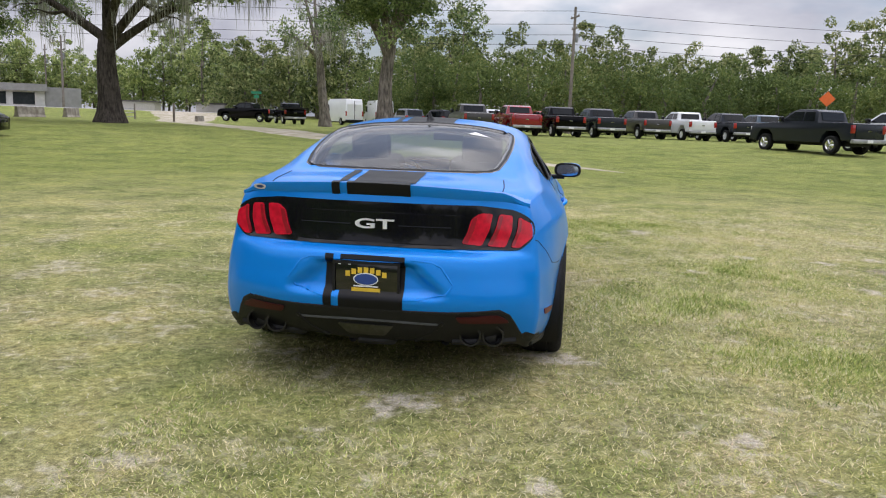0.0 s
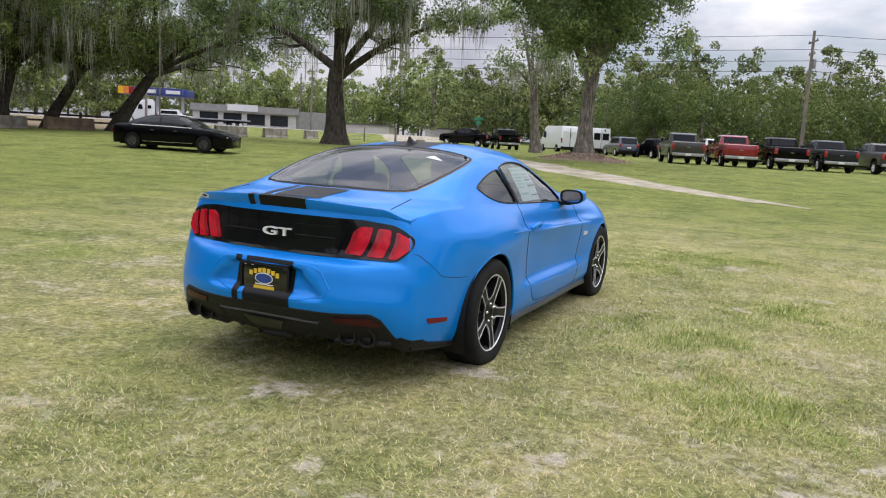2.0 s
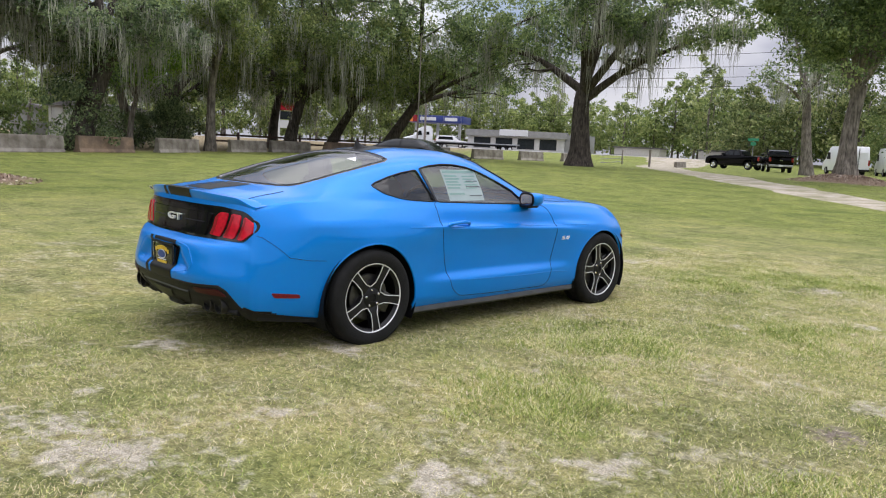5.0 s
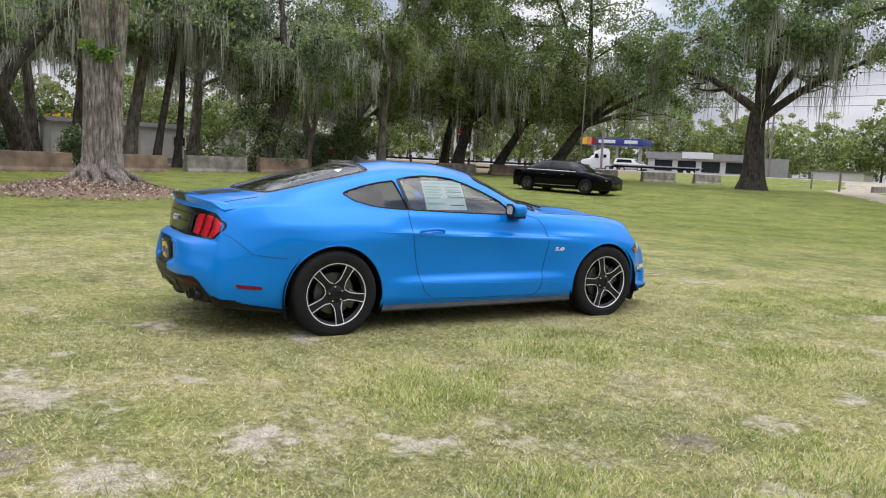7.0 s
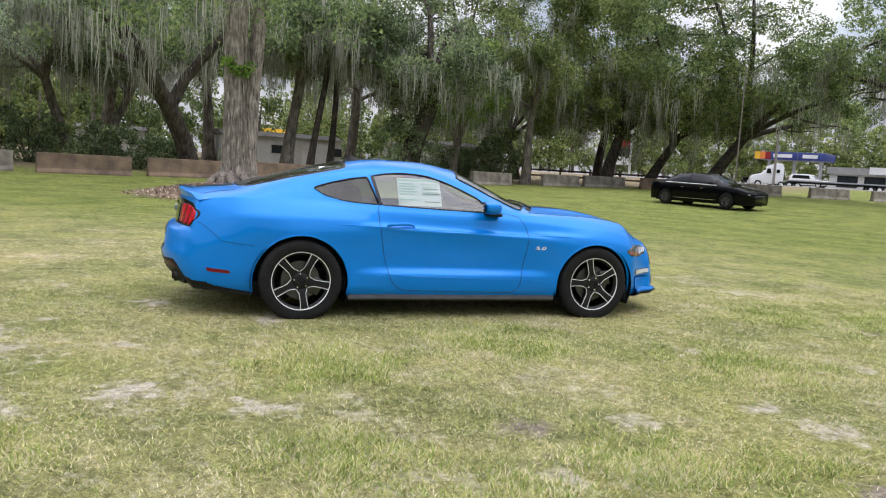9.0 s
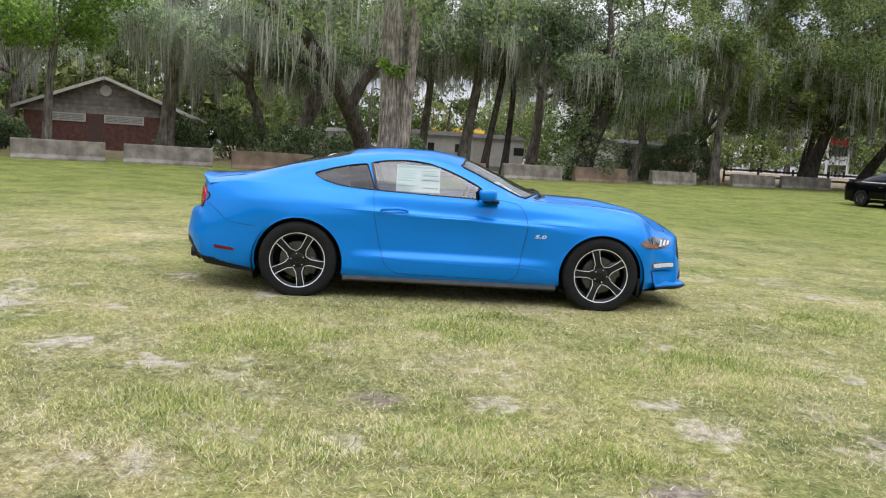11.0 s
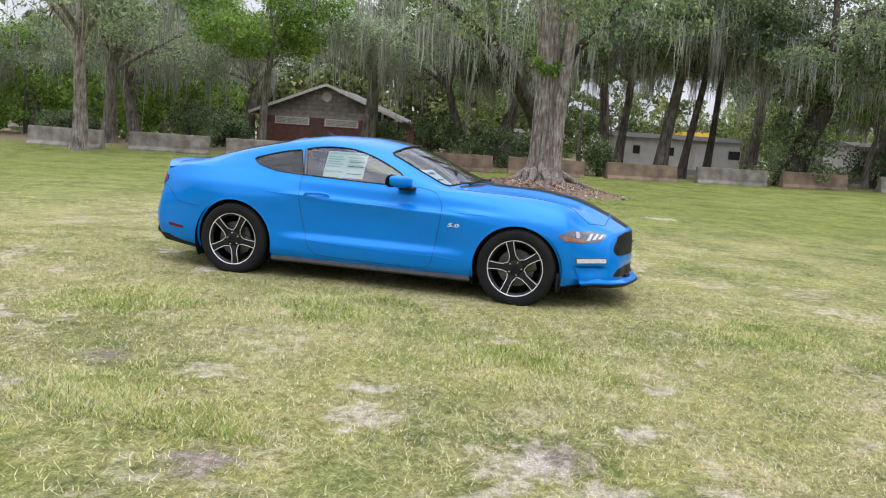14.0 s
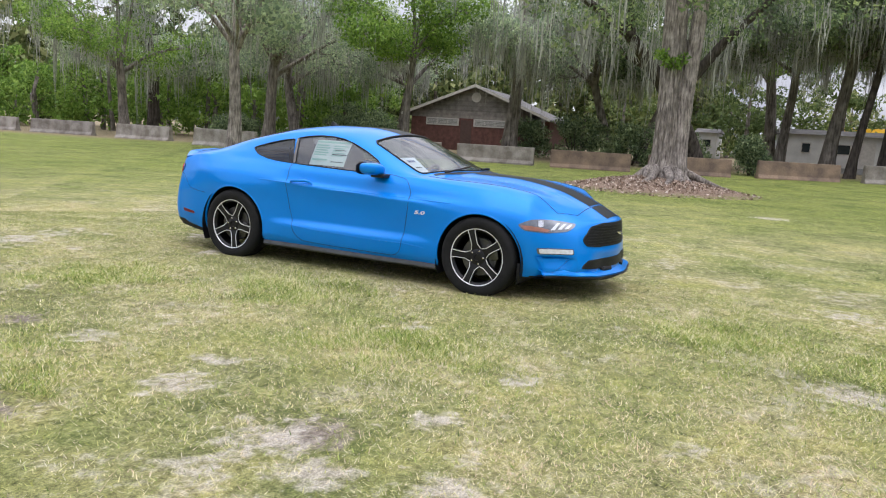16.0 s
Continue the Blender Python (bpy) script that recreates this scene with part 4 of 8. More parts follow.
for side, sg in (("right", -1), ("left", 1)):
    door = part("door", doors[side], M_PAINT, coupe, angle=50)
    bead(side, DOOR, .0022, "door_gap", door, M_SEAM, offset=.0005, step=.02, label="dark gap round the door")
    part("door_window", panes[side, "front"], M_GLASS, coupe, "tinted side glass").visible_shadow = False
    part("quarter_window", panes[side, "quarter"], M_GLASS_DARK, coupe, "dark tinted quarter glass").visible_shadow = False
    bead(side, WIN_FRONT, .0055, "window_trim", coupe, M_PLASTIC, step=.02, label="black rubber window trim")
    bead(side, WIN_QUARTER, .0055, "window_trim", coupe, M_PLASTIC, step=.02, label="black rubber window trim")
    bead(side, [(.61, 1.215), (.67, .985)], .015, "pillar", coupe, M_GLOSSBLACK, closed=False, label="gloss black door pillar")
    # handle
    hb = bmesh.new()
    hp = [on_skin(side, x, .806 - .008 * (x - .8), o) for x, o in ((.715, .004), (.735, .028), (.80, .036), (.88, .034), (.935, .026), (.955, .004))]
    tube(hb, hp, [.012, .014, .014, .014, .013, .010], 8)
    part("door_handle", hb, M_PAINT, door)
    patch(side, rounded([(.735, .785), (.93, .78), (.93, .825), (.735, .83)], 3, .02), .0025, .02, .003, M_PAINT, "handle_cup", door)
    # arch lips and wheel wells
    for cx, r in ((0, .40), (2.72, .39)):
        bead(side, arch(cx, r)[:37], .009, "arch_lip", coupe, M_PAINT, closed=False, offset=-.006, sides=8)
        wb = bmesh.new()
        rings = []
        for y in (.915, .6):
            rings.append([wb.verts.new((p[0], sg * y, p[1])) for p in arch(cx, r + .012)[:37]])
        for a, b, c, d in zip(rings[0], rings[0][1:], rings[1][1:], rings[1]):
            wb.faces.new((a, b, c, d))
        wb.faces.new(rings[1])
        part("wheel_well", wb, M_PLASTIC, coupe, "black plastic wheel well")
    # sill
    sb = bmesh.new()
    srow = []
    for k in range(25):
        x = .40 + 1.92 * k / 24
        q = on_skin(side, x, .215)
        yy = q.y if q else sg * .89
        srow.append([sb.verts.new((x, yy + sg * a, z)) for a, z in ((-.03, .235), (.012, .215), (.016, .185), (-.01, .165), (-.12, .16))])
    for a, b in zip(srow, srow[1:]):
        for k in range(4):
            sb.faces.new((a[k], a[k + 1], b[k + 1], b[k]))
    bmesh.ops.recalc_face_normals(sb, faces=sb.faces)
    part("side_sill", sb, M_GREYPLASTIC, coupe, "grey plastic sill under the door")
    # marker lamp, badge, mirror
    patch(side, rounded([(-.76, .425), (-.57, .405), (-.565, .38), (-.74, .392)], 3, .012), .005, .02, .008, M_DARKRED, "side_marker", coupe, "dark red reflector")
    mo = bmesh.new()
    bmesh.ops.create_uvsphere(mo, u_segments=20, v_segments=12, radius=1)
    for v in mo.verts:
        x, y, z = v.co
        p = lambda a, e: math.copysign(abs(a) ** e, a)
        v.co = Vector((1.65 + .082 * p(x, .7) - .03 * y, sg * (.94 + .102 * p(y, .75)), 1.0 + .054 * p(z, .65) + .008 * y))
    mirror = part("wing_mirror", mo, M_PAINT, coupe)
    part("mirror_foot", box(bmesh.new(), 1.62, 1.76, *sorted((sg * .80, sg * .92)), .925, .955, .01), M_PLASTIC, mirror, "black mirror foot")
    mf = bmesh.new()
    bmesh.ops.create_circle(mf, cap_ends=True, segments=24, radius=1)
    for v in mf.verts:
        x, y = v.co.xy
        v.co = Vector((1.564 - .028 * x, sg * (.94 + .084 * math.copysign(abs(x) ** .7, x)), 1.0 + .042 * math.copysign(abs(y) ** .7, y)))
    part("mirror_glass", mf, M_CHROME, mirror, "mirror glass in black surround")
    mb = bmesh.new()
    bmesh.ops.create_circle(mb, cap_ends=True, segments=24, radius=1)
    for v in mb.verts:
        x, y = v.co.xy
        v.co = Vector((1.569 - .028 * x, sg * (.94 + .103 * math.copysign(abs(x) ** .7, x)), 1.0 + .056 * math.copysign(abs(y) ** .7, y)))
    part("mirror_surround", mb, M_PLASTIC, mirror, "black mirror housing back")
    q = on_skin(side, 2.145, .655, .004)
    rot = pose(0, 0, 0, 90, 0, 0) if sg < 0 else pose(0, 0, 0, 90, 0, 180)
    lettering("5.0", .050, M_BADGE, coupe, "fender_badge", Matrix.Translation(q) @ rot @ Matrix.Diagonal((1.7, .85, 1, 1)), .004, "silver lettering on the wing", .2)
part("rear_window", panes["rear"], M_GLASS_REAR, coupe, "tinted rear glass").visible_shadow = False
part("windscreen", panes["screen"], M_GLASS, coupe, "clear curved windscreen").visible_shadow = False
bead("top", WIN_REAR, .032, "rear_window_border", coupe, M_GLOSSBLACK, offset=-.027, step=.03, sides=12, label="black glass border")
bead("top", WIN_REAR, .009, "rear_window_seal", coupe, M_PLASTIC, step=.03, label="black seal")
bead("top", WIN_SCREEN, .010, "windscreen_seal", coupe, M_PLASTIC, step=.03, label="black seal")

# stripes over bonnet, roof, boot lid and bumper
for nm, x0, x1 in (("bonnet_stripe", 2.30, 3.43), ("nose_stripe", 3.45, 3.60), ("roof_stripe", .46, 1.47), ("boot_stripe", -.845, -.53)):
    for a, b in ((-.17, .145), (.18, .222)):
        patch("top", [(x0, a), (x1, a), (x1, b), (x0, b)], .0025, .05, 0, M_STRIPE, nm, coupe, "black vinyl stripe")
for z0, z1 in ((.44, .70),):
    for a, b in ((-.17, .145), (.18, .222)):
        patch("rear", [(a, z0), (b, z0), (b, z1), (a, z1)], .004, .012, 0, M_STRIPE, "bumper_stripe", coupe, "black vinyl stripe")

# boot lid and bonnet gaps
bead("top", [(-.80, .60), (-.70, .60), (-.53, .585)], .003, "boot_gap", coupe, M_SEAM, closed=False, step=.03)
bead("top", [(-.80, -.60), (-.70, -.60), (-.53, -.585)], .003, "boot_gap", coupe, M_SEAM, closed=False, step=.03)
for sg in (-1, 1):
    bead("top", [(2.10, sg * .70), (2.3, sg * .725), (2.7, sg * .70), (3.05, sg * .655), (3.3, sg * .60), (3.42, sg * .45), (3.44, sg * .2), (3.445, 0)], .003, "bonnet_gap", coupe, M_SEAM, closed=False, step=.03)
    bead("top", [(2.35, sg * .42), (2.7, sg * .40), (3.05, sg * .36), (3.3, sg * .30)], .007, "bonnet_crease", coupe, M_PAINT, closed=False, offset=-.005, step=.03, sides=10)

# spoiler: a raised lip across the boot
sp = bmesh.new()
rows = []
for k in range(49):
    y = -.74 + 1.48 * k / 48
    f = abs(y) / .74
    x = -.965 + .155 * (abs(y) / .72) ** 3
    h = .040 * (1 - ease(.82, 1.0, f)) + .004
    z = 1.0 - .040 * f ** 2
    drop = .055 * (1 - .4 * ease(.8, 1, f))
    rows.append([sp.verts.new(p) for p in ((x + .16, y, z + .018), (x + .09, y, z + .016 + h * .35), (x + .01, y, z + h), (x - .022, y, z + h - .004), (x - .022, y, z + h - .020), (x + .0, y, z - .022), (x + .025, y, z - drop), (x + .09, y, z - drop - .004))])
for a, b in zip(rows, rows[1:]):
    for k in range(7):
        sp.faces.new((a[k], b[k], b[k + 1], a[k + 1]))
bmesh.ops.recalc_face_normals(sp, faces=sp.faces)
spoiler = part("boot_spoiler", sp, M_PAINT, coupe, angle=32)
for a, b in ((-.17, .145), (.18, .222)):
    ss = bmesh.new()
    grid = []
    for y in (a, (a + b) / 2, b):
        f = abs(y) / .74
        x, z, h = -.965 + .155 * (abs(y) / .72) ** 3, 1.0 - .040 * f ** 2, .044
        grid.append([ss.verts.new(p) for p in ((x + .115, y, z + .031), (x + .09, y, z + .019 + h * .35), (x + .01, y, z + h + .003), (x - .025, y, z + h - .002), (x - .025, y, z + h - .022), (x - .004, y, z - .022), (x + .020, y, z - .05))])
    for p, q in zip(grid, grid[1:]):
        for k in range(6):
            ss.faces.new((p[k], q[k], q[k + 1], p[k + 1]))
    part("spoiler_stripe", ss, M_STRIPE, spoiler, "black vinyl stripe", angle=60)

# rear panel, lamps, plate
PANEL = [(.50, .95), (.67, .930), (.735, .898), (.764, .862), (.770, .80), (.705, .735), (.52, .738), (.40, .735)]
PANEL = rounded(PANEL + [(-y, z) for y, z in PANEL[::-1]], 3, .03)
panel = patch("rear", PANEL, .004, .03, .01, M_PANEL, "rear_panel", coupe, "gloss black panel between the tail lamps")
patch("rear", rounded([(-.385, .755), (.385, .755), (.435, .90), (-.435, .90)], 3, .015), .016, .04, .014, M_PANEL, "panel_plate", panel)
for sg in (-1, 1):
    patch("rear", [(sg * .12, .838), (sg * .37, .838), (sg * .37, .842), (sg * .12, .842)], .018, .04, .002, M_SEAM, "panel_groove", panel)
    for k in range(3):
        lens = (((.418, .765), (.520, .756), (.555, .835), (.568, .912), (.505, .914), (.462, .885), (.445, .82)),
                ((.540, .756), (.632, .750), (.660, .83), (.660, .903), (.592, .910), (.578, .835)),
                ((.652, .750), (.698, .747), (.760, .80), (.752, .862), (.685, .898), (.682, .83)))[k]
        my, mz = sum(y for y, z in lens) / len(lens), sum(z for y, z in lens) / len(lens)
        lens = rounded([(sg * (my + .95 * (y - my)), mz + 1.0 * (z - mz)) for y, z in lens], 3, .014)
        lamp = patch("rear", lens, .012, .02, .012, M_TAILRED, "tail_lamp", coupe, "red tail lamp bar")
        # band along the inner facet, its shade put into a darker red
        band = (((.426, .770), (.452, .768), (.478, .83), (.492, .895), (.471, .888), (.452, .82)),
                ((.546, .762), (.568, .762), (.599, .835), (.612, .900), (.598, .902), (.583, .835)),
                ((.657, .757), (.673, .757), (.699, .83), (.703, .885), (.689, .888), (.686, .83)))[k]
        patch("rear", [(sg * y, z) for y, z in band], .0145, .02, .003, M_TAILDEEP, "lamp_facet", lamp, "inner facet, its shade painted darker red")
GTQ = on_skin("rear", 0, .842, .024)
lettering("GT", .098, M_BADGE, coupe, "rear_badge", Matrix.Translation(GTQ) @ pose(0, 0, 0, 90, 0, -90) @ Matrix.Diagonal((1.5, .66, 1, 1)), .006, "chrome letters on the black panel")
# plate recess outline and plate
for sg in (-1, 1):
    bead("rear", [(sg * .20, .690), (sg * .30, .682), (sg * .345, .662), (sg * .405, .578), (sg * .372, .535), (sg * .24, .503), (sg * .16, .498)], .006, "recess_crease", coupe, M_PAINT, closed=False, offset=-.003, sides=8)
pq = on_skin("rear", .02, .575, .012)
plate = part("number_plate", boxed(pq.x - .012, pq.x + .03, -.145, .175, .512, .668, .006), M_GLOSSBLACK, coupe, "black dealer plate in a frame")
px = pq.x - .014
part("plate_border", box(box(box(boxed(px - .004, px, -.15, .18, .508, .52), px - .004, px, -.15, .18, .66, .672), px - .004, px, -.15, -.138, .52, .66), px - .004, px, .168, .18, .52, .66), M_PLASTIC, plate)
ov = bmesh.new()
bmesh.ops.create_circle(ov, cap_ends=True, segments=28, radius=1)
ov2 = ov.copy()
for bmx, a, b, d in ((ov, .062, .031, .004), (ov2, .056, .026, .006)):
    for v in bmx.verts:
        v.co = Vector((px - d, .015 + a * v.co.x, .588 + b * v.co.y))
part("plate_oval_rim", ov, M_WHITE, plate)
part("plate_oval", ov2, M_OVAL, plate, "dark blue oval emblem")
for k in range(7):
    y = .015 + (k - 3) * .030
    z = .632 - .0022 * (k - 3) ** 2
    part("plate_bar", boxed(px - .004, px - .001, y - .011, y + .011, z - .013, z + .013), M_YELLOW, plate, "yellow printed bar")
part("plate_bar", boxed(px - .004, px - .001, -.055, .085, .526, .545), M_YELLOW, plate, "yellow printed bar")
part("plate_bar", boxed(px - .004, px - .001, -.045, .075, .550, .556), M_WHITE, plate, "white printed bar")
for y in (.145, -.11):
    part("plate_bar", boxed(px - .006, px - .003, y - .018, y + .018, .511, .517), M_WHITE, plate)
for y in (.09, .14):
    part("plate_bar", boxed(px - .004, px - .001, y, y + .012, .655, .658), M_WHITE, plate)

# lower valance, reflectors, exhaust tips, reversing lamp
VAL = [(.625, .457), (.44, .447), (.36, .445), (-.36, .445), (-.44, .447), (-.625, .457), (-.672, .43), (-.698, .385), (-.722, .335), (-.75, .292), (-.70, .286), (-.60, .288), (-.4, .284), (-.2, .268), (.2, .268), (.4, .284), (.60, .288), (.70, .286), (.75, .292), (.722, .335), (.698, .385), (.672, .43)]
valance = patch("rear", VAL, .006, .03, .015, M_PLASTIC, "rear_valance", coupe, "black plastic lower bumper")
for side, sg in (("right", -1), ("left", 1)):
    patch(side, [(-.90, .336), (-.84, .305), (-.78, .290), (-.70, .278), (-.55, .252), (-.40, .226), (-.40, .212), (-.55, .232), (-.68, .238), (-.80, .262), (-.92, .295)], .005, .03, .01, M_PLASTIC, "valance_side", coupe, "grey lower bumper edge")
    bead(side, [(-.82, .256), (-.72, .243), (-.62, .230), (-.50, .216), (-.41, .206)], .014, "valance_lip", coupe, M_PLASTIC, closed=False)
    patch("rear", rounded([(sg * .42, .432), (sg * .615, .440), (sg * .655, .418), (sg * .67, .398), (sg * .44, .402)], 2, .01), .012, .03, .008, M_DULLRED, "rear_reflector", coupe, "dark red bumper reflector")
    bead("rear", [(sg * .75, .292), (sg * .722, .337), (sg * .698, .387), (sg * .672, .432), (sg * .625, .459), (sg * .44, .449), (sg * .37, .447), (0, .447)], .006, "valance_edge", valance, M_PLASTIC, closed=False)
    bead("rear", [(sg * .36, .40), (sg * .30, .33), (sg * .22, .28)], .014, "diffuser_rib", valance, M_PLASTIC, closed=False)
    bead("rear", [(sg * .36, .385), (sg * .1, .392), (0, .392)], .010, "diffuser_edge", valance, M_GREYPLASTIC, closed=False)
    for y in (.49, .60):
        ex = bmesh.new()
        lathe(ex, [(.040, -.85), (.050, -.96), (.053, -1.0), (.053, -1.008), (.045, -1.008), (.043, -.97), (.038, -.90), (.0005, -.895)], "x", ((-.012 if y < .55 else .008), sg * y, .325), 28)
        part("exhaust_tip", ex, M_TIP, coupe, "round dark steel exhaust tip")
lipz = ((-.70, .292), (-.6, .291), (-.4, .283), (-.2, .270), (0, .263), (.2, .270), (.4, .283), (.6, .291), (.70, .292))
bead("rear", lipz, .024, "diffuser_lip", valance, M_PLASTIC, closed=False, sides=8)
patch("rear", rounded([(.155, .372), (-.125, .372), (-.075, .312), (.105, .312)], 3, .012), .014, .03, .012, M_STEEL, "reversing_lamp", coupe, "grey reversing lamp lens")
under = box(box(bmesh.new(), -.52, 3.08, -.72, .72, .20, .30, .03), -.98, -.5, -.62, .62, .28, .34, .02)
part("underbody", under, M_PLASTIC, coupe)
part("rear_axle", tube(bmesh.new(), [(0, -.7, .30), (0, .7, .30)], .05, 10), M_PLASTIC, coupe)

# front: grille, lamps, lower intake, splitter
GR = [(.30, .668), (.45, .640), (.565, .540), (.540, .484), (.40, .470)]
grille = patch("front", rounded(GR + [(-y, z) for y, z in GR[::-1]], 3, .03), .005, .03, .012, M_PLASTIC, "grille", coupe, "black honeycomb grille")
for k in range(8):
    z = .484 + .023 * k
    w = .53 if z < .56 else .53 - 1.25 * (z - .56)
    bead("front", [(-w, z), (w, z)], .003, "grille_bar", grille, M_RIMBLACK, closed=False, offset=.008)
em = bmesh.new()
tube(em, [on_skin("front", y, z, .022) for y, z in ((-.07, .585), (-.03, .575), (.0, .568), (.03, .572), (.055, .56), (.075, .545))], [.004, .012, .014, .011, .009, .004], 8)
part("grille_emblem", em, M_CHROME, grille, "chrome emblem in the grille")
patch("front", rounded([(-.53, .368), (.53, .368), (.575, .335), (.60, .300), (.4, .290), (-.4, .290), (-.60, .300), (-.575, .335)], 3, .02), .006, .03, .012, M_PLASTIC, "lower_intake", coupe, "black lower air intake")
spl, flip = bmesh.new(), bmesh.new()
rows, tops = [], []
for k in range(41):
    y = -.80 + 1.6 * k / 40
    f = abs(y) / .80
    q, q2 = (on_skin("front", max(-.76, min(.76, y)), z) for z in (.225, .285))
    x, x2 = (q.x if q else 3.2), (q2.x if q2 else 3.2)
    out = .026 + .034 * (1 - ease(.62, .80, f))
    tip = max(x, x2) + out
    up = .010 * ease(.45, .72, f) * (1 - ease(.78, .95, f))
    tops.append([flip.verts.new((a, y, z)) for a, z in ((x2 - .02, .280), (x2 + .006, .268), (tip - .012, .246 + up), (tip, .238 + up), (tip - .004, .226 + up))])
    rows.append([spl.verts.new((a, y, z)) for a, z in ((tip - .06, .230 + up), (tip + .008, .226 + up), (tip + .010, .216 + up), (tip - .03, .202), (x - .3, .19))])
for mesh_, ring_, m in ((spl, rows, 4), (flip, tops, 4)):
    for a, b in zip(ring_, ring_[1:]):
        for k in range(m):
            mesh_.faces.new((a[k], b[k], b[k + 1], a[k + 1]))
    bmesh.ops.recalc_face_normals(mesh_, faces=mesh_.faces)
part("front_lip", flip, M_PAINT, coupe, "blue bumper lip over the splitter", angle=30)
part("front_splitter", spl, M_PLASTIC, coupe, "black front splitter")
for side, sg in (("right", -1), ("left", 1)):
    HL = [(3.055, .643), (3.15, .690), (3.22, .692), (3.34, .680), (3.45, .663), (3.44, .63), (3.40, .598), (3.264, .583), (3.11, .600)]
    hl = patch(side, rounded(HL, 3, .02), .004, .02, .008, M_LAMPBASE, "headlamp", coupe, "angular headlamp with grey housing")
    patch(side, rounded([(3.08, .640), (3.15, .640), (3.25, .618), (3.29, .606), (3.264, .593), (3.12, .608)], 2, .01), .009, .02, .006, M_AMBER, "turn_lens", hl, "amber turn lens")
    patch(side, rounded([(3.19, .682), (3.225, .682), (3.235, .632), (3.205, .628)], 2, .008), .009, .02, .006, M_HEADLAMP, "lamp_reflector", hl)
    for k in range(3):
        x, z = 3.285 + .045 * k, .607 + .006 * k
        patch(side, [(x, z), (x + .028, z), (x + .050, .662 - .004 * k), (x + .032, .664 - .004 * k)], .010, .02, .006, M_LAMPWHITE, "day_light_bar", hl, "white light bar")
    patch(side, [(3.205, .388), (3.44, .382), (3.40, .330), (3.335, .262), (3.262, .256)], .010, .02, .012, M_PAINT, "bumper_facet", coupe, "angled blue bumper corner")
    FG = [(3.208, .460), (3.469, .462), (3.478, .413), (3.222, .408)]
    fg = patch(side, rounded(FG, 2, .012), .004, .02, .008, M_LAMPBASE, "fog_lamp", coupe, "slim bumper lamp")
    patch(side, rounded([(3.222, .453), (3.464, .455), (3.470, .419), (3.232, .416)], 2, .008), .009, .02, .006, M_LAMPWHITE, "fog_lens", fg, "white lens")
    bead(side, [(.32, .812), (.6, .803), (1.0, .792), (1.4, .783), (1.8, .774), (2.1, .768), (2.46, .764)], .006, "shoulder_crease", coupe, M_PAINT, closed=False, offset=-.0025, sides=8)
    bead(side, [(.66, .405), (.95, .383), (1.6, .366), (2.0, .368), (2.2, .352)], .005, "lower_crease", coupe, M_PAINT, closed=False, offset=-.002, sides=8)
    bead(side, [(-.835, .784), (-.80, .775), (-.72, .715), (-.64, .645), (-.50, .622), (-.385, .615)], .0018, "bumper_gap", coupe, M_SEAM, closed=False)
    part("mud_flap", boxed(3.07, 3.10, *sorted((sg * .62, sg * .88)), .16, .32, .006), M_PLASTIC, coupe)

# aerial fin, wipers, washer line of the screen
fin = bmesh.new()
fr = []
for x, w, h in ((.66, .008, .004), (.60, .026, .018), (.555, .03, .040), (.525, .022, .062), (.508, .012, .060), (.50, .02, .02), (.47, .02, .003)):
    z = upper_point(x, 1.0).z
    fr.append([fin.verts.new((x, a * w, z + b * h)) for a, b in ((-1, 0), (-.55, .5), (-.2, 1), (.2, 1), (.55, .5), (1, 0))])
for a, b in zip(fr, fr[1:]):
    for k in range(5):
        fin.faces.new((a[k], b[k], b[k + 1], a[k + 1]))
bmesh.ops.recalc_face_normals(fin, faces=fin.faces)
part("aerial_fin", fin, M_PLASTIC, coupe, "black shark-fin aerial", angle=60)
part("roof_lamp", patch("top", [(.43, -.28), (.445, -.28), (.445, .28), (.43, .28)], .006, .05, .004), M_GLOSSBLACK, coupe, "dark high brake lamp strip")
for y0, y1 in ((.10, .60), (-.55, -.02)):
    part("wiper", tube(bmesh.new(), [on_skin("top", 2.235 - .18 * y0 * y0, y0, .02), on_skin("top", 2.215 - .2 * ((y0 + y1) / 2) ** 2, (y0 + y1) / 2, .022), on_skin("top", 2.17 - .22 * y1 * y1, y1, .02)], .009, 6), M_PLASTIC, coupe, "black wiper")
cw = patch("top", [(2.10, .62), (2.19, .42), (2.235, .2), (2.245, 0), (2.235, -.2), (2.19, -.42), (2.10, -.62), (2.14, -.66), (2.26, -.4), (2.30, 0), (2.26, .4), (2.14, .66)], .002, .04, 0)
part("cowl", cw, M_PLASTIC, coupe, "black cowl grille below the screen")

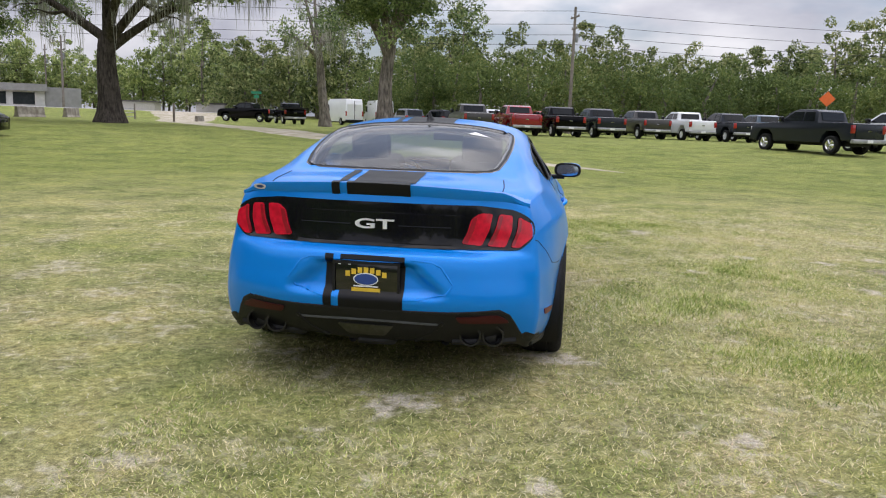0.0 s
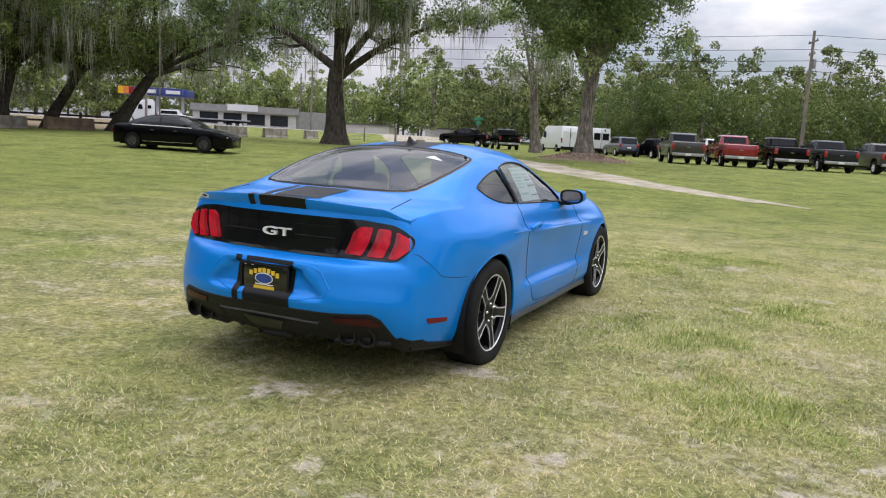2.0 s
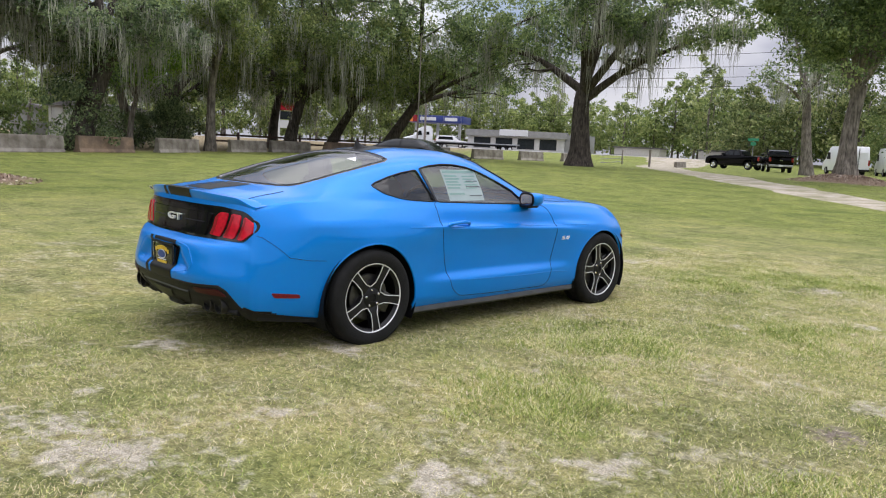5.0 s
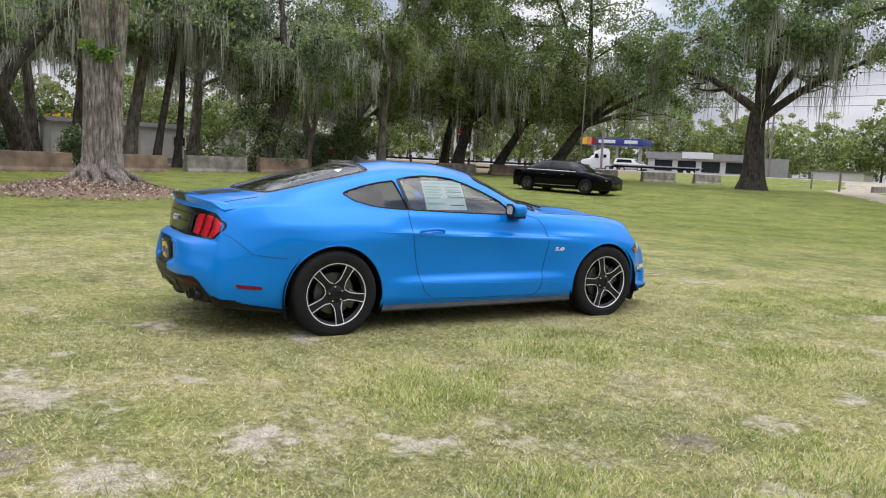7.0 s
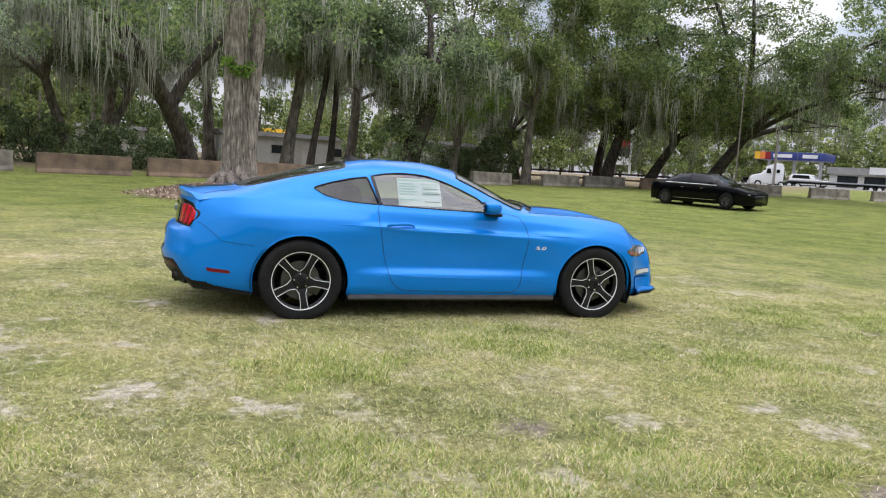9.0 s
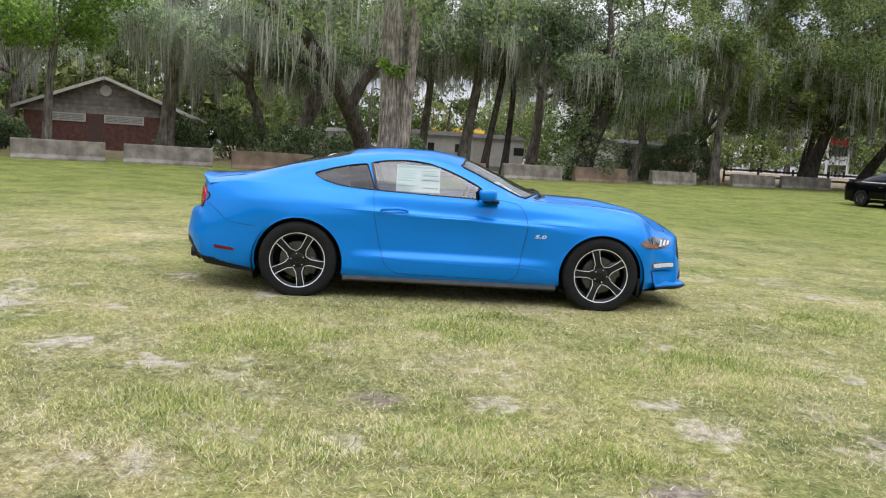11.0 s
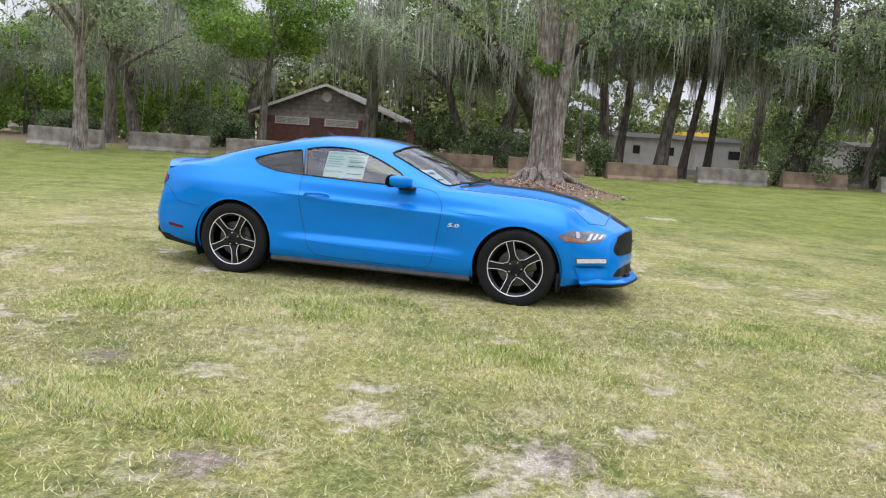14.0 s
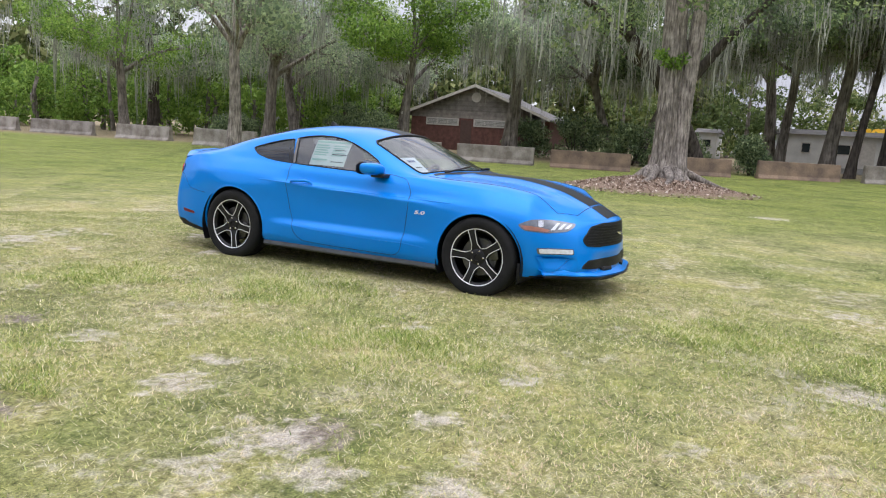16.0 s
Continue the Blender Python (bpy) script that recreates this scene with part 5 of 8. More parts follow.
# wheels
def build_wheel(sg):
    """One alloy wheel with tyre; sg is the side it faces."""
    hub = new("wheel")
    prof = [(.245, -.11), (.262, -.118), (.30, -.122), (.325, -.115), (.338, -.098), (.345, -.07), (.345, -.045), (.338, -.043), (.338, -.037), (.345, -.035), (.345, -.004), (.338, -.002), (.338, .002), (.345, .004),
            (.345, .035), (.338, .037), (.338, .043), (.345, .045), (.345, .07), (.338, .098), (.325, .115), (.30, .122), (.262, .118), (.245, .11), (.232, .09), (.232, -.09), (.245, -.11)]
    part("tyre", lathe(bmesh.new(), prof, "y", sides=64), M_TYRE, hub, "black rubber tyre")
    rim = [(.228, .10), (.228, -.05), (.218, -.085), (.232, -.104), (.248, -.110), (.25, -.104), (.236, -.094), (.236, .10)]
    part("rim_barrel", lathe(bmesh.new(), [(r, -a * sg) if sg > 0 else (r, a) for r, a in rim], "y", sides=64), M_RIMBLACK, hub, "black rim barrel")
    lip = [(.237, -.1065), (.239, -.110), (.2445, -.1115), (.2455, -.109), (.237, -.1065)]
    part("rim_lip", lathe(bmesh.new(), [(r, a if sg < 0 else -a) for r, a in lip], "y", sides=64), M_ALLOY, hub, "bright machined rim edge")
    o = -1 if sg < 0 else 1
    part("brake_disc", lathe(bmesh.new(), [(.16, o * .02), (.165, o * .025), (.165, o * .045), (.16, o * .05), (.09, o * .05), (.085, o * .065), (.0005, o * .065)], "y", sides=48), M_STEEL, hub, "grey brake disc")
    part("brake_caliper", boxed(.09, .185, *sorted((o * .0, o * .075)), -.05, .09, .012), M_STEEL, hub)
    part("hub_cap", lathe(bmesh.new(), [(.075, o * .05), (.072, o * .085), (.055, o * .092), (.03, o * .096), (.028, o * .088), (.0005, o * .088)], "y", sides=30), M_RIMBLACK, hub)
    for k in range(5):
        a0 = math.radians(90 + 72 * k)
        c, t = Vector((math.cos(a0), 0, math.sin(a0))), Vector((-math.sin(a0), 0, math.cos(a0)))
        prof = ((.045, .036, .080), (.068, .047, .086), (.088, .040, .091), (.108, .030, .095), (.15, .0295, .100), (.20, .032, .104), (.236, .036, .1055))

        def bar(bmx, side_of, back, front):
            rr = []
            for r, w, d in prof if side_of is None else prof[1:]:
                lo, hi = (-w, w) if side_of is None else sorted((side_of * w, side_of * (w - .0055)))
                rr.append([bmx.verts.new(c * r + t * e + Vector((0, o * (d + h), 0))) for e, h in ((lo, -back), (lo, front), (hi, front), (hi, -back))])
            for p, q in zip(rr, rr[1:]):
                for m in range(4):
                    bmx.faces.new((p[m], p[(m + 1) % 4], q[(m + 1) % 4], q[m]))
            bmx.faces.new(rr[0])
            bmx.faces.new(rr[-1])
            bmesh.ops.recalc_face_normals(bmx, faces=bmx.faces)
            return bmx
        sp_ob = part("spoke", bar(bmesh.new(), None, .045, 0), M_RIMBLACK, hub, "wide black spoke")
        for s in (-1, 1):
            part("spoke_edge", bar(bmesh.new(), s, .006, .003), M_ALLOY, sp_ob, "bright machined edge")
        a = a0 + math.radians(36)
        part("lug_nut", lathe(bmesh.new(), [(.010, o * .085), (.010, o * .098), (.006, o * .103), (.0005, o * .103)], "y", (.057 * math.cos(a), 0, .057 * math.sin(a)), 10), M_CHROME, hub, "chrome lug nut")
    return hub


for sg in (-1, 1):
    for x, turn in ((0, 27), (2.72, -15)):
        w = build_wheel(sg)
        w.parent = coupe
        w.matrix_basis = pose(x, sg * (.815 if x else .82), .332, 0, turn, 0)

# cabin
part("cabin_floor", box(box(boxed(-.3, 2.0, -.70, .70, .30, .42), -.55, -.1, -.66, .66, .42, .98, .05), 1.85, 2.15, -.70, .70, .42, .93, .05), M_CABIN, coupe)
part("dashboard", boxed(1.62, 2.05, -.70, .70, .72, .93, .06), M_CABIN, coupe, "black dashboard")
for y in (-.37, .37):
    st = boxed(.55, 1.12, y - .26, y + .26, .42, .58, .05)
    b2 = boxed(0, .16, y - .25, y + .25, 0, .60, .05, (0, .04))
    bmesh.ops.transform(b2, matrix=pose(.52, 0, .52, 0, -14, 0), verts=b2.verts)
    seat = part("front_seat", st, M_CABIN, coupe, "black sports seat")
    part("seat_back", b2, M_CABIN, seat)
    b3 = boxed(0, .10, y - .13, y + .13, 0, .20, .04)
    bmesh.ops.transform(b3, matrix=pose(.40, 0, 1.06, 0, -10, 0), verts=b3.verts)
    part("headrest", b3, M_CABIN, seat)
    rb = boxed(-.08, .10, y - .28, y + .28, .55, 1.02, .06)
    part("rear_seat", rb, M_CABIN, coupe, "black rear seat")
swb = bmesh.new()
tube(swb, [(0, .17 * math.cos(a), .17 * math.sin(a)) for a in (k * math.tau / 28 for k in range(29))], .016, 8, cap=False)
box(swb, -.02, .02, -.06, .06, -.05, .05, .015)
box(swb, -.01, .01, -.16, .16, -.015, .015)
bmesh.ops.transform(swb, matrix=pose(1.52, .37, .86, 0, 22, 0), verts=swb.verts)
part("steering_wheel", swb, M_CABIN, coupe, "black steering wheel")
part("inner_mirror", boxed(1.44, 1.46, -.12, .12, 1.20, 1.26, .008), M_CABIN, coupe)
# price sheet in the door window, paper behind the screen
def on_glass(x, z, inset):
    q = on_skin("right", x, z)
    return Vector((q.x, q.y + inset, q.z))


sheet = bmesh.new()
g2 = [[sheet.verts.new(on_glass(.835 + .395 * i / 6, .985 + .235 * j / 4, .016)) for j in range(5)] for i in range(7)]
for i in range(6):
    for j in range(4):
        sheet.faces.new((g2[i][j], g2[i + 1][j], g2[i + 1][j + 1], g2[i][j + 1]))
sticker = part("window_sheet", sheet, M_PAPER, coupe, "pale green printed price sheet")


def sheet_bar(x0, x1, z0, z1, mat):
    sb = bmesh.new()
    q = [[sb.verts.new(on_glass(x0 + (x1 - x0) * i / 3, z, .012)) for z in (z0, z1)] for i in range(4)]
    for a, b in zip(q, q[1:]):
        sb.faces.new((a[0], b[0], b[1], a[1]))
    part("sheet_bar", sb, mat, sticker)


sheet_bar(.845, 1.22, 1.195, 1.215, M_PALEGREEN)
for k in range(5):
    sheet_bar(.85, .99 + .02 * (k % 2), 1.165 - .022 * k, 1.178 - .022 * k, M_PALEGREEN)
    sheet_bar(1.05, 1.20 - .02 * (k % 3), 1.165 - .022 * k, 1.176 - .022 * k, M_PALEGREEN)
sheet_bar(1.07, 1.21, 1.13, 1.137, M_INK)
sheet_bar(1.06, 1.22, 1.085, 1.096, M_INK)
sheet_bar(.85, 1.02, 1.03, 1.045, M_PALEGREEN)
sheet_bar(1.07, 1.21, 1.02, 1.028, M_INK)
pp = bmesh.new()
q = [on_skin("top", x, y, -.03) for x, y in ((1.71, -.575), (1.80, -.45), (2.02, -.545), (1.93, -.645))]
pp.faces.new([pp.verts.new(p) for p in q])
paper = part("screen_paper", pp, M_WHITE, coupe, "white printed sheet behind the windscreen")
for k in range(2):
    pb = bmesh.new()
    a, b = .25 + .1 * k, .75
    pb.faces.new([pb.verts.new(q[0].lerp(q[1], u).lerp(q[3].lerp(q[2], u), v) + Vector((0, 0, .006))) for u, v in ((a, .22 + .45 * k), (b, .22 + .45 * k), (b, .36 + .40 * k), (a, .36 + .40 * k))])
    part("paper_bar", pb, M_INK if k % 2 else M_OVAL, paper)
# emblem stickers
def emblem(name, mat, size, rise):
    """An oval sticker on the rear face of the spoiler."""
    eb = bmesh.new()
    eb.faces.new([eb.verts.new((-.894 - rise + .012 * math.sin(a) * size, .62 + .034 * size * math.cos(a), .992 - .015 * math.sin(a) * size)) for a in (k * math.tau / 20 for k in range(20))])
    return part(name, eb, mat, spoiler, "small white and blue emblem sticker")


emblem("emblem_sticker", M_WHITE, 1.0, .004)
emblem("emblem_sticker", M_OVAL, .55, .0055)
tq = bmesh.new()
tq.faces.new([tq.verts.new(on_skin("top", x, y, -.001)) for x, y in ((.18, -.44), (.26, -.34), (.20, -.30))])
part("glass_sticker", tq, M_WHITE, coupe, "small white sticker in the rear glass")

# ---- trees ----
def bark_material(name, light, dark, scale=5.0):
    """Bark with long upright ridges and blotches of lichen."""
    m = bpy.data.materials.new(name)
    m.use_nodes = True
    n, l = m.node_tree.nodes, m.node_tree.links
    b = n["Principled BSDF"]
    b.inputs["Roughness"].default_value, b.inputs["Specular IOR Level"].default_value = 0.95, 0.15
    tc, mp = n.new("ShaderNodeTexCoord"), n.new("ShaderNodeMapping")
    mp.inputs["Scale"].default_value = (1, 1, 0.13)
    l.new(tc.outputs["Object"], mp.inputs["Vector"])
    ridge, blot = n.new("ShaderNodeTexNoise"), n.new("ShaderNodeTexNoise")
    ridge.inputs["Scale"].default_value, ridge.inputs["Detail"].default_value, ridge.inputs["Roughness"].default_value = scale * 2.4, 6.0, .65
    blot.inputs["Scale"].default_value, blot.inputs["Detail"].default_value = scale * .5, 5.0
    l.new(mp.outputs["Vector"], ridge.inputs["Vector"])
    l.new(tc.outputs["Object"], blot.inputs["Vector"])
    r = n.new("ShaderNodeValToRGB")
    r.color_ramp.elements[0].position, r.color_ramp.elements[1].position = 0.34, 0.64
    r.color_ramp.elements[0].color, r.color_ramp.elements[1].color = (*dark, 1), (*light, 1)
    l.new(ridge.outputs["Fac"], r.inputs["Fac"])
    mr = n.new("ShaderNodeMapRange")
    mr.inputs["From Min"].default_value, mr.inputs["From Max"].default_value, mr.inputs["To Min"].default_value, mr.inputs["To Max"].default_value = .3, .7, .6, 1.25
    l.new(blot.outputs["Fac"], mr.inputs["Value"])
    mx = n.new("ShaderNodeMixRGB")
    mx.blend_type, mx.inputs["Fac"].default_value = "MULTIPLY", 1.0
    l.new(r.outputs["Color"], mx.inputs["Color1"])
    l.new(mr.outputs["Result"], mx.inputs["Color2"])
    l.new(mx.outputs["Color"], b.inputs["Base Color"])
    bp = n.new("ShaderNodeBump")
    bp.inputs["Strength"].default_value, bp.inputs["Distance"].default_value = 1.0, 0.08
    l.new(ridge.outputs["Fac"], bp.inputs["Height"])
    l.new(bp.outputs["Normal"], b.inputs["Normal"])
    return m


M_BARK = bark_material("grey_bark", (0.30, 0.265, 0.225), (0.085, 0.073, 0.063))
M_BARK_DARK = bark_material("dark_bark", (0.12, 0.10, 0.085), (0.03, 0.026, 0.023))
M_BARK_PALE = bark_material("pale_flaked_bark", (0.46, 0.405, 0.355), (0.10, 0.083, 0.073), 7.0)
M_OAKLEAF = island_ramp("oak_leaves", [(0.0, (0.08, 0.118, 0.058)), (0.4, (0.15, 0.215, 0.09)), (0.75, (0.245, 0.325, 0.125)), (1.0, (0.37, 0.435, 0.175))], 0.65, 0.5, 0.35, 0.8)
# paler, greyer oak leaf: the haze over these crowns is in its colour
M_PALELEAF = island_ramp("hazed_oak_leaves", [(0.0, (0.18, 0.24, 0.165)), (0.4, (0.34, 0.425, 0.265)), (0.75, (0.49, 0.575, 0.35)), (1.0, (0.62, 0.69, 0.43))], 0.7, 0.5, 0.35, 0.7)
# darker leaf copy with the crowns' shade put into its colour
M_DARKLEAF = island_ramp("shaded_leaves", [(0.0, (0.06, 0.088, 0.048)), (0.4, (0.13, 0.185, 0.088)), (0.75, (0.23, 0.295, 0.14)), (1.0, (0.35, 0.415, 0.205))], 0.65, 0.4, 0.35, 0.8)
M_FRESHLEAF = island_ramp("fresh_leaves", [(0.0, (0.085, 0.16, 0.03)), (0.4, (0.17, 0.29, 0.05)), (0.75, (0.26, 0.40, 0.075)), (1.0, (0.36, 0.49, 0.11))], 0.6, 0.4, 0.4, 0.4)
# light green leaves of the far woods, distance haze put into the colour
M_HAZEDLEAF = island_ramp("hazed_woods_leaves", [(0.0, (0.13, 0.18, 0.07)), (0.4, (0.25, 0.32, 0.11)), (0.75, (0.37, 0.44, 0.16)), (1.0, (0.50, 0.54, 0.22))], 0.65, 0.5, 0.35, 0.7)
M_LIMELEAF = island_ramp("lime_green_leaves", [(0.0, (0.07, 0.105, 0.038)), (0.4, (0.15, 0.20, 0.065)), (0.75, (0.25, 0.30, 0.098)), (1.0, (0.37, 0.40, 0.15))], 0.65, 0.45, 0.35, 0.7)
M_WOODLEAF = island_ramp("woodland_leaves", [(0.0, (0.06, 0.085, 0.034)), (0.3, (0.125, 0.17, 0.058)), (0.65, (0.225, 0.275, 0.095)), (1.0, (0.38, 0.39, 0.17))], 0.7, 0.35, 0.10, 0.75)
M_VINELEAF = island_ramp("vine_leaves", [(0.0, (0.07, 0.105, 0.034)), (0.4, (0.115, 0.165, 0.048)), (0.75, (0.165, 0.215, 0.062)), (1.0, (0.24, 0.275, 0.088))], 0.7, 0.35, 0.16, 0.9)
M_MOSS = island_ramp("hanging_moss", [(0.0, (0.24, 0.24, 0.205)), (0.5, (0.41, 0.41, 0.355)), (1.0, (0.58, 0.57, 0.50))], 0.95, 0.5, 0.5, 0.3)


def leaf_cloud(rng, centers, radii, per, size, flat=0.75):
    """Corner array of three-cornered leaves scattered in clumps."""
    c = np.repeat(np.asarray(centers, float), per, axis=0)
    r = np.repeat(np.asarray(radii, float), per)
    n = len(c)
    d = rng.normal(0, 1, (n, 3))
    d /= np.linalg.norm(d, axis=1)[:, None] + 1e-9
    rad = r * rng.uniform(0.25, 1.0, n) ** 0.6
    p = c + d * rad[:, None] * np.array([1, 1, flat])
    a = rng.normal(0, 1, (n, 3)) + np.array([0, 0, -0.35])
    a /= np.linalg.norm(a, axis=1)[:, None]
    b = np.cross(a, rng.normal(0, 1, (n, 3)))
    b /= np.linalg.norm(b, axis=1)[:, None] + 1e-9
    s = (rng.uniform(0.55, 1.25, n) * size)[:, None]
    v = np.empty((n, 3, 3))
    k = rng.uniform(-.35, .35, n)[:, None]
    v[:, 0], v[:, 1], v[:, 2] = p - a * s * .5, p + a * s * (.5 + k) + b * s * .38, p + a * s * (.5 - k) - b * s * .38
    return v.reshape(-1, 3)


def moss_cloud(rng, points, per, length, width):
    """Corner array of hanging strands, two tapering pieces each."""
    out = []
    for p in points:
        k = rng.poisson(per)
        o = np.array(p) + rng.normal(0, [.5, .5, .25])
        bunch = length * (.3 + 1.7 * rng.random() ** 1.8)
        R = rng.uniform(.18, .55)
        for _ in range(k):
            dx = rng.normal(0, R * .6, 2)
            q = o + np.array([dx[0], dx[1], rng.normal(0, .12)])
            L = bunch * max(.15, 1.1 - np.hypot(*dx) / (R * 1.6)) * rng.uniform(.6, 1.15)
            a = rng.uniform(0, math.pi)
            w = width * rng.uniform(.5, 1.4) * np.array([math.cos(a), math.sin(a), 0])
            prev, pw = q, w * .6
            for s in range(1, 3):
                nx = q + np.array([rng.normal(0, .07), rng.normal(0, .07), -L * s / 2])
                nw = w * (1.0, 1.0, .1)[s]
                out += [prev - pw, prev + pw, nx + nw, nx - nw]
                prev, pw = nx, nw
    return np.array(out) if out else None


def fluted(bm, pts, radii, sides, flutes, depth, seed):
    """A trunk with an uneven, fluted outline that flares at the foot."""
    rings = []
    for i, (p, r) in enumerate(zip(pts, radii)):
        ring = []
        for k in range(sides):
            a = k * math.tau / sides
            e = 1 + depth * math.sin(flutes * a + seed) * (1.5 if i == 0 else .8) + .06 * noise.noise((math.cos(a) * 2 + seed, math.sin(a) * 2, p[2] * .5))
            ring.append(bm.verts.new((p[0] + r * e * math.cos(a), p[1] + r * e * math.sin(a), p[2])))
        rings.append(ring)
    for r0, r1 in zip(rings, rings[1:]):
        for k in range(sides):
            bm.faces.new((r0[k], r0[(k + 1) % sides], r1[(k + 1) % sides], r1[k]))
    bm.faces.new(rings[-1])
    return bm


def make_tree(name, label, seed, r, h, bark, leaf, fork=4.0, lean=(0, 0), limbs=6, reach=5.0, clumps=70, per=95, leaf_size=0.2, low=3.2, moss=0.6, moss_len=1.5, rise=0.6, clump_r=1.05, bend=0.4, flutes=5, wide_az=None, top_fill=0.5):
    """A tree in its own space: trunk with limbs, crown of leaves, hanging moss."""
    rng = np.random.default_rng(seed)
    t = thing(name, label, "tree")
    bm = bmesh.new()
    n = 9
    path = []
    for i in range(n):
        f = i / (n - 1)
        z = fork * f
        path.append((lean[0] * f ** 1.3 + bend * .35 * math.sin(f * 4 + seed) * f, lean[1] * f ** 1.3 + bend * .35 * math.cos(f * 3.3 + seed) * f, z - (.12 if i == 0 else 0)))
    rad = [r * (1.0 + .55 * math.exp(-5 * i / (n - 1) * 1.6)) * (1 - .28 * i / (n - 1)) for i in range(n)]
    fluted(bm, path, rad, 20, flutes, .07, seed)
    top = Vector(path[-1])
    tips, mid = [], []
    for k in range(limbs):
        az = math.tau * (k + rng.uniform(-.3, .3)) / limbs + seed
        if wide_az is not None and k < len(wide_az):
            az = wide_az[k]
        up = k >= limbs - max(1, limbs // 3)
        L = reach * rng.uniform(.75, 1.15) * (.55 if up else 1)
        z0 = top.z * rng.uniform(.82, 1.0)
        f0 = z0 / fork
        st = Vector((lean[0] * f0 ** 1.3, lean[1] * f0 ** 1.3, z0))
        climb = (h - top.z) * (rng.uniform(.6, .95) if up else rng.uniform(.15, .5) * rise)
        pts, rr = [], []
        m = 8
        for i in range(m + 1):
            f = i / m
            w = .35 * math.sin(f * 5 + k * 2 + seed)
            pts.append(st + Vector((math.cos(az) * L * f - math.sin(az) * w * f, math.sin(az) * L * f + math.cos(az) * w * f, climb * math.sin(f * 1.75) + .25 * math.sin(f * 7 + k) * f)))
            rr.append(max(.025, r * .43 * (1 - f) ** .9 * rng.uniform(.95, 1.05)))
        tube(bm, pts, rr, 9)
        tips.append(pts[-1])
        for i in range(2, m + 1):
            mid.append(pts[i])
            for _ in range(2):
                a2 = az + rng.choice((-1, 1)) * rng.uniform(.5, 1.3)
                l2 = reach * rng.uniform(.2, .45) * (1.1 - .5 * i / m)
                d = Vector((math.cos(a2), math.sin(a2), rng.uniform(-.25, .6)))
                e = [pts[i] + d * (l2 * s / 4) + Vector((0, 0, .12 * math.sin(s * 1.7 + i) - .05 * s * s * .3)) for s in range(5)]
                r2 = max(.012, rr[i] * .45)
                tube(bm, e, [r2, r2 * .8, r2 * .6, r2 * .4, .008], 4)
                tips += [e[-1], e[2]]
    part("trunk", bm, bark, t, smooth=True, angle=80)
    cs = [list(p) for p in tips]
    while len(cs) < clumps:
        a, b = rng.uniform(0, math.tau), rng.random() ** .5
        z = low + (h - low) * rng.random() ** (1.4 - top_fill)
        w = reach * (.55 + .5 * math.sin(math.pi * min(1, (z - low) / (h - low) * .8 + .15)))
        cs.append([top.x + math.cos(a) * b * w, top.y + math.sin(a) * b * w, z])
    order = rng.permutation(len(cs))[:clumps]
    cs = np.array(cs)[order]
    cs[:, 2] = np.maximum(cs[:, 2], low + np.clip(rng.normal(0, .9, len(cs)), -1.9, 1.0))
    rs = rng.uniform(.55, 1.25, len(cs)) * clump_r
    part("crown", tri_mesh(leaf_cloud(rng, cs, rs, per, leaf_size), 3, leaf, "crown"), leaf, t)
    if moss:
        veil = lambda p: .5 + .5 * math.sin(p[0] * 1.1 + seed) * math.cos(p[1] * 1.3 + seed * .7)
        hang = [c for c in cs if c[2] < 9.5 and rng.random() < moss * veil(c)] + [p for p in mid if rng.random() < moss * veil(p)]
        hang = hang + hang
        mc = moss_cloud(rng, hang, 18, moss_len, .017)
        if mc is not None:
            tagged(part("hanging_moss", tri_mesh(mc, 4, M_MOSS, "moss"), M_MOSS, t, "grey hanging moss"), kind="stuff")
    return t


def plant(t, x, y, turn=0.0, s=1.0, sink=0.0):
    t.matrix_basis = pose(x, y, lie(x, y) - sink, 0, 0, turn) @ Matrix.Scale(s, 4)
    return t


# the large pale tree on its mound of litter: two stems grown together, root buttresses
big = thing("cypress_tree", "huge pale-barked tree with fluted trunk on a litter mound", "tree", pose(-17.2, 7.5, lie(-17.2, 7.5) - .1) @ Matrix.Scale(.8, 4))
bm = bmesh.new()
fluted(bm, [(0, 0, 0), (0, 0, .35), (0, .02, .9), (-.02, .0, 1.8), (-.02, -.04, 3.2), (0, -.1, 5.2), (0, -.16, 8), (0, -.2, 14)], [.90, .66, .54, .48, .45, .42, .38, .27], 36, 7, .07, 1.3)
fluted(bm, [(.1, .45, -.05), (.1, .42, .5), (.08, .42, 1.5), (.05, .5, 3.2), (.0, .66, 5.2), (-.1, .85, 8), (-.2, 1.3, 13)], [.55, .40, .34, .30, .27, .24, .15], 20, 5, .08, 4.0)
rng = np.random.default_rng(5)
for k in range(13):
    a = math.tau * k / 13 + rng.uniform(-.2, .2)
    L = rng.uniform(.9, 2.3)
    tube(bm, [(math.cos(a) * (.5 + L * f) - math.sin(a) * .18 * math.sin(f * 5 + k), math.sin(a) * (.5 + L * f) + math.cos(a) * .18 * math.sin(f * 5 + k), .50 * (1 - f) ** 2 - .02 - .28 * f * f) for f in (0, .2, .4, .6, .8, 1)], [.20, .16, .12, .09, .06, .03], 8)
tube(bm, [(0, .3, 6.6), (.3, 1.6, 7.4), (.4, 3.2, 8.0)], [.16, .12, .05], 8)
part("trunk", bm, M_BARK_PALE, big, angle=80)
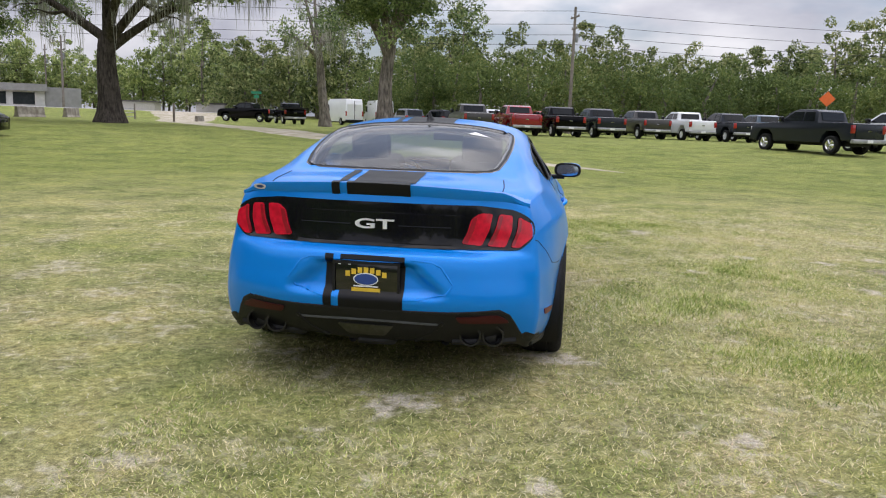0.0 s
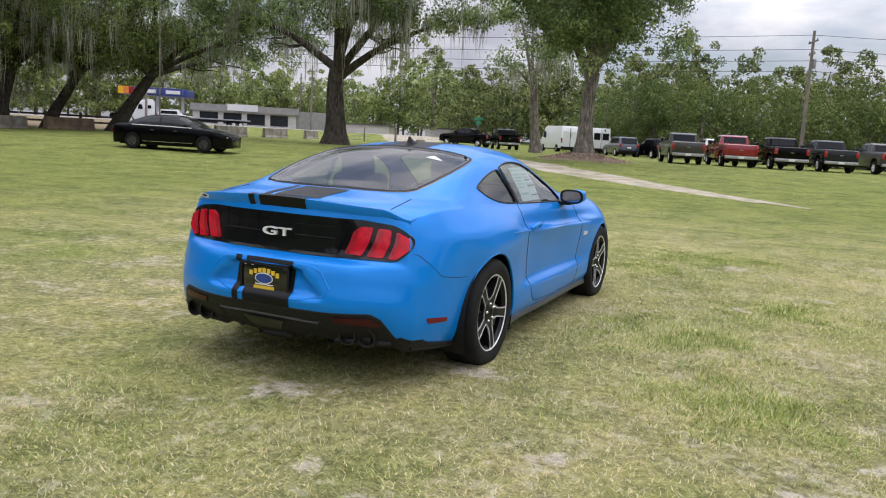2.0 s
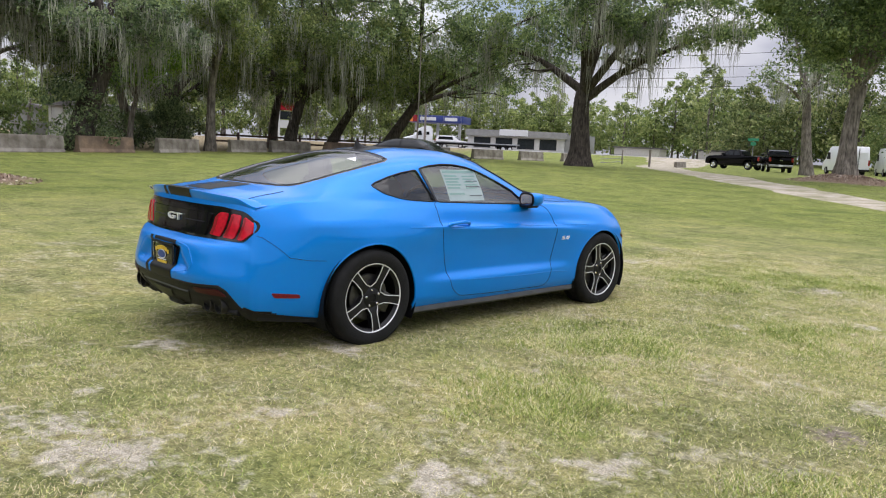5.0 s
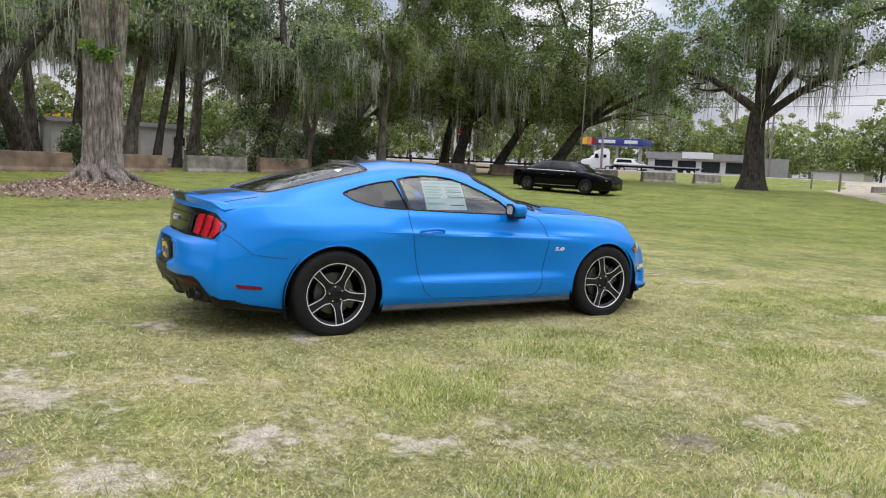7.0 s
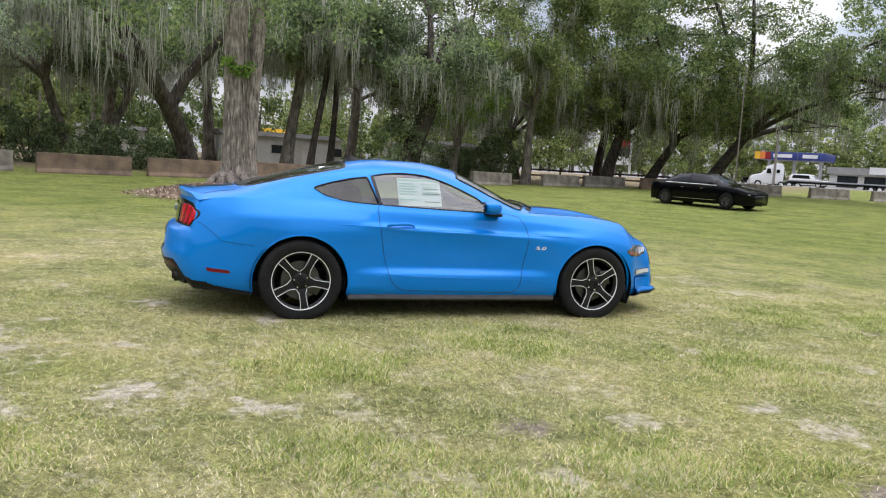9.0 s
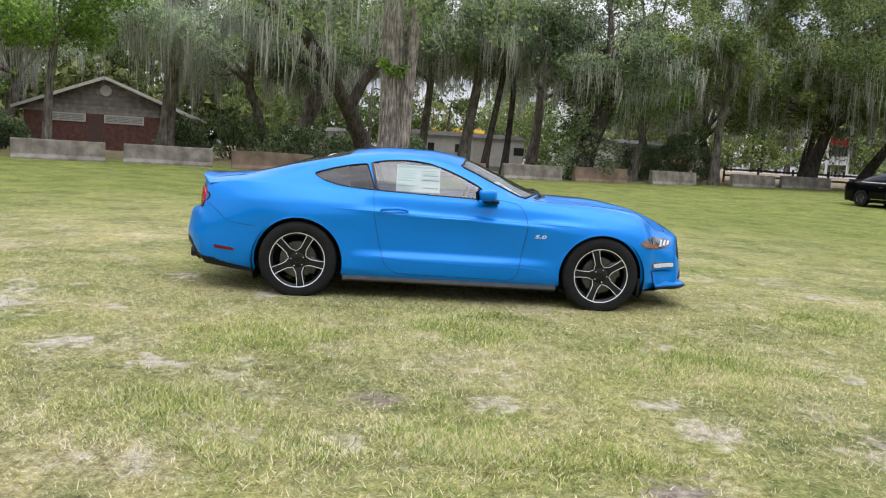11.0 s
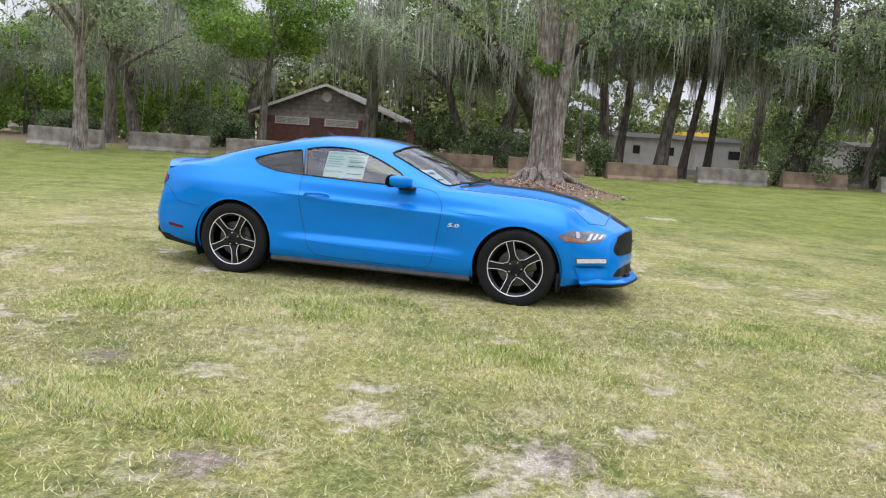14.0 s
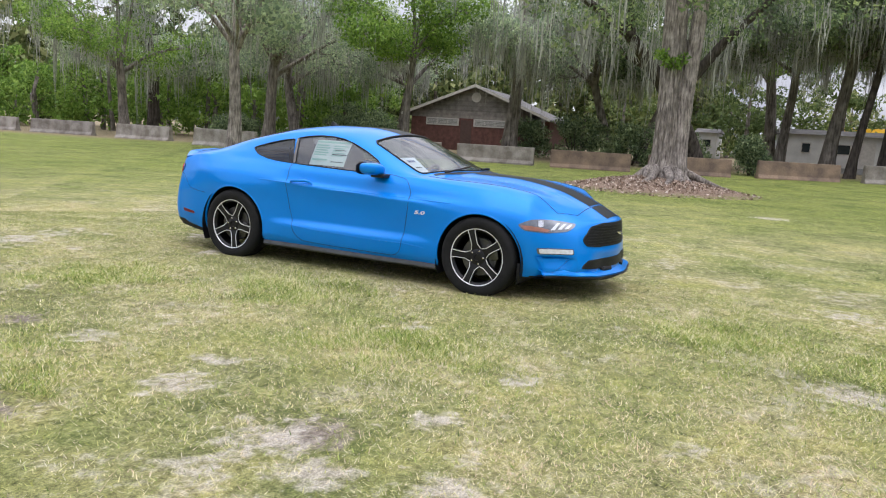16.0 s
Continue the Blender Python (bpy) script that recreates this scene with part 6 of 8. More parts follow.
for k in range(9):
    a = -1.0 + .42 * k
    vine = tube(bmesh.new(), [(math.cos(a) * (.56 - .018 * i) + .04 * math.sin(i * 1.7 + k), math.sin(a) * (.55 - .018 * i) + .05 * math.sin(i * 1.3 + k), .3 + .55 * i) for i in range(10)], .022, 6)
    part("vine_stem", vine, M_BARK, big, "bare vine stem up the trunk")
rng = np.random.default_rng(6)
cs = [(.45, rng.uniform(-.5, .3), rng.uniform(4.2, 4.7)) for _ in range(7)]
part("climbing_fern", tri_mesh(leaf_cloud(rng, cs, [.3] * 7, 60, .14), 3, M_FRESHLEAF, "fern"), M_FRESHLEAF, big, "green fern tuft on the trunk")
cs = [(rng.uniform(-3.5, 3), rng.uniform(-5.5, 5), rng.uniform(6.3, 10.5)) for _ in range(55)]
part("crown", tri_mesh(leaf_cloud(rng, cs, rng.uniform(.7, 1.3, 55), 90, .2), 3, M_OAKLEAF, "crown"), M_OAKLEAF, big)
tagged(part("hanging_moss", tri_mesh(moss_cloud(rng, cs[:70], 12, 1.6, .022), 4, M_MOSS, "moss"), M_MOSS, big, "grey hanging moss"), kind="stuff")

OAK = "mossy oak with dark leaves behind the concrete barriers"
# the field's single oak by the gate, twin stems and wide limbs
gate_oak = plant(make_tree("oak_tree", "large spreading oak with dark forked trunk by the gate", 21, .66, 16, M_BARK_DARK, M_OAKLEAF, fork=5.0, lean=(-.15, .2), limbs=7, reach=8.6, clumps=240, per=150, low=7.7, moss=1.0, moss_len=2.0, rise=1.65, leaf_size=.20, top_fill=.6, clump_r=.9, wide_az=(3.3, .15, 5.3)), -19.8, 46.0)
tall = plant(make_tree("oak_tree", "tall leafy oak with red-brown trunk on a litter mound", 22, .40, 12.0, M_BARK, M_OAKLEAF, fork=4.2, lean=(.12, 0), limbs=9, reach=5.0, clumps=330, per=170, low=3.4, moss=.08, rise=1.6, leaf_size=.17, clump_r=1.05, top_fill=.9), -3.4, 42.0)
plant(make_tree("oak_tree", "slender leaning oak hung with grey moss", 23, .38, 12.5, M_BARK, M_OAKLEAF, fork=6.2, lean=(-.8, .0), limbs=6, reach=4.4, clumps=60, per=80, low=6.8, moss=.9, moss_len=1.8, rise=1.2), -9.7, 62.0)
plant(make_tree("oak_tree", "grey-trunked young oak in front of a barrier", 24, .27, 11, M_BARK_PALE, M_PALELEAF, fork=4.6, lean=(.1, .1), limbs=7, reach=4.2, clumps=110, per=90, low=3.7, moss=.45, moss_len=1.2, rise=1.3), -21.6, -10.9)
# the row behind the barriers
ROW = (
    # x, y, trunk radius, height, fork, lean, reach, low, moss, leaf, bark
    (-37.8, 3.1, .30, 13.5, 4.8, (.3, -1.5), 4.0, 4.0, .75, M_OAKLEAF, M_BARK),
    (-38.3, 4.6, .26, 13.6, 4.6, (.0, 1.5), 4.0, 4.2, .6, M_OAKLEAF, M_BARK),
    (-36.8, 14.1, .34, 13.5, 6.5, (.3, .6), 4.0, 6.2, .9, M_OAKLEAF, M_BARK),
    (-35.3, 15.0, .19, 13.2, 7.5, (.1, 1.1), 3.2, 7.2, .6, M_OAKLEAF, M_BARK_DARK),
    (-36.5, 16.5, .19, 13.6, 6.6, (.1, .5), 3.2, 5.6, .6, M_OAKLEAF, M_BARK_DARK),
    (-45.0, 29.5, .34, 16.3, 5.0, (.0, -1.0), 4.5, 3.6, .7, M_LIMELEAF, M_BARK),
    (-37.7, 30.6, .29, 15.0, 5.6, (.2, .2), 4.6, 3.4, .8, M_LIMELEAF, M_BARK),
    (-48.7, 44.7, .40, 17, 5.0, (.0, .6), 5.0, 3.6, .5, M_OAKLEAF, M_BARK_DARK),
    (-39.2, 38.4, .46, 15.5, 4.2, (.0, .9), 7.0, 2.8, .45, M_LIMELEAF, M_BARK_DARK),
    (-38.9, 42.0, .42, 16, 4.0, (1.0, 1.8), 7.0, 3.5, .7, M_LIMELEAF, M_BARK_DARK),
    (-35.5, 44.4, .52, 17, 4.6, (1.6, 2.6), 11.0, 6.2, .75, M_OAKLEAF, M_BARK_DARK),
    (-53.0, 39.0, .40, 17, 4.0, (.4, -1.2), 5.0, 3.2, .5, M_OAKLEAF, M_BARK_DARK),
    (-50.5, -24.5, .50, 17, 4.6, (.0, .5), 6.0, 3.4, .6, M_OAKLEAF, M_BARK),
    (-44.5, -12.7, .40, 15.6, 4.6, (.0, .3), 5.0, 3.2, .7, M_OAKLEAF, M_BARK),
    (-34.4, -2.0, .38, 12.9, 5.6, (.3, .3), 4.0, 4.6, 1.0, M_OAKLEAF, M_BARK),
    (-39.4, 12.0, .26, 14.0, 6.2, (.0, .4), 3.6, 6.8, .7, M_OAKLEAF, M_BARK),
    (-31.2, -15.3, .34, 13.2, 4.4, (.3, .6), 5.0, 3.4, .7, M_OAKLEAF, M_BARK),
    (-37.2, -17.0, .36, 14.5, 4.4, (.2, -.6), 5.5, 3.2, .8, M_OAKLEAF, M_BARK),
    (-40.5, -31.0, .46, 16.7, 4.8, (.4, .2), 6.0, 3.8, .8, M_OAKLEAF, M_BARK_DARK),
    (-33.0, -27.0, .32, 14.9, 4.6, (.2, -.4), 4.6, 3.8, .6, M_FRESHLEAF, M_BARK),
    (-47.0, 5.0, .40, 15.5, 6.0, (.0, .5), 4.5, 6.0, .4, M_OAKLEAF, M_BARK),
    (-50.0, 12.0, .40, 16.2, 6.4, (.0, -.5), 4.5, 6.4, .4, M_FRESHLEAF, M_BARK),
    (-49.0, 22.0, .40, 16.5, 6.4, (.0, .5), 4.5, 6.4, .5, M_OAKLEAF, M_BARK),
)
for k, (x, y, r, h, fork, lean, reach, low, moss, leaf, bark) in enumerate(ROW):
    h = min(h, 13.5) if y < 26 else h
    # oak leaf swapped by place: hazed pale copy, then shaded dark copy
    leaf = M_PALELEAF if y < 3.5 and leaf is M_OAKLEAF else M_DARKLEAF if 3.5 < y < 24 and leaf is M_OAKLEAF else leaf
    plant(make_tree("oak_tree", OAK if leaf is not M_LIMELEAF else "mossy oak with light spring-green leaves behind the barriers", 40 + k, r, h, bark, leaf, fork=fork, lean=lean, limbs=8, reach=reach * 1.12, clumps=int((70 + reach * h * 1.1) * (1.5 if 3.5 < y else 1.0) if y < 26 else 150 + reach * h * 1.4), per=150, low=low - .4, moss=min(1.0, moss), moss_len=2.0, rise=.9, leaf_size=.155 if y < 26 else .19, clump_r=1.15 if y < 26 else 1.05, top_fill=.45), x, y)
# the dark oak that leans across behind the big tree, moss all along it
leaner = thing("oak_tree", "dark leaning oak with a long mossy limb behind the barriers", "tree", pose(-30.3, 8.1, lie(-30.3, 8.1)))
bm = bmesh.new()
fluted(bm, [(0, 0, -.1), (.2, -.15, .5), (.6, -.5, 1.5), (1.2, -1.2, 2.9), (2.0, -2.2, 4.4), (2.9, -3.2, 5.7), (3.9, -5.0, 7.0), (4.8, -7.2, 7.9), (5.6, -9.6, 8.6)], [.62, .46, .42, .39, .36, .32, .27, .19, .06], 16, 5, .07, 2.0)
tube(bm, [(1.2, -1.2, 2.9), (1.0, -.6, 4.2), (1.1, .6, 5.8), (1.6, 2.2, 7.4), (1.8, 3.6, 9.2)], [.28, .24, .2, .14, .05], 10)
tube(bm, [(2.9, -3.2, 5.7), (2.6, -3.4, 7.2), (2.9, -2.8, 9.4)], [.22, .16, .05], 9)
tube(bm, [(2.0, -2.2, 4.4), (.9, -3.4, 5.0), (.2, -5.0, 6.4)], [.18, .13, .04], 8)
part("trunk", bm, M_BARK_DARK, leaner, angle=80)
rng = np.random.default_rng(61)
line = [(2.0, -2.2, 4.4), (2.9, -3.2, 5.7), (3.9, -5.0, 7.0), (4.8, -7.2, 7.9), (1.1, .6, 5.8), (1.6, 2.2, 7.4), (2.8, -3.0, 8.4)]
cs = [np.array(line[rng.integers(len(line))]) + rng.normal(0, [1.3, 1.6, .7]) + np.array([0, 0, 1.3]) for _ in range(110)]
part("crown", tri_mesh(leaf_cloud(rng, cs, rng.uniform(.5, 1.2, 110), 120, .15), 3, M_OAKLEAF, "crown"), M_OAKLEAF, leaner)
cs = [np.array(line[rng.integers(len(line))]) + rng.normal(0, [.7, 1.0, .3]) for _ in range(46)]
tagged(part("hanging_moss", tri_mesh(moss_cloud(rng, cs, 22, 2.4, .022), 4, M_MOSS, "moss"), M_MOSS, leaner, "grey hanging moss"), kind="stuff")
# bright young foliage hanging before the house, and by the ivy trunk
plant(make_tree("maple_tree", "young tree with bright fresh green leaves near the house", 71, .20, 10.5, M_BARK, M_FRESHLEAF, fork=5.2, lean=(.4, .4), limbs=8, reach=3.4, clumps=150, per=120, low=4.9, moss=.1, leaf_size=.17, rise=1.2), -29.8, -6.3)
plant(make_tree("maple_tree", "small fresh green tree behind the barriers", 72, .18, 9.5, M_BARK, M_FRESHLEAF, fork=3.6, lean=(.2, .3), limbs=7, reach=3.1, clumps=105, per=95, low=2.7, moss=.3, leaf_size=.18, rise=1.2), -38.5, 25.6)
# trunk overgrown with ivy, veiled by moss
ivy = make_tree("ivy_clad_oak", "thick oak trunk smothered in dark ivy and moss", 73, .62, 12, M_BARK_DARK, M_DARKLEAF, fork=5.0, lean=(.2, 1.4), limbs=7, reach=4.4, clumps=110, per=90, low=3.0, moss=.8, moss_len=1.7, rise=.8)
rng = np.random.default_rng(74)
cs = [(rng.normal(0, .75), rng.normal(.2, 1.0), rng.uniform(.3, 5)) for _ in range(46)]
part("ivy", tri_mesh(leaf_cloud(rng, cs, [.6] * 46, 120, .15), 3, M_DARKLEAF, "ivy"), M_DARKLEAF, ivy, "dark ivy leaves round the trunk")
plant(ivy, -34.0, 20.2)


def shrub(label, seed, x, y, wx, wy, hz, leaf, count=40, per=130, size=.13):
    rng = np.random.default_rng(seed)
    s = thing("shrub", label, "shrub", pose(x, y, lie(x, y)))
    cs, rs = [], []
    for _ in range(count):
        a, b, z = rng.uniform(0, math.tau), rng.random() ** .5, rng.random()
        w = math.sqrt(max(.05, 1 - z * z * .8))
        cs.append((math.cos(a) * b * wx * w, math.sin(a) * b * wy * w, .25 + z * (hz - .4)))
        rs.append(rng.uniform(.35, .6) * min(1.0, hz / 2 + .3))
    part("foliage", tri_mesh(leaf_cloud(rng, cs, rs, per, size, .9), 3, leaf, "foliage"), leaf, s)
    st = bmesh.new()
    for k in range(5):
        a = math.tau * k / 5
        tube(st, [(0.1 * math.cos(a), .1 * math.sin(a), -.05), (wx * .4 * math.cos(a), wy * .4 * math.sin(a), hz * .7)], [.04, .015], 6)
    part("stems", st, M_BARK_DARK, s)
    return s


DARKSHRUB = "dense dark green evergreen shrub behind the barriers"
for k, (x, y, wx, wy, hz) in enumerate(((-37.0, 1.2, 1.6, 2.2, 2.4), (-37.5, -11.5, 1.8, 1.6, 2.2), (-39.5, -14.5, 1.8, 1.8, 2.8), (-31.6, 10.4, .6, .7, 1.7), (-33.5, -19.0, 1.5, 1.8, 1.6), (-33.0, -9.2, 1.0, 1.4, 1.3), (-41.0, 27.0, 1.5, 2.5, 2.2), (-34.2, 4.6, 1.3, 1.9, 2.1), (-33.4, 7.0, 1.0, 1.6, 1.7), (-36.0, -1.6, 1.3, 1.5, 2.0), (-44.2, 32.6, 1.6, 2.6, 3.4), (-41.0, 29.6, 1.4, 1.8, 3.0))):
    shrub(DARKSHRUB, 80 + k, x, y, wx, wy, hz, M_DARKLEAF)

# woods that close the view: rolling leafy masses, too many trees to count
def woods(name, label, seed, line, depth, spacing, h0, h1, per=90, size=.28, leaf=None, low=.3, light=False, inner=None):
    rng = np.random.default_rng(seed)
    fill = inner or 1.5
    cs, rs, inner, bmw = [], [], [], bmesh.new()
    for (xa, ya), (xb, yb) in zip(line, line[1:]):
        L = math.hypot(xb - xa, yb - ya)
        nx, ny = -(yb - ya) / L, (xb - xa) / L
        for row in range(max(1, int(depth / 5))):
            for k in range(max(1, int(L / spacing))):
                f = (k + rng.uniform(0, 1)) / max(1, int(L / spacing))
                o = row * 4.5 + rng.uniform(0, 3.5)
                x, y = xa + (xb - xa) * f + nx * o, ya + (yb - ya) * f + ny * o
                h = rng.uniform(h0, h1) * (1 + .14 * row) * (1 + .18 * math.sin(x * .11 + seed) * math.cos(y * .07))
                w = rng.uniform(2.6, 4.4)
                z0 = lie(x, y)
                tube(bmw, [(x, y, z0 - .2), (x + rng.normal(0, .3), y, z0 + h * .45), (x + rng.normal(0, .5), y, z0 + h * .8)], [.22, .16, .05], 6)
                for _ in range(int(15 + h * .9)):
                    # points on the crown's outside, most of them high or to the front
                    q = rng.random() ** .75
                    a = rng.uniform(0, math.tau)
                    prof = math.sqrt(max(.02, 1 - (max(0, q - .35) / .66) ** 2)) * (.8 + .2 * math.sin(q * 9 + k))
                    b = rng.uniform(.75, 1.05)
                    cs.append((x + math.cos(a) * b * w * prof, y + math.sin(a) * b * w * prof, z0 + low + q * (h - low)))
                    rs.append(rng.uniform(.5, .95))
                for _ in range(34 if not light else 6):
                    inner.append((x + rng.normal(0, w * .5), y + rng.normal(0, w * .5), z0 + rng.uniform(.1, .75) * h))
    v = np.concatenate([leaf_cloud(rng, cs, rs, per, size, .8), leaf_cloud(rng, inner, [1.4] * len(inner), 28, size * fill)])
    ob = new(name, tri_mesh(v, 3, leaf or M_WOODLEAF, name))
    tagged(ob, label, "woods", kind="stuff")
    st = part("woodland_stems", bmw, M_BARK, None, "grey stems inside the woods")
    tagged(st, "thin grey tree stems standing in the woods", "woods", kind="stuff")
    return ob


woods("vine_thicket", "dense vine-covered thicket behind the parked pickups", 101, [(96, 60), (62, 76), (34, 82), (8, 84), (-8, 96)], 10, 2.9, 5.2, 7.6, per=125, size=.20, leaf=M_VINELEAF)
woods("woodland_edge", "tall mixed woods beyond the parking rows", 102, [(64, 92), (25, 100), (-8, 108), (-34, 124)], 10, 3.6, 9.0, 12.0, per=76, size=.32)
woods("roadside_woods", "mixed green woods across the road", 103, [(-34, 140), (-75, 142), (-112, 118), (-140, 80), (-150, 40)], 10, 4.2, 8.5, 14, per=80, size=.34, inner=1.6, leaf=M_HAZEDLEAF)
woods("low_thicket", "loose thicket between the mobile homes", 108, [(-66, 34), (-61, 16), (-60, -2)], 5, 4.2, 4.0, 7.0, per=60, size=.28, leaf=M_VINELEAF, light=True)
woods("back_scrub", "sunlit scrub far behind the mobile homes", 107, [(-120, 40), (-95, 10), (-82, -10)], 5, 4.0, 7.0, 10.0, per=60, size=.36, light=True)
woods("back_woods", "shaded woods behind the houses", 104, [(-94, 8), (-84, -8), (-80, -15), (-72, -45), (-40, -70)], 10, 4.0, 9, 14, per=58, size=.46)
# sparse trees added out of view, only to be reflected
woods("far_woods", "unseen distant tree line added for reflections", 105, [(-40, -75), (20, -95), (90, -70), (120, 0), (112, 50)], 5, 5.5, 8, 13, per=14, size=1.1, inner=2.0)
woods("understory", "sunlit young trees and bushes filling the ground behind the houses", 106, [(-51, -15), (-50, -30), (-46, -46), (-30, -62)], 10, 2.9, 4.5, 7.5, per=80, size=.26, leaf=M_FRESHLEAF, light=True)

# fallen leaves and bark on the mounds
rng = np.random.default_rng(131)
pts = []
for mx, my, mr, mh in MOUNDS:
    for _ in range(9000 if mx < -10 else 4000):
        a, b = rng.uniform(0, math.tau), min(.85, abs(rng.normal(0, .4)))
        x, y = mx + math.cos(a) * b * mr, my + math.sin(a) * b * mr
        pts.append((x, y, lie(x, y) + .02))
M_LITTER = island_ramp("fallen_leaves", [(0.0, (0.13, 0.09, 0.065)), (0.45, (0.32, 0.23, 0.17)), (0.8, (0.50, 0.39, 0.31)), (1.0, (0.72, 0.64, 0.55))], 0.9)
tagged(new("leaf_litter", tri_mesh(leaf_cloud(rng, pts, [.05] * len(pts), 1, .085, .2), 3, M_LITTER, "leaf_litter")), "brown fallen leaves and bark on the mounds", "leaf litter", kind="stuff")

# ---- barriers, driveway, road ----
M_CONCRETE = material("weathered_concrete", (0.34, 0.31, 0.27), 0.9, second=(0.17, 0.145, 0.12), scale=2.2, bump=0.4, bump_scale=60, fine=0.2, objvar=0.15)
M_RUSTCON = material("rust_stained_concrete", (0.27, 0.19, 0.13), 0.9, second=(0.14, 0.10, 0.075), scale=2.0, bump=0.4, bump_scale=60, fine=0.2, objvar=0.12)
M_ROAD = material("pale_asphalt", (0.36, 0.35, 0.34), 0.9, vary=0.2, scale=0.6, bump=0.2, bump_scale=60, fine=0.15)
M_TRACK = material("sandy_gravel", (0.46, 0.40, 0.33), 0.95, second=(0.25, 0.23, 0.14), scale=1.4, bump=0.5, bump_scale=40, fine=0.3)
BARRIERS = ((-28.0, -23.0, -27.4, -18.9), (-23.7, -14.5, -23.3, -10.9), (-24.6, -10.4, -25.2, -7), (-25.8, -6.5, -26.8, -3.2), (-27.4, -2.6, -27.7, 1), (-27.6, 1.8, -28.1, 5.3), (-28.6, 6, -29.1, 9.5),
            (-29.7, 10.6, -30.9, 14), (-31.1, 15, -32.1, 18.5), (-32.3, 19.3, -33.3, 22.7), (-33.9, 24.5, -35.3, 28), (-36.3, 31, -37, 34.4), (-37.2, 35, -37.3, 38.6), (-37.2, 40, -37, 44), (-34, 46.4, -33.4, 49.8),
            (-32.7, 52, -32.2, 55.6), (-32, 58, -31.8, 61.5), (-32.3, 66, -32.9, 69.6), (-27.9, -29.2, -28.4, -25.1), (-27.5, -34.5, -27.9, -30.3))


def barrier_mesh(L):
    bm = bmesh.new()
    prof = [(-.24, 0), (-.24, .08), (-.15, .22), (-.10, .80), (-.085, .82), (.085, .82), (.10, .80), (.15, .22), (.24, .08), (.24, 0)]
    ends = [[bm.verts.new((x, y, z)) for y, z in prof] for x in (0, .02, L * .33, L * .66, L - .02, L)]
    for e in (ends[0], ends[-1]):
        for v in e:
            v.co.y *= .97
            v.co.z *= .985
    for a, b in zip(ends, ends[1:]):
        for k in range(len(prof) - 1):
            bm.faces.new((a[k], b[k], b[k + 1], a[k + 1]))
    bm.faces.new(ends[0])
    bm.faces.new(ends[-1][::-1])
    bmesh.ops.recalc_face_normals(bm, faces=bm.faces)
    return bm


for k, (x0, y0, x1, y1) in enumerate(BARRIERS):
    L = math.hypot(x1 - x0, y1 - y0)
    rust = k in (5, 6, 7, 9, 13)
    b = part("concrete_barrier", barrier_mesh(L), M_RUSTCON if rust else M_CONCRETE, None, smooth=False)
    b.matrix_basis = pose(x0, y0, lie(x0, y0) - .03, 0, 0, math.degrees(math.atan2(y1 - y0, x1 - x0)))
    tagged(b, "brown stained concrete road barrier standing on grass" if rust else "weathered grey concrete road barrier standing on grass", "barrier", "barriers round the field")


def strip(name, label, line, mat, lift_, seed, ragged=.25, kind_="structure", category="road"):
    """A strip on the ground along (x, y, half width)."""
    bm, rows = bmesh.new(), []
    rng = np.random.default_rng(seed)
    for (xa, ya, wa), (xb, yb, wb) in zip(line, line[1:]):
        L = math.hypot(xb - xa, yb - ya)
        nx, ny = -(yb - ya) / L, (xb - xa) / L
        m = max(2, int(L / 1.2)) if L < 60 else 20
        for k in range(m):
            f = k / m
            x, y, w = xa + (xb - xa) * f, ya + (yb - ya) * f, wa + (wb - wa) * f
            rows.append([])
            for s in (-1, -.6, -.2, .2, .6, 1):
                q = w * s + (rng.normal(0, ragged) if abs(s) == 1 else 0)
                px, py = x + nx * q, y + ny * q
                rows[-1].append(bm.verts.new((px, py, lie(px, py) + (lift_ if abs(s) < 1 else -.03))))
    for a, b in zip(rows, rows[1:]):
        for k in range(5):
            bm.faces.new((a[k], a[k + 1], b[k + 1], b[k]))
    bmesh.ops.recalc_face_normals(bm, faces=bm.faces)
    if sum(f.normal.z for f in bm.faces) < 0:
        bmesh.ops.reverse_faces(bm, faces=bm.faces)
    return tagged(part(name, bm, mat), label, category, kind=kind_)


strip("road", "pale grey asphalt road beyond the barriers", [(-190, -85, 8), (-110, 15, 8), (-62, 76, 8), (-30, 116, 8), (60, 230, 8)], M_ROAD, .05, 1, .05)
strip("track", "sandy gravel track across the grass", [(5.2, 23.0, .12), (4.3, 24.4, .55), (3.4, 25.6, .75), (.9, 28.8, 1.3), (-1.6, 32.0, 1.7), (-7.4, 38.4, 1.9), (-8.8, 40.5, 2.0), (-16, 52, 2.0), (-22, 64, 2.6), (-26, 78, 3.6), (-33, 98, 6)], M_TRACK, .012, 2, .4)
strip("forecourt", "pale concrete forecourt across the road", [(-95, 85, 14), (-45, 125, 10)], M_ROAD, .04, 3, .1)

# ---- house and mobile homes ----
M_BRICK = material("dark_red_brick", (0.145, 0.065, 0.052), 0.9, vary=0.4, scale=4, bump=0.3, bump_scale=40, fine=0.25)
M_SIDING = material("weathered_siding", (0.26, 0.235, 0.21), 0.9, vary=0.4, scale=3, bump=0.3, bump_scale=30, fine=0.25, objvar=0.25)
M_ROOF = material("grey_shingles", (0.16, 0.15, 0.14), 0.95, vary=0.3, scale=3, bump=0.4, bump_scale=30, fine=0.25)
M_TRIM = material("off_white_trim", (0.55, 0.52, 0.47), 0.7, vary=0.2, scale=6)
M_WALLWHITE = material("pale_wall", (0.62, 0.615, 0.585), 0.8, vary=0.2, scale=1.5, fine=0.06)
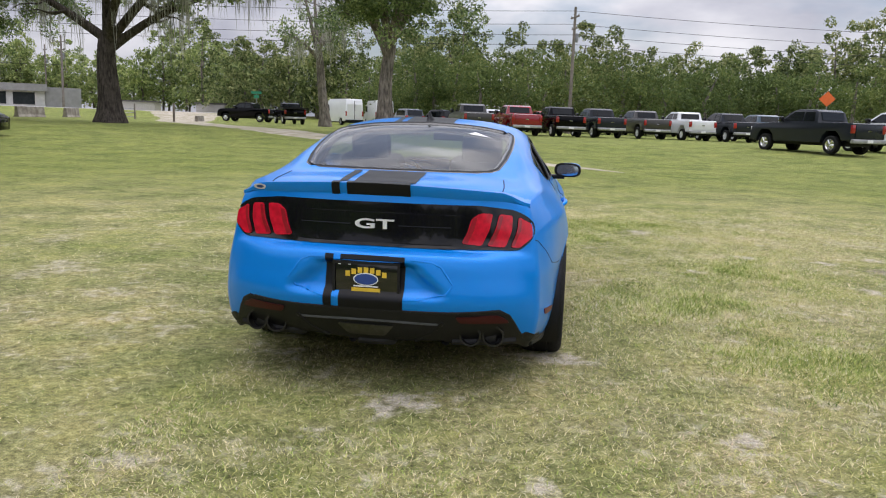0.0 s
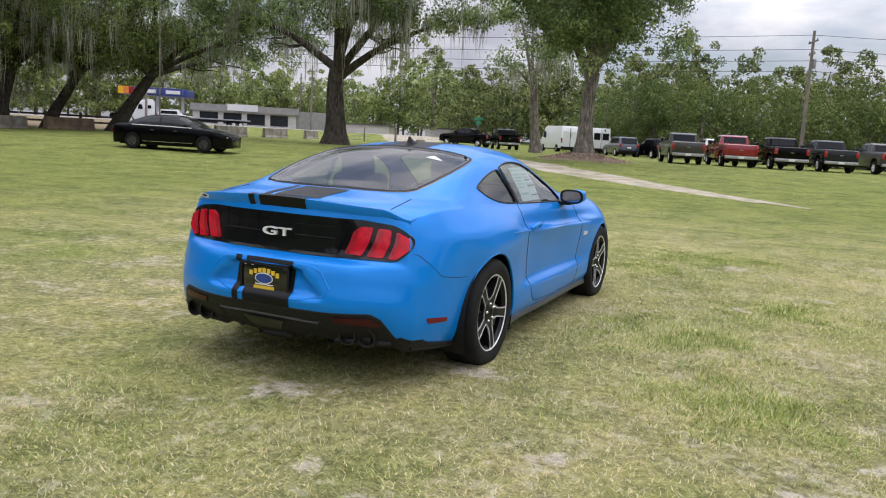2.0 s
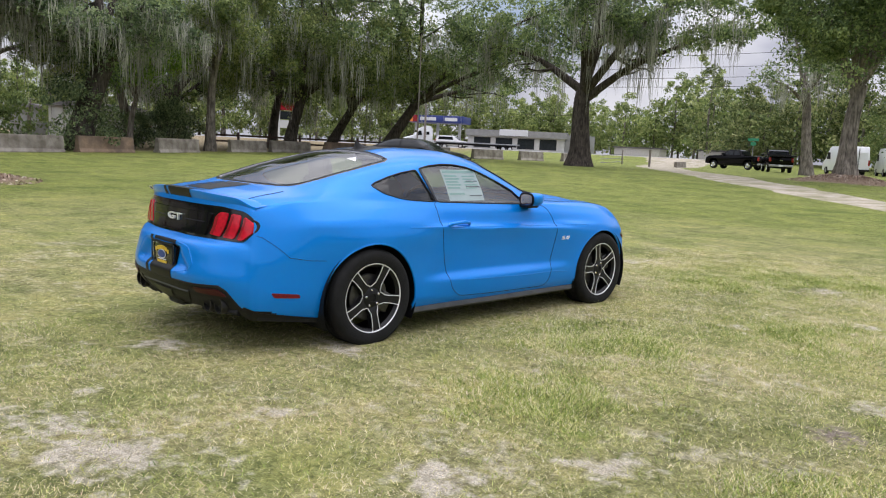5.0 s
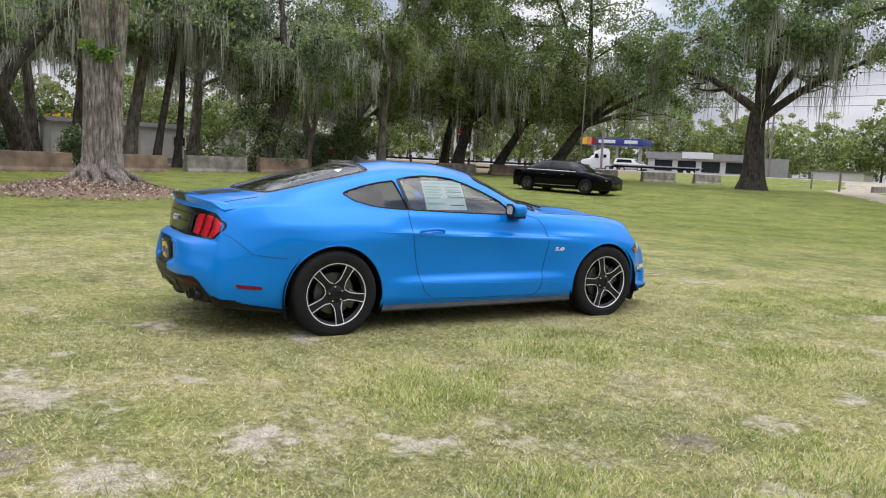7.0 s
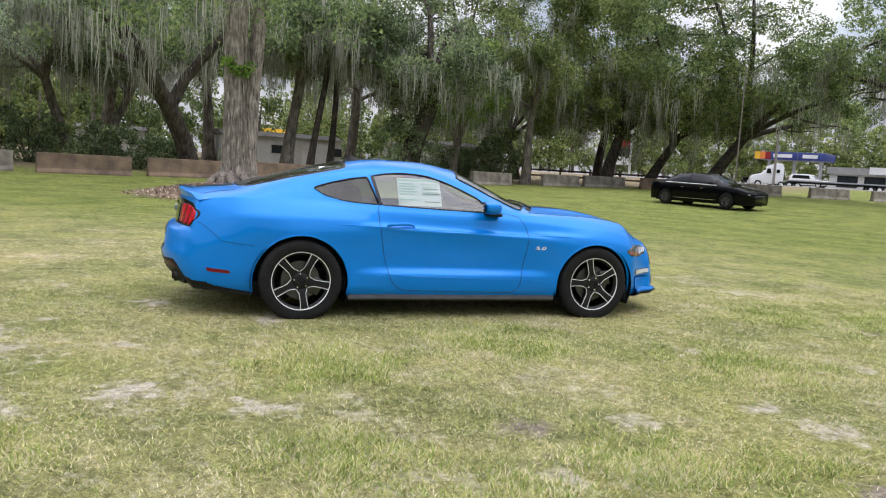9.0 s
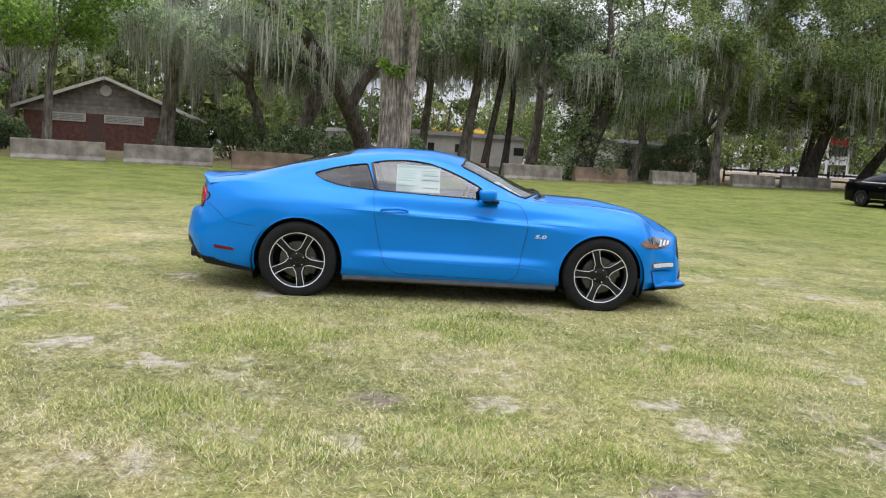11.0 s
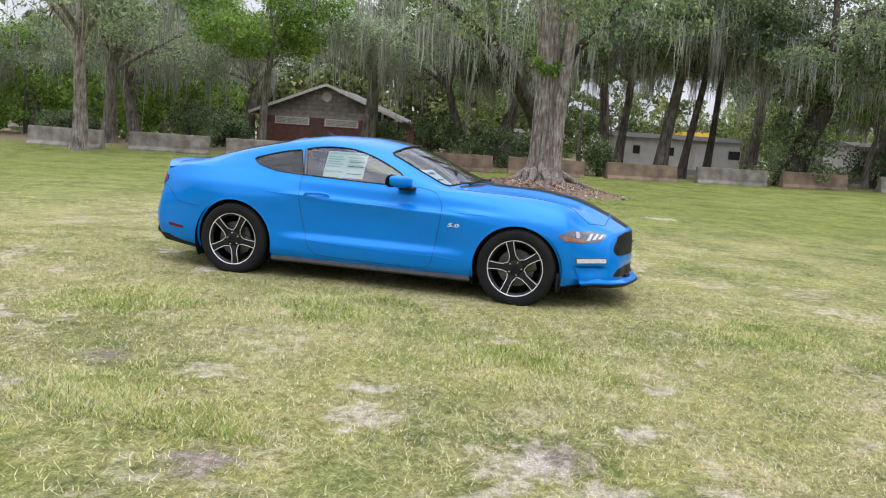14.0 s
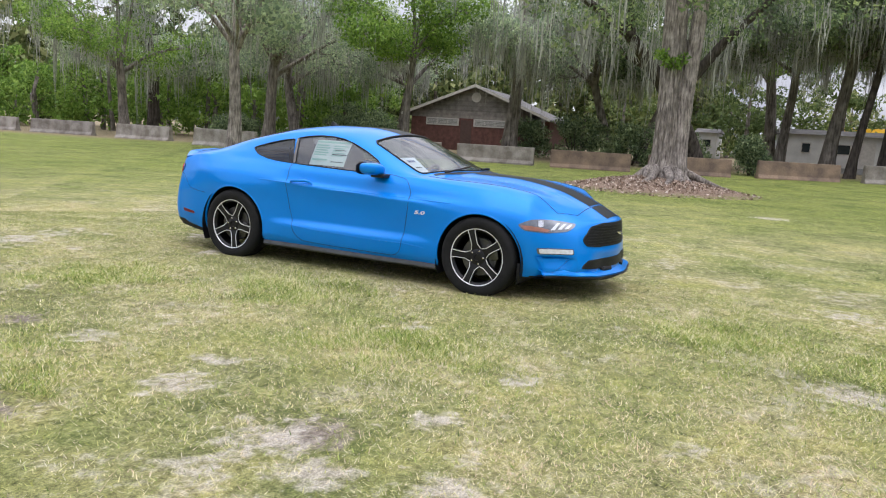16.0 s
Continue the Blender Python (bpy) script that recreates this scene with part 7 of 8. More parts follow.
M_WALLGREY = material("grey_wall", (0.30, 0.30, 0.29), 0.8, vary=0.2, scale=1.5, fine=0.06)
M_PANE = material("dark_pane", (0.03, 0.035, 0.04), 0.1, vary=0.3, scale=3)
M_BLIND = material("pale_blind", (0.42, 0.41, 0.38), 0.5, vary=0.2, scale=9)
M_DOORWOOD = material("dark_door", (0.09, 0.05, 0.04), 0.7, vary=0.2, scale=6)

house = thing("house", "low dark brick house with weathered wooden gable", "house", pose(-43.6, -6.95, lie(-43.6, -6.95) - .02, 0, 0, 2))
# the front gable faces +x; a porch stands open at its +y end
HW, EAVE, RIDGE, WALL_L, WALL_R = 5.2, 2.35, 4.42, -4.6, 3.1


def rake(y):
    """Underside of the roof over y."""
    return RIDGE - .1 - (RIDGE - EAVE) * abs(y) / HW


part("brick_wall", box(boxed(-10, 0, WALL_L, WALL_R, 0, 2.18), -10, -2.2, WALL_R + .01, 4.7, 0, 2.3), M_BRICK, house, smooth=False)
gb = bmesh.new()
front = [(WALL_L, 2.18), (WALL_R, 2.18), (WALL_R, rake(WALL_R)), (0, rake(0)), (WALL_L, rake(WALL_L))]
ring = [[gb.verts.new((x, y, z)) for y, z in front] for x in (-.02, -10)]
gb.faces.new(ring[0])
gb.faces.new(ring[1][::-1])
for k in range(5):
    gb.faces.new((ring[0][k], ring[1][k], ring[1][(k + 1) % 5], ring[0][(k + 1) % 5]))
bmesh.ops.recalc_face_normals(gb, faces=gb.faces)
gable = part("gable_wall", gb, M_SIDING, house, "weathered board gable", smooth=False)
for k in range(14):
    z = 2.20 + .15 * k
    w = HW * (RIDGE - .12 - z - .13) / (RIDGE - EAVE)
    if w > .1:
        part("siding_board", boxed(-.015, .022 + .006 * (k % 3), max(WALL_L, -w), min(WALL_R, w), z, z + .138, 0), M_SIDING, gable, smooth=False)
rf = bmesh.new()
for s in (-1, 1):
    a = [rf.verts.new(p) for p in ((.45, 0, RIDGE - .1), (.45, s * HW, EAVE - .1), (-10.4, s * HW, EAVE - .1), (-10.4, 0, RIDGE - .1), (.45, 0, RIDGE), (.45, s * HW, EAVE), (-10.4, s * HW, EAVE), (-10.4, 0, RIDGE))]
    for q in ((0, 1, 2, 3), (4, 5, 6, 7), (0, 1, 5, 4), (1, 2, 6, 5), (2, 3, 7, 6)):
        rf.faces.new([a[i] for i in q])
bmesh.ops.recalc_face_normals(rf, faces=rf.faces)
roof = part("roof", rf, M_ROOF, house, smooth=False)
slope = math.degrees(math.atan2(RIDGE - EAVE, HW))
for s in (-1, 1):
    tb = bmesh.new()
    box(tb, .455, .50, 0, math.hypot(HW, RIDGE - EAVE), -.09, .09)
    bmesh.ops.transform(tb, matrix=Matrix.Translation((0, 0, RIDGE - .04)) @ pose(0, 0, 0, -slope if s > 0 else 180 + slope, 0, 0), verts=tb.verts)
    part("barge_board", tb, M_TRIM, roof, "pale barge board", smooth=False)
for y0, y1 in ((-3.5, -1.15), (-.1, 2.2)):
    wn_ = part("window", boxed(0, .05, y0, y1, 1.66, 2.17), M_TRIM, house, "white framed window with blinds", smooth=False)
    for k in range(3):
        a = y0 + .1 + k * (y1 - y0 - .1) / 3
        part("pane", boxed(.03, .056, a, a + (y1 - y0 - .4) / 3, 1.72, 2.11), M_BLIND, wn_, smooth=False)
    for k in range(4):
        part("blind_slat", boxed(.05, .062, y0 + .1, y1 - .1, 1.77 + .09 * k, 1.785 + .09 * k), M_PANE, wn_, smooth=False)
part("door", boxed(0, .04, -1.0, -.24, .05, 2.05), M_DOORWOOD, house, smooth=False)
vt = lathe(bmesh.new(), [(.33, .0), (.33, .06), (.25, .07), (.24, .03), (.0005, .03)], "x", (.03, 0, 3.62), 24)
vent = part("gable_vent", vt, M_TRIM, house, "round white gable vent")
for k in range(5):
    w = .22 * math.cos(math.asin((k - 2) / 2.6))
    part("vent_slat", boxed(.05, .075, -w, w, 3.605 + .085 * (k - 2), 3.635 + .085 * (k - 2)), M_TRIM, vent, smooth=False)
for y in (3.8, 4.7):
    part("porch_post", boxed(-.15, -.03, y - .06, y + .06, -.05, rake(y)), M_TRIM, house, smooth=False)
part("porch_floor", boxed(-2.2, -.02, WALL_R + .01, 4.9, -.05, .12), M_CONCRETE, house, smooth=False)


def mobile_home(label, x, y, turn, L, W, H, wall, windows):
    h = thing("mobile_home", label, "house", pose(x, y, lie(x, y), 0, 0, turn))
    part("wall", boxed(0, L, 0, W, .35, H), wall, h, smooth=False)
    part("skirting", boxed(.05, L - .05, .05, W - .05, -.05, .36), M_WALLGREY, h, smooth=False)
    part("roof", box(bmesh.new(), -.2, L + .2, -.2, W + .2, H, H + .35, 0, (.1, W * .45)), M_ROOF, h, smooth=False)
    for a, w in windows:
        q = part("window", boxed(a, a + w, -.03, .02, H - 1.2, H - .5), M_TRIM, h, smooth=False)
        part("pane", boxed(a + .07, a + w - .07, -.045, -.02, H - 1.13, H - .57), M_PANE, q, smooth=False)
    part("door", boxed(L * .55, L * .55 + .85, -.025, .02, .4, H - .3), M_TRIM, h, smooth=False)
    for s in range(3):
        part("step", boxed(L * .55 - .1, L * .55 + .95, -.3 - .28 * s, -.03 - .28 * s, -.05, .38 - .16 * s), M_WALLGREY, h, smooth=False)
    return h


mobile_home("pale mobile home with small windows behind the trees", -47.4, 12.5, 91, 8.4, 4.2, 2.35, M_WALLWHITE, ((1.2, .6), (3.2, .9), (7.6, .9)))
mobile_home("pale mobile home behind trees", -52, 30, 100, 5.5, 4.2, 2.7, M_WALLWHITE, ((.8, .8), (4.2, .9)))
mobile_home("long low grey home beside the road", -64, 33, 108, 14, 4.5, 2.6, M_WALLGREY, ((1.2, .8), (4, .9), (10, .9)))
mobile_home("white carport home in the woods", -60, 3.5, 85, 5, 4.2, 2.4, M_WALLWHITE, ((.6, .8), (3.9, .7)))
mobile_home("small pale shed home among trees", -52, -36, 70, 8, 4, 2.6, M_WALLWHITE, ((1, .8), (3, .9), (6.2, .8)))

# ---- filling station and store across the road ----
M_DKBLUE = material("canopy_blue", (0.03, 0.05, 0.22), 0.4, vary=0.2, scale=2)
M_ORANGE = material("canopy_orange", (0.75, 0.22, 0.04), 0.4, vary=0.15, scale=2)
M_YELLOWP = material("truck_yellow", (0.78, 0.45, 0.02), 0.4, vary=0.1, scale=2)
M_REDP = material("red_paint", (0.27, 0.008, 0.016), 0.25, coat=0.8, vary=0.1, scale=2)
M_WHITEP = material("white_paint", (0.72, 0.73, 0.74), 0.3, coat=0.6, vary=0.05, scale=2)
M_GREYMETAL = material("grey_metal", (0.32, 0.33, 0.34), 0.45, metal=0.6, vary=0.15, scale=5)
canopy = thing("station_canopy", "blue filling station canopy with rainbow end", "canopy", pose(-77, 94.5, 1.1, 0, 0, 26))
part("canopy_roof", boxed(0, 9.5, 0, 7, 4.1, 5.2, .05), M_DKBLUE, canopy)
for k, mt in enumerate((M_YELLOWP, M_ORANGE, M_REDP)):
    part("canopy_band", boxed(-.02 + .75 * k, .73 + .75 * k, -.06, -.01, 4.12, 5.18), mt, canopy, smooth=False)
for a, b in ((2.6, 5.2), (6.6, 8.6)):
    part("canopy_sign", boxed(a, b, -.06, -.01, 4.4, 4.9), M_WHITEP, canopy, "plain white sign panel", smooth=False)
for x in (1.2, 4.8, 8.4):
    part("canopy_post", boxed(x - .2, x + .2, 3.2, 3.6, -.1, 4.12), M_WHITEP, canopy)
for x in (2.8, 6.6):
    part("fuel_pump", boxed(x - .4, x + .4, 3.1, 3.7, -.1, 1.7, .05), M_REDP if x < 4 else M_WHITEP, canopy)
store = thing("store", "low white shop building with grey roof band", "building", pose(-68, 99.5, 1.1, 0, 0, 27))
part("wall", boxed(0, 15, 0, 9, -.1, 2.4), M_WALLWHITE, store, smooth=False)
part("fascia", boxed(-.3, 15.3, -.6, 9.2, 2.4, 3.35), M_WALLGREY, store, smooth=False)
part("shop_sign", boxed(5, 9.4, -.7, -.58, 2.55, 3.5), M_WHITEP, store, "plain white sign board", smooth=False)
part("annex", box(bmesh.new(), 15.02, 19.5, .5, 8, -.1, 3.0, 0, (0, 0)), M_WALLGREY, store, smooth=False)
for k in range(4):
    q = part("shop_window", boxed(1 + 3.4 * k, 3.6 + 3.4 * k, -.04, .02, .6, 2.2), M_PANE, store, smooth=False)
    part("window_frame", boxed(.95 + 3.4 * k, 3.65 + 3.4 * k, -.03, .02, .52, .6), M_TRIM, q, smooth=False)
far_shop = thing("far_building", "low pale building far across the road", "building", pose(-79, 132, 1.1, 0, 0, 8))
part("wall", boxed(0, 13, 0, 8, -.1, 2.3), M_WALLWHITE, far_shop, smooth=False)
part("roof", boxed(-.4, 13.4, -.4, 8.4, 2.3, 3.3), M_WALLGREY, far_shop, smooth=False)
for x, y, L in ((-50, 114, 7), (-37, 115, 4)):
    w = thing("low_white_building", "long low white building beside the road", "building", pose(x, y, lie(x, y), 0, 0, 10))
    part("wall", boxed(0, L, 0, 5, -.1, 1.25), M_TRIM, w, smooth=False)
    part("roof", boxed(-.2, L + .2, -.2, 5.2, 1.25, 1.45), M_ROOF, w, smooth=False)
pylon = thing("price_pylon", "tall white roadside sign frame with panels", "sign", pose(-63, 57.5, lie(-63, 57.5), 0, 0, 35))
for x in (0, 2.0):
    part("post", boxed(x - .1, x + .1, -.1, .1, -.1, 5.2), M_WHITEP, pylon)
for k, mt in enumerate((M_WHITEP, M_PANE, M_REDP, M_PANE)):
    part("sign_panel", boxed(.12, 1.88, -.08, .08, 1.3 + .95 * k, 2.15 + .95 * k), mt, pylon, smooth=False)

# ---- poles, wires, signs, fences ----
M_POLE = material("grey_pole_wood", (0.24, 0.21, 0.18), 0.9, vary=0.3, scale=3, bump=0.3, bump_scale=30)
M_WIRE = material("cable", (0.03, 0.03, 0.03), 0.6, vary=0.2, scale=10)
M_SIGNORANGE = material("orange_sign", (0.85, 0.16, 0.03), 0.5, vary=0.1, scale=5)
M_SIGNGREEN = material("green_sign", (0.02, 0.22, 0.12), 0.5, vary=0.1, scale=5)


def utility_pole(x, y, h, turn, r=1.0, label="grey wooden utility pole with cross arms and cables"):
    p = thing("utility_pole", label, "pole", pose(x, y, lie(x, y) - .1, 0, 0, turn), "utility poles")
    part("pole", tube(bmesh.new(), [(0, 0, 0), (0, 0, h * .5), (0, 0, h)], [.17 * r, .145 * r, .11 * r], 12), M_POLE, p)
    if r < 1:
        return p
    for z, w in ((h - .9, 1.1), (h - 1.9, .7)):
        part("cross_arm", boxed(-.05, .05, -w, w, z - .06, z + .06), M_POLE, p)
        for y2 in (-w + .1, w - .1):
            part("insulator", lathe(bmesh.new(), [(.0005, z + .05), (.04, z + .06), (.05, z + .12), (.03, z + .2), (.0005, z + .22)], "z", (0, y2, 0), 10), M_GREYMETAL, p)
    part("transformer", lathe(bmesh.new(), [(.0005, h - 3.1), (.16, h - 3.08), (.18, h - 2.9), (.18, h - 2.4), (.15, h - 2.3), (.0005, h - 2.28)], "z", (.28, .12, 0), 16), M_GREYMETAL, p)
    return p


utility_pole(11.1, 72.5, 11.4, 10)
utility_pole(-51, 104, 9.5, 60)
utility_pole(-68, 133, 10.5, 40)
utility_pole(-64, 84, 7.5, 60)
utility_pole(-29.3, 40.9, 8.2, 30, .32, "thin grey pole among the oaks")


def cable(a, b, sag, r=.02):
    a, b = Vector(a), Vector(b)
    pts = [a.lerp(b, k / 14) - Vector((0, 0, sag * 4 * (k / 14) * (1 - k / 14))) for k in range(15)]
    return tagged(part("overhead_cable", tube(bmesh.new(), pts, r, 5), M_WIRE), "thin black overhead cable between poles", "cable", "overhead cables")


for dz, dy in ((.55, 0), (-.55, .5), (-1.6, -.5), (-2.4, 0)):
    cable((11.1, 72.5 + dy, 11.0 + dz), (62, 74 + dy, 10.2 + dz), .5)
    cable((11.1, 72.5 + dy, 11.0 + dz), (-60, 78 + dy, 11.6 + dz), .6)
cable((-51, 104, 9.0), (-68, 133, 10), .4)
cable((-51, 104, 7.0), (-64, 84, 7), .4)
cable((-64, 84, 7.2), (-100, 48, 7.4), .6)
osign = thing("road_work_sign", "bright orange diamond road sign on a stand", "sign", pose(26.7, 55.96, lie(26.7, 55.96), 0, 0, -25))
dm = boxed(-.38, .38, -.01, .01, -.38, .38)
bmesh.ops.transform(dm, matrix=pose(0, 0, 3.2, 0, 45, 0), verts=dm.verts)
part("diamond", dm, M_SIGNORANGE, osign, smooth=False)
part("post", boxed(-.04, .04, .012, .06, -.1, 3.0), M_GREYMETAL, osign)
gsign = thing("street_sign", "small green street sign on a thin post", "sign", pose(-22.5, 92, lie(-22.5, 92), 0, 0, 0))
part("post", boxed(-.04, .04, -.04, .04, -.1, 3.2), M_GREYMETAL, gsign)
part("name_board", boxed(-.6, .6, -.06, -.042, 2.9, 3.2), M_SIGNGREEN, gsign, smooth=False)
part("lower_board", boxed(-.3, .3, -.06, -.042, 2.4, 2.8), M_SIGNGREEN, gsign, smooth=False)
gate = thing("field_gate", "open tubular metal gate with posts at the entrance", "gate", pose(-27.8, 69.5, lie(-28, 69), 0, 0, 30))
part("post", tube(bmesh.new(), [(0, 0, -.1), (0, 0, 1.35)], .07, 10), M_POLE, gate)
for z in (.25, .6, .95):
    part("rail", tube(bmesh.new(), [(0, 0, z), (-2.0, .3, z - .2)], .025, 8), M_GREYMETAL, gate)
post2 = thing("gate_post", "short dark wooden gate post beside the track", "post", pose(-21.0, 60.0, lie(-21, 60)))
part("post_shaft", tube(bmesh.new(), [(0, 0, -.1), (0, 0, 1.4)], .09, 10), M_POLE, post2)
kerb = part("striped_barrier", barrier_mesh(4.2), M_CONCRETE, None, smooth=False)
kerb.matrix_basis = pose(-21.4, 66.5, .28, 0, 0, 100)
tagged(kerb, "grey concrete barrier beside the entrance track", "barrier", "barriers round the field")
rail = thing("rail_fence", "dark wooden rail fence along the roadside", "fence", pose(-46.5, 36.5, lie(-46.5, 36.5), 0, 0, 62))
for k in range(7):
    part("fence_post", boxed(2.4 * k - .08, 2.4 * k + .08, -.08, .08, -.1, 1.25, .01), M_DOORWOOD, rail)
for z in (.55, 1.0):
    for k in range(6):
        part("fence_rail", boxed(2.4 * k + .08, 2.4 * k + 2.32, -.03, .03, z - .07, z + .07), M_DOORWOOD, rail)

# ---- parked vehicles ----
M_BUMPER = material("bright_bumper", (0.42, 0.42, 0.43), 0.35, metal=0.5, vary=0.2, scale=5)
M_CARBLACK = material("black_car_paint", (0.002, 0.002, 0.003), 0.10, spec=0.12, coat=0.08, vary=0.1, scale=2)
M_CARGREY = material("dark_grey_car_paint", (0.017, 0.020, 0.026), 0.22, spec=0.25, coat=0.2, vary=0.1, scale=2)
M_CARBROWN = material("bronze_grey_car_paint", (0.05, 0.046, 0.043), 0.3, metal=0.2, coat=0.5, vary=0.1, scale=2)
M_CARNAVY = material("dark_blue_car_paint", (0.015, 0.025, 0.05), 0.3, coat=1.0, vary=0.1, scale=2)
M_CARTEAL = material("blue_grey_car_paint", (0.05, 0.09, 0.12), 0.3, coat=1.0, vary=0.1, scale=2)
M_DARKGLASS = material("vehicle_glass", (0.010, 0.012, 0.014), 0.06, vary=0.2, scale=2, spec=0.35)
M_LAMPRED = material("red_vehicle_lamp", (0.35, 0.01, 0.01), 0.2, coat=0.8, vary=0.2, scale=20)
M_TRAILER = material("white_trailer_side", (0.70, 0.71, 0.72), 0.4, vary=0.06, scale=0.8)


def profile_body(bm, prof, w, tuck=0.0, z_tuck=1.0, bevel=.05):
    """A body from a side outline (x, z), narrowed above z_tuck."""
    sides = []
    for s in (-1, 1):
        sides.append([bm.verts.new((x, s * (w - tuck * max(0, z - z_tuck)), z)) for x, z in prof])
    n = len(prof)
    for k in range(n):
        bm.faces.new((sides[0][k], sides[0][(k + 1) % n], sides[1][(k + 1) % n], sides[1][k]))
    bm.faces.new(sides[0])
    bm.faces.new(sides[1][::-1])
    bmesh.ops.recalc_face_normals(bm, faces=bm.faces)
    if bevel:
        es = [e for e in bm.edges if abs(abs((e.verts[0].co - e.verts[1].co).normalized().y)) < .5]
        bmesh.ops.bevel(bm, geom=es, offset=bevel, segments=2, affect="EDGES", profile=.6)
    return bm


def road_wheel(parent, x, y, r, w, rim=None):
    s = -1 if y < 0 else 1
    t = lathe(bmesh.new(), [(r * .62, -w), (r * .9, -w), (r, -w * .7), (r, w * .7), (r * .9, w), (r * .62, w), (r * .62, -w)], "y", (x, y, r), 26)
    wh = part("wheel", t, M_TYRE, parent, "black tyre with metal rim")
    part("rim", lathe(bmesh.new(), [(r * .64, s * w * .8), (r * .60, s * w * .92), (r * .5, s * w * .55), (r * .2, s * w * .75), (.0005, s * w * .8)], "y", (x, y, r), 20), rim or M_ALLOY, wh)
    for k in range(6):
        a = math.tau * k / 6
        part("rim_spoke", tube(bmesh.new(), [(x + r * .12 * math.cos(a), y + s * w * .84, r + r * .12 * math.sin(a)), (x + r * .6 * math.cos(a), y + s * w * .9, r + r * .6 * math.sin(a))], r * .07, 5), rim or M_ALLOY, wh)


def pane(bm_list, mat, parent, name="window"):
    bm = bmesh.new()
    bm.faces.new([bm.verts.new(p) for p in bm_list])
    ext = bmesh.ops.extrude_face_region(bm, geom=bm.faces[:])
    nrm = bm.faces[:][0].normal
    part(name, bm, mat, parent, smooth=False)


def pickup(label, paint, m, bed_cover=False, rim=None):
    """Crew-cab pickup, front towards +x, origin on the ground under its middle."""
    t = thing("pickup_truck", label, "pickup truck", m, "parked pickups")
    prof = [(-2.9, .62), (-2.92, 1.32), (-2.86, 1.36), (-.95, 1.36), (.75, 1.36), (1.75, 1.33), (2.55, 1.26), (2.86, 1.12), (2.93, .8), (2.93, .52), (2.5, .46), (2.42, .78), (2.2, 1.0), (1.75, 1.0), (1.5, .78), (1.42, .48), (-1.3, .48), (-1.38, .78), (-1.6, 1.0), (-2.1, 1.0), (-2.32, .78), (-2.4, .60)]
    part("body", profile_body(bmesh.new(), prof, .99, .12, 1.0, .03), paint, t, angle=35)
    cab = [(-1.05, 1.34), (-.92, 1.84), (-.72, 1.93), (.25, 1.93), (.52, 1.86), (1.25, 1.36)]
    part("cab", profile_body(bmesh.new(), cab, .93, .28, 1.36, .04), paint, t, angle=35)
    for s in (-1, 1):
        for a, b, c, d in ((-.86, -.74, -.22, -.22), (-.14, -.14, .42, .98)):
            q = bmesh.new()
            box(q, 0, 1, 0, .02, 0, 1)
            for v in q.verts:
                x0, x1 = (a, d) if v.co.z < .5 else (b, c)
                z = 1.42 if v.co.z < .5 else 1.82
                v.co = Vector((x0 + (x1 - x0) * v.co.x, s * (.93 - .28 * (z - 1.36) + .004 + v.co.y * .5), z))
            bmesh.ops.recalc_face_normals(q, faces=q.faces)
            part("side_window", q, M_DARKGLASS, t, smooth=False)
        part("tail_lamp", boxed(-2.945, -2.84, *sorted((s * .80, s * .985)), .92, 1.28, .02), M_LAMPRED, t, "red tail lamp")
        part("wing_mirror", boxed(.82, 1.0, *sorted((s * 1.0, s * 1.2)), 1.36, 1.6, .03), M_GLOSSBLACK, t)
        part("headlamp", boxed(2.84, 2.945, *sorted((s * .62, s * .95)), .92, 1.12, .02), M_LAMPWHITE, t)
        for x in (-1.85, 1.97):
            road_wheel(t, x, s * .86, .40, .13, rim)
    rw = bmesh.new()
    box(rw, -.02, .0, -.66, .66, 0, .36)
    bmesh.ops.transform(rw, matrix=pose(-1.035, 0, 1.45, 0, 14, 0), verts=rw.verts)
    part("rear_window", rw, M_DARKGLASS, t, smooth=False)
    ws = bmesh.new()
    box(ws, 0, .02, -.68, .68, 0, .66)
    bmesh.ops.transform(ws, matrix=pose(1.20, 0, 1.42, 0, -55, 0), verts=ws.verts)
    part("windscreen", ws, M_DARKGLASS, t, smooth=False)
    tail = part("tailgate", boxed(-2.95, -2.90, -.78, .78, .74, 1.30, .01), paint, t)
    part("tailgate_badge", boxed(-2.962, -2.951, -.10, .10, 1.0, 1.06), M_CHROME, tail)
    part("rear_bumper", boxed(-3.05, -2.84, -.95, .95, .50, .68, .03), M_BUMPER, t, "bright rear bumper")
    part("plate_panel", boxed(-3.06, -3.052, -.17, .17, .53, .66), M_WHITE, t)
    part("grille", boxed(2.92, 2.96, -.58, .58, .72, 1.12, .02), M_GLOSSBLACK, t)
    if bed_cover:
        part("bed_cover", boxed(-2.85, -1.0, -.8, .8, 1.362, 1.40, .01), M_PLASTIC, t)
    part("chassis", boxed(-2.6, 2.6, -.6, .6, .35, .55), M_PLASTIC, t)
    return t


def park(fn, label, paint, x, y, heading, **k):
    return fn(label, paint, pose(x, y, lie(x, y), 0, 0, heading), **k)


HEAD = 100
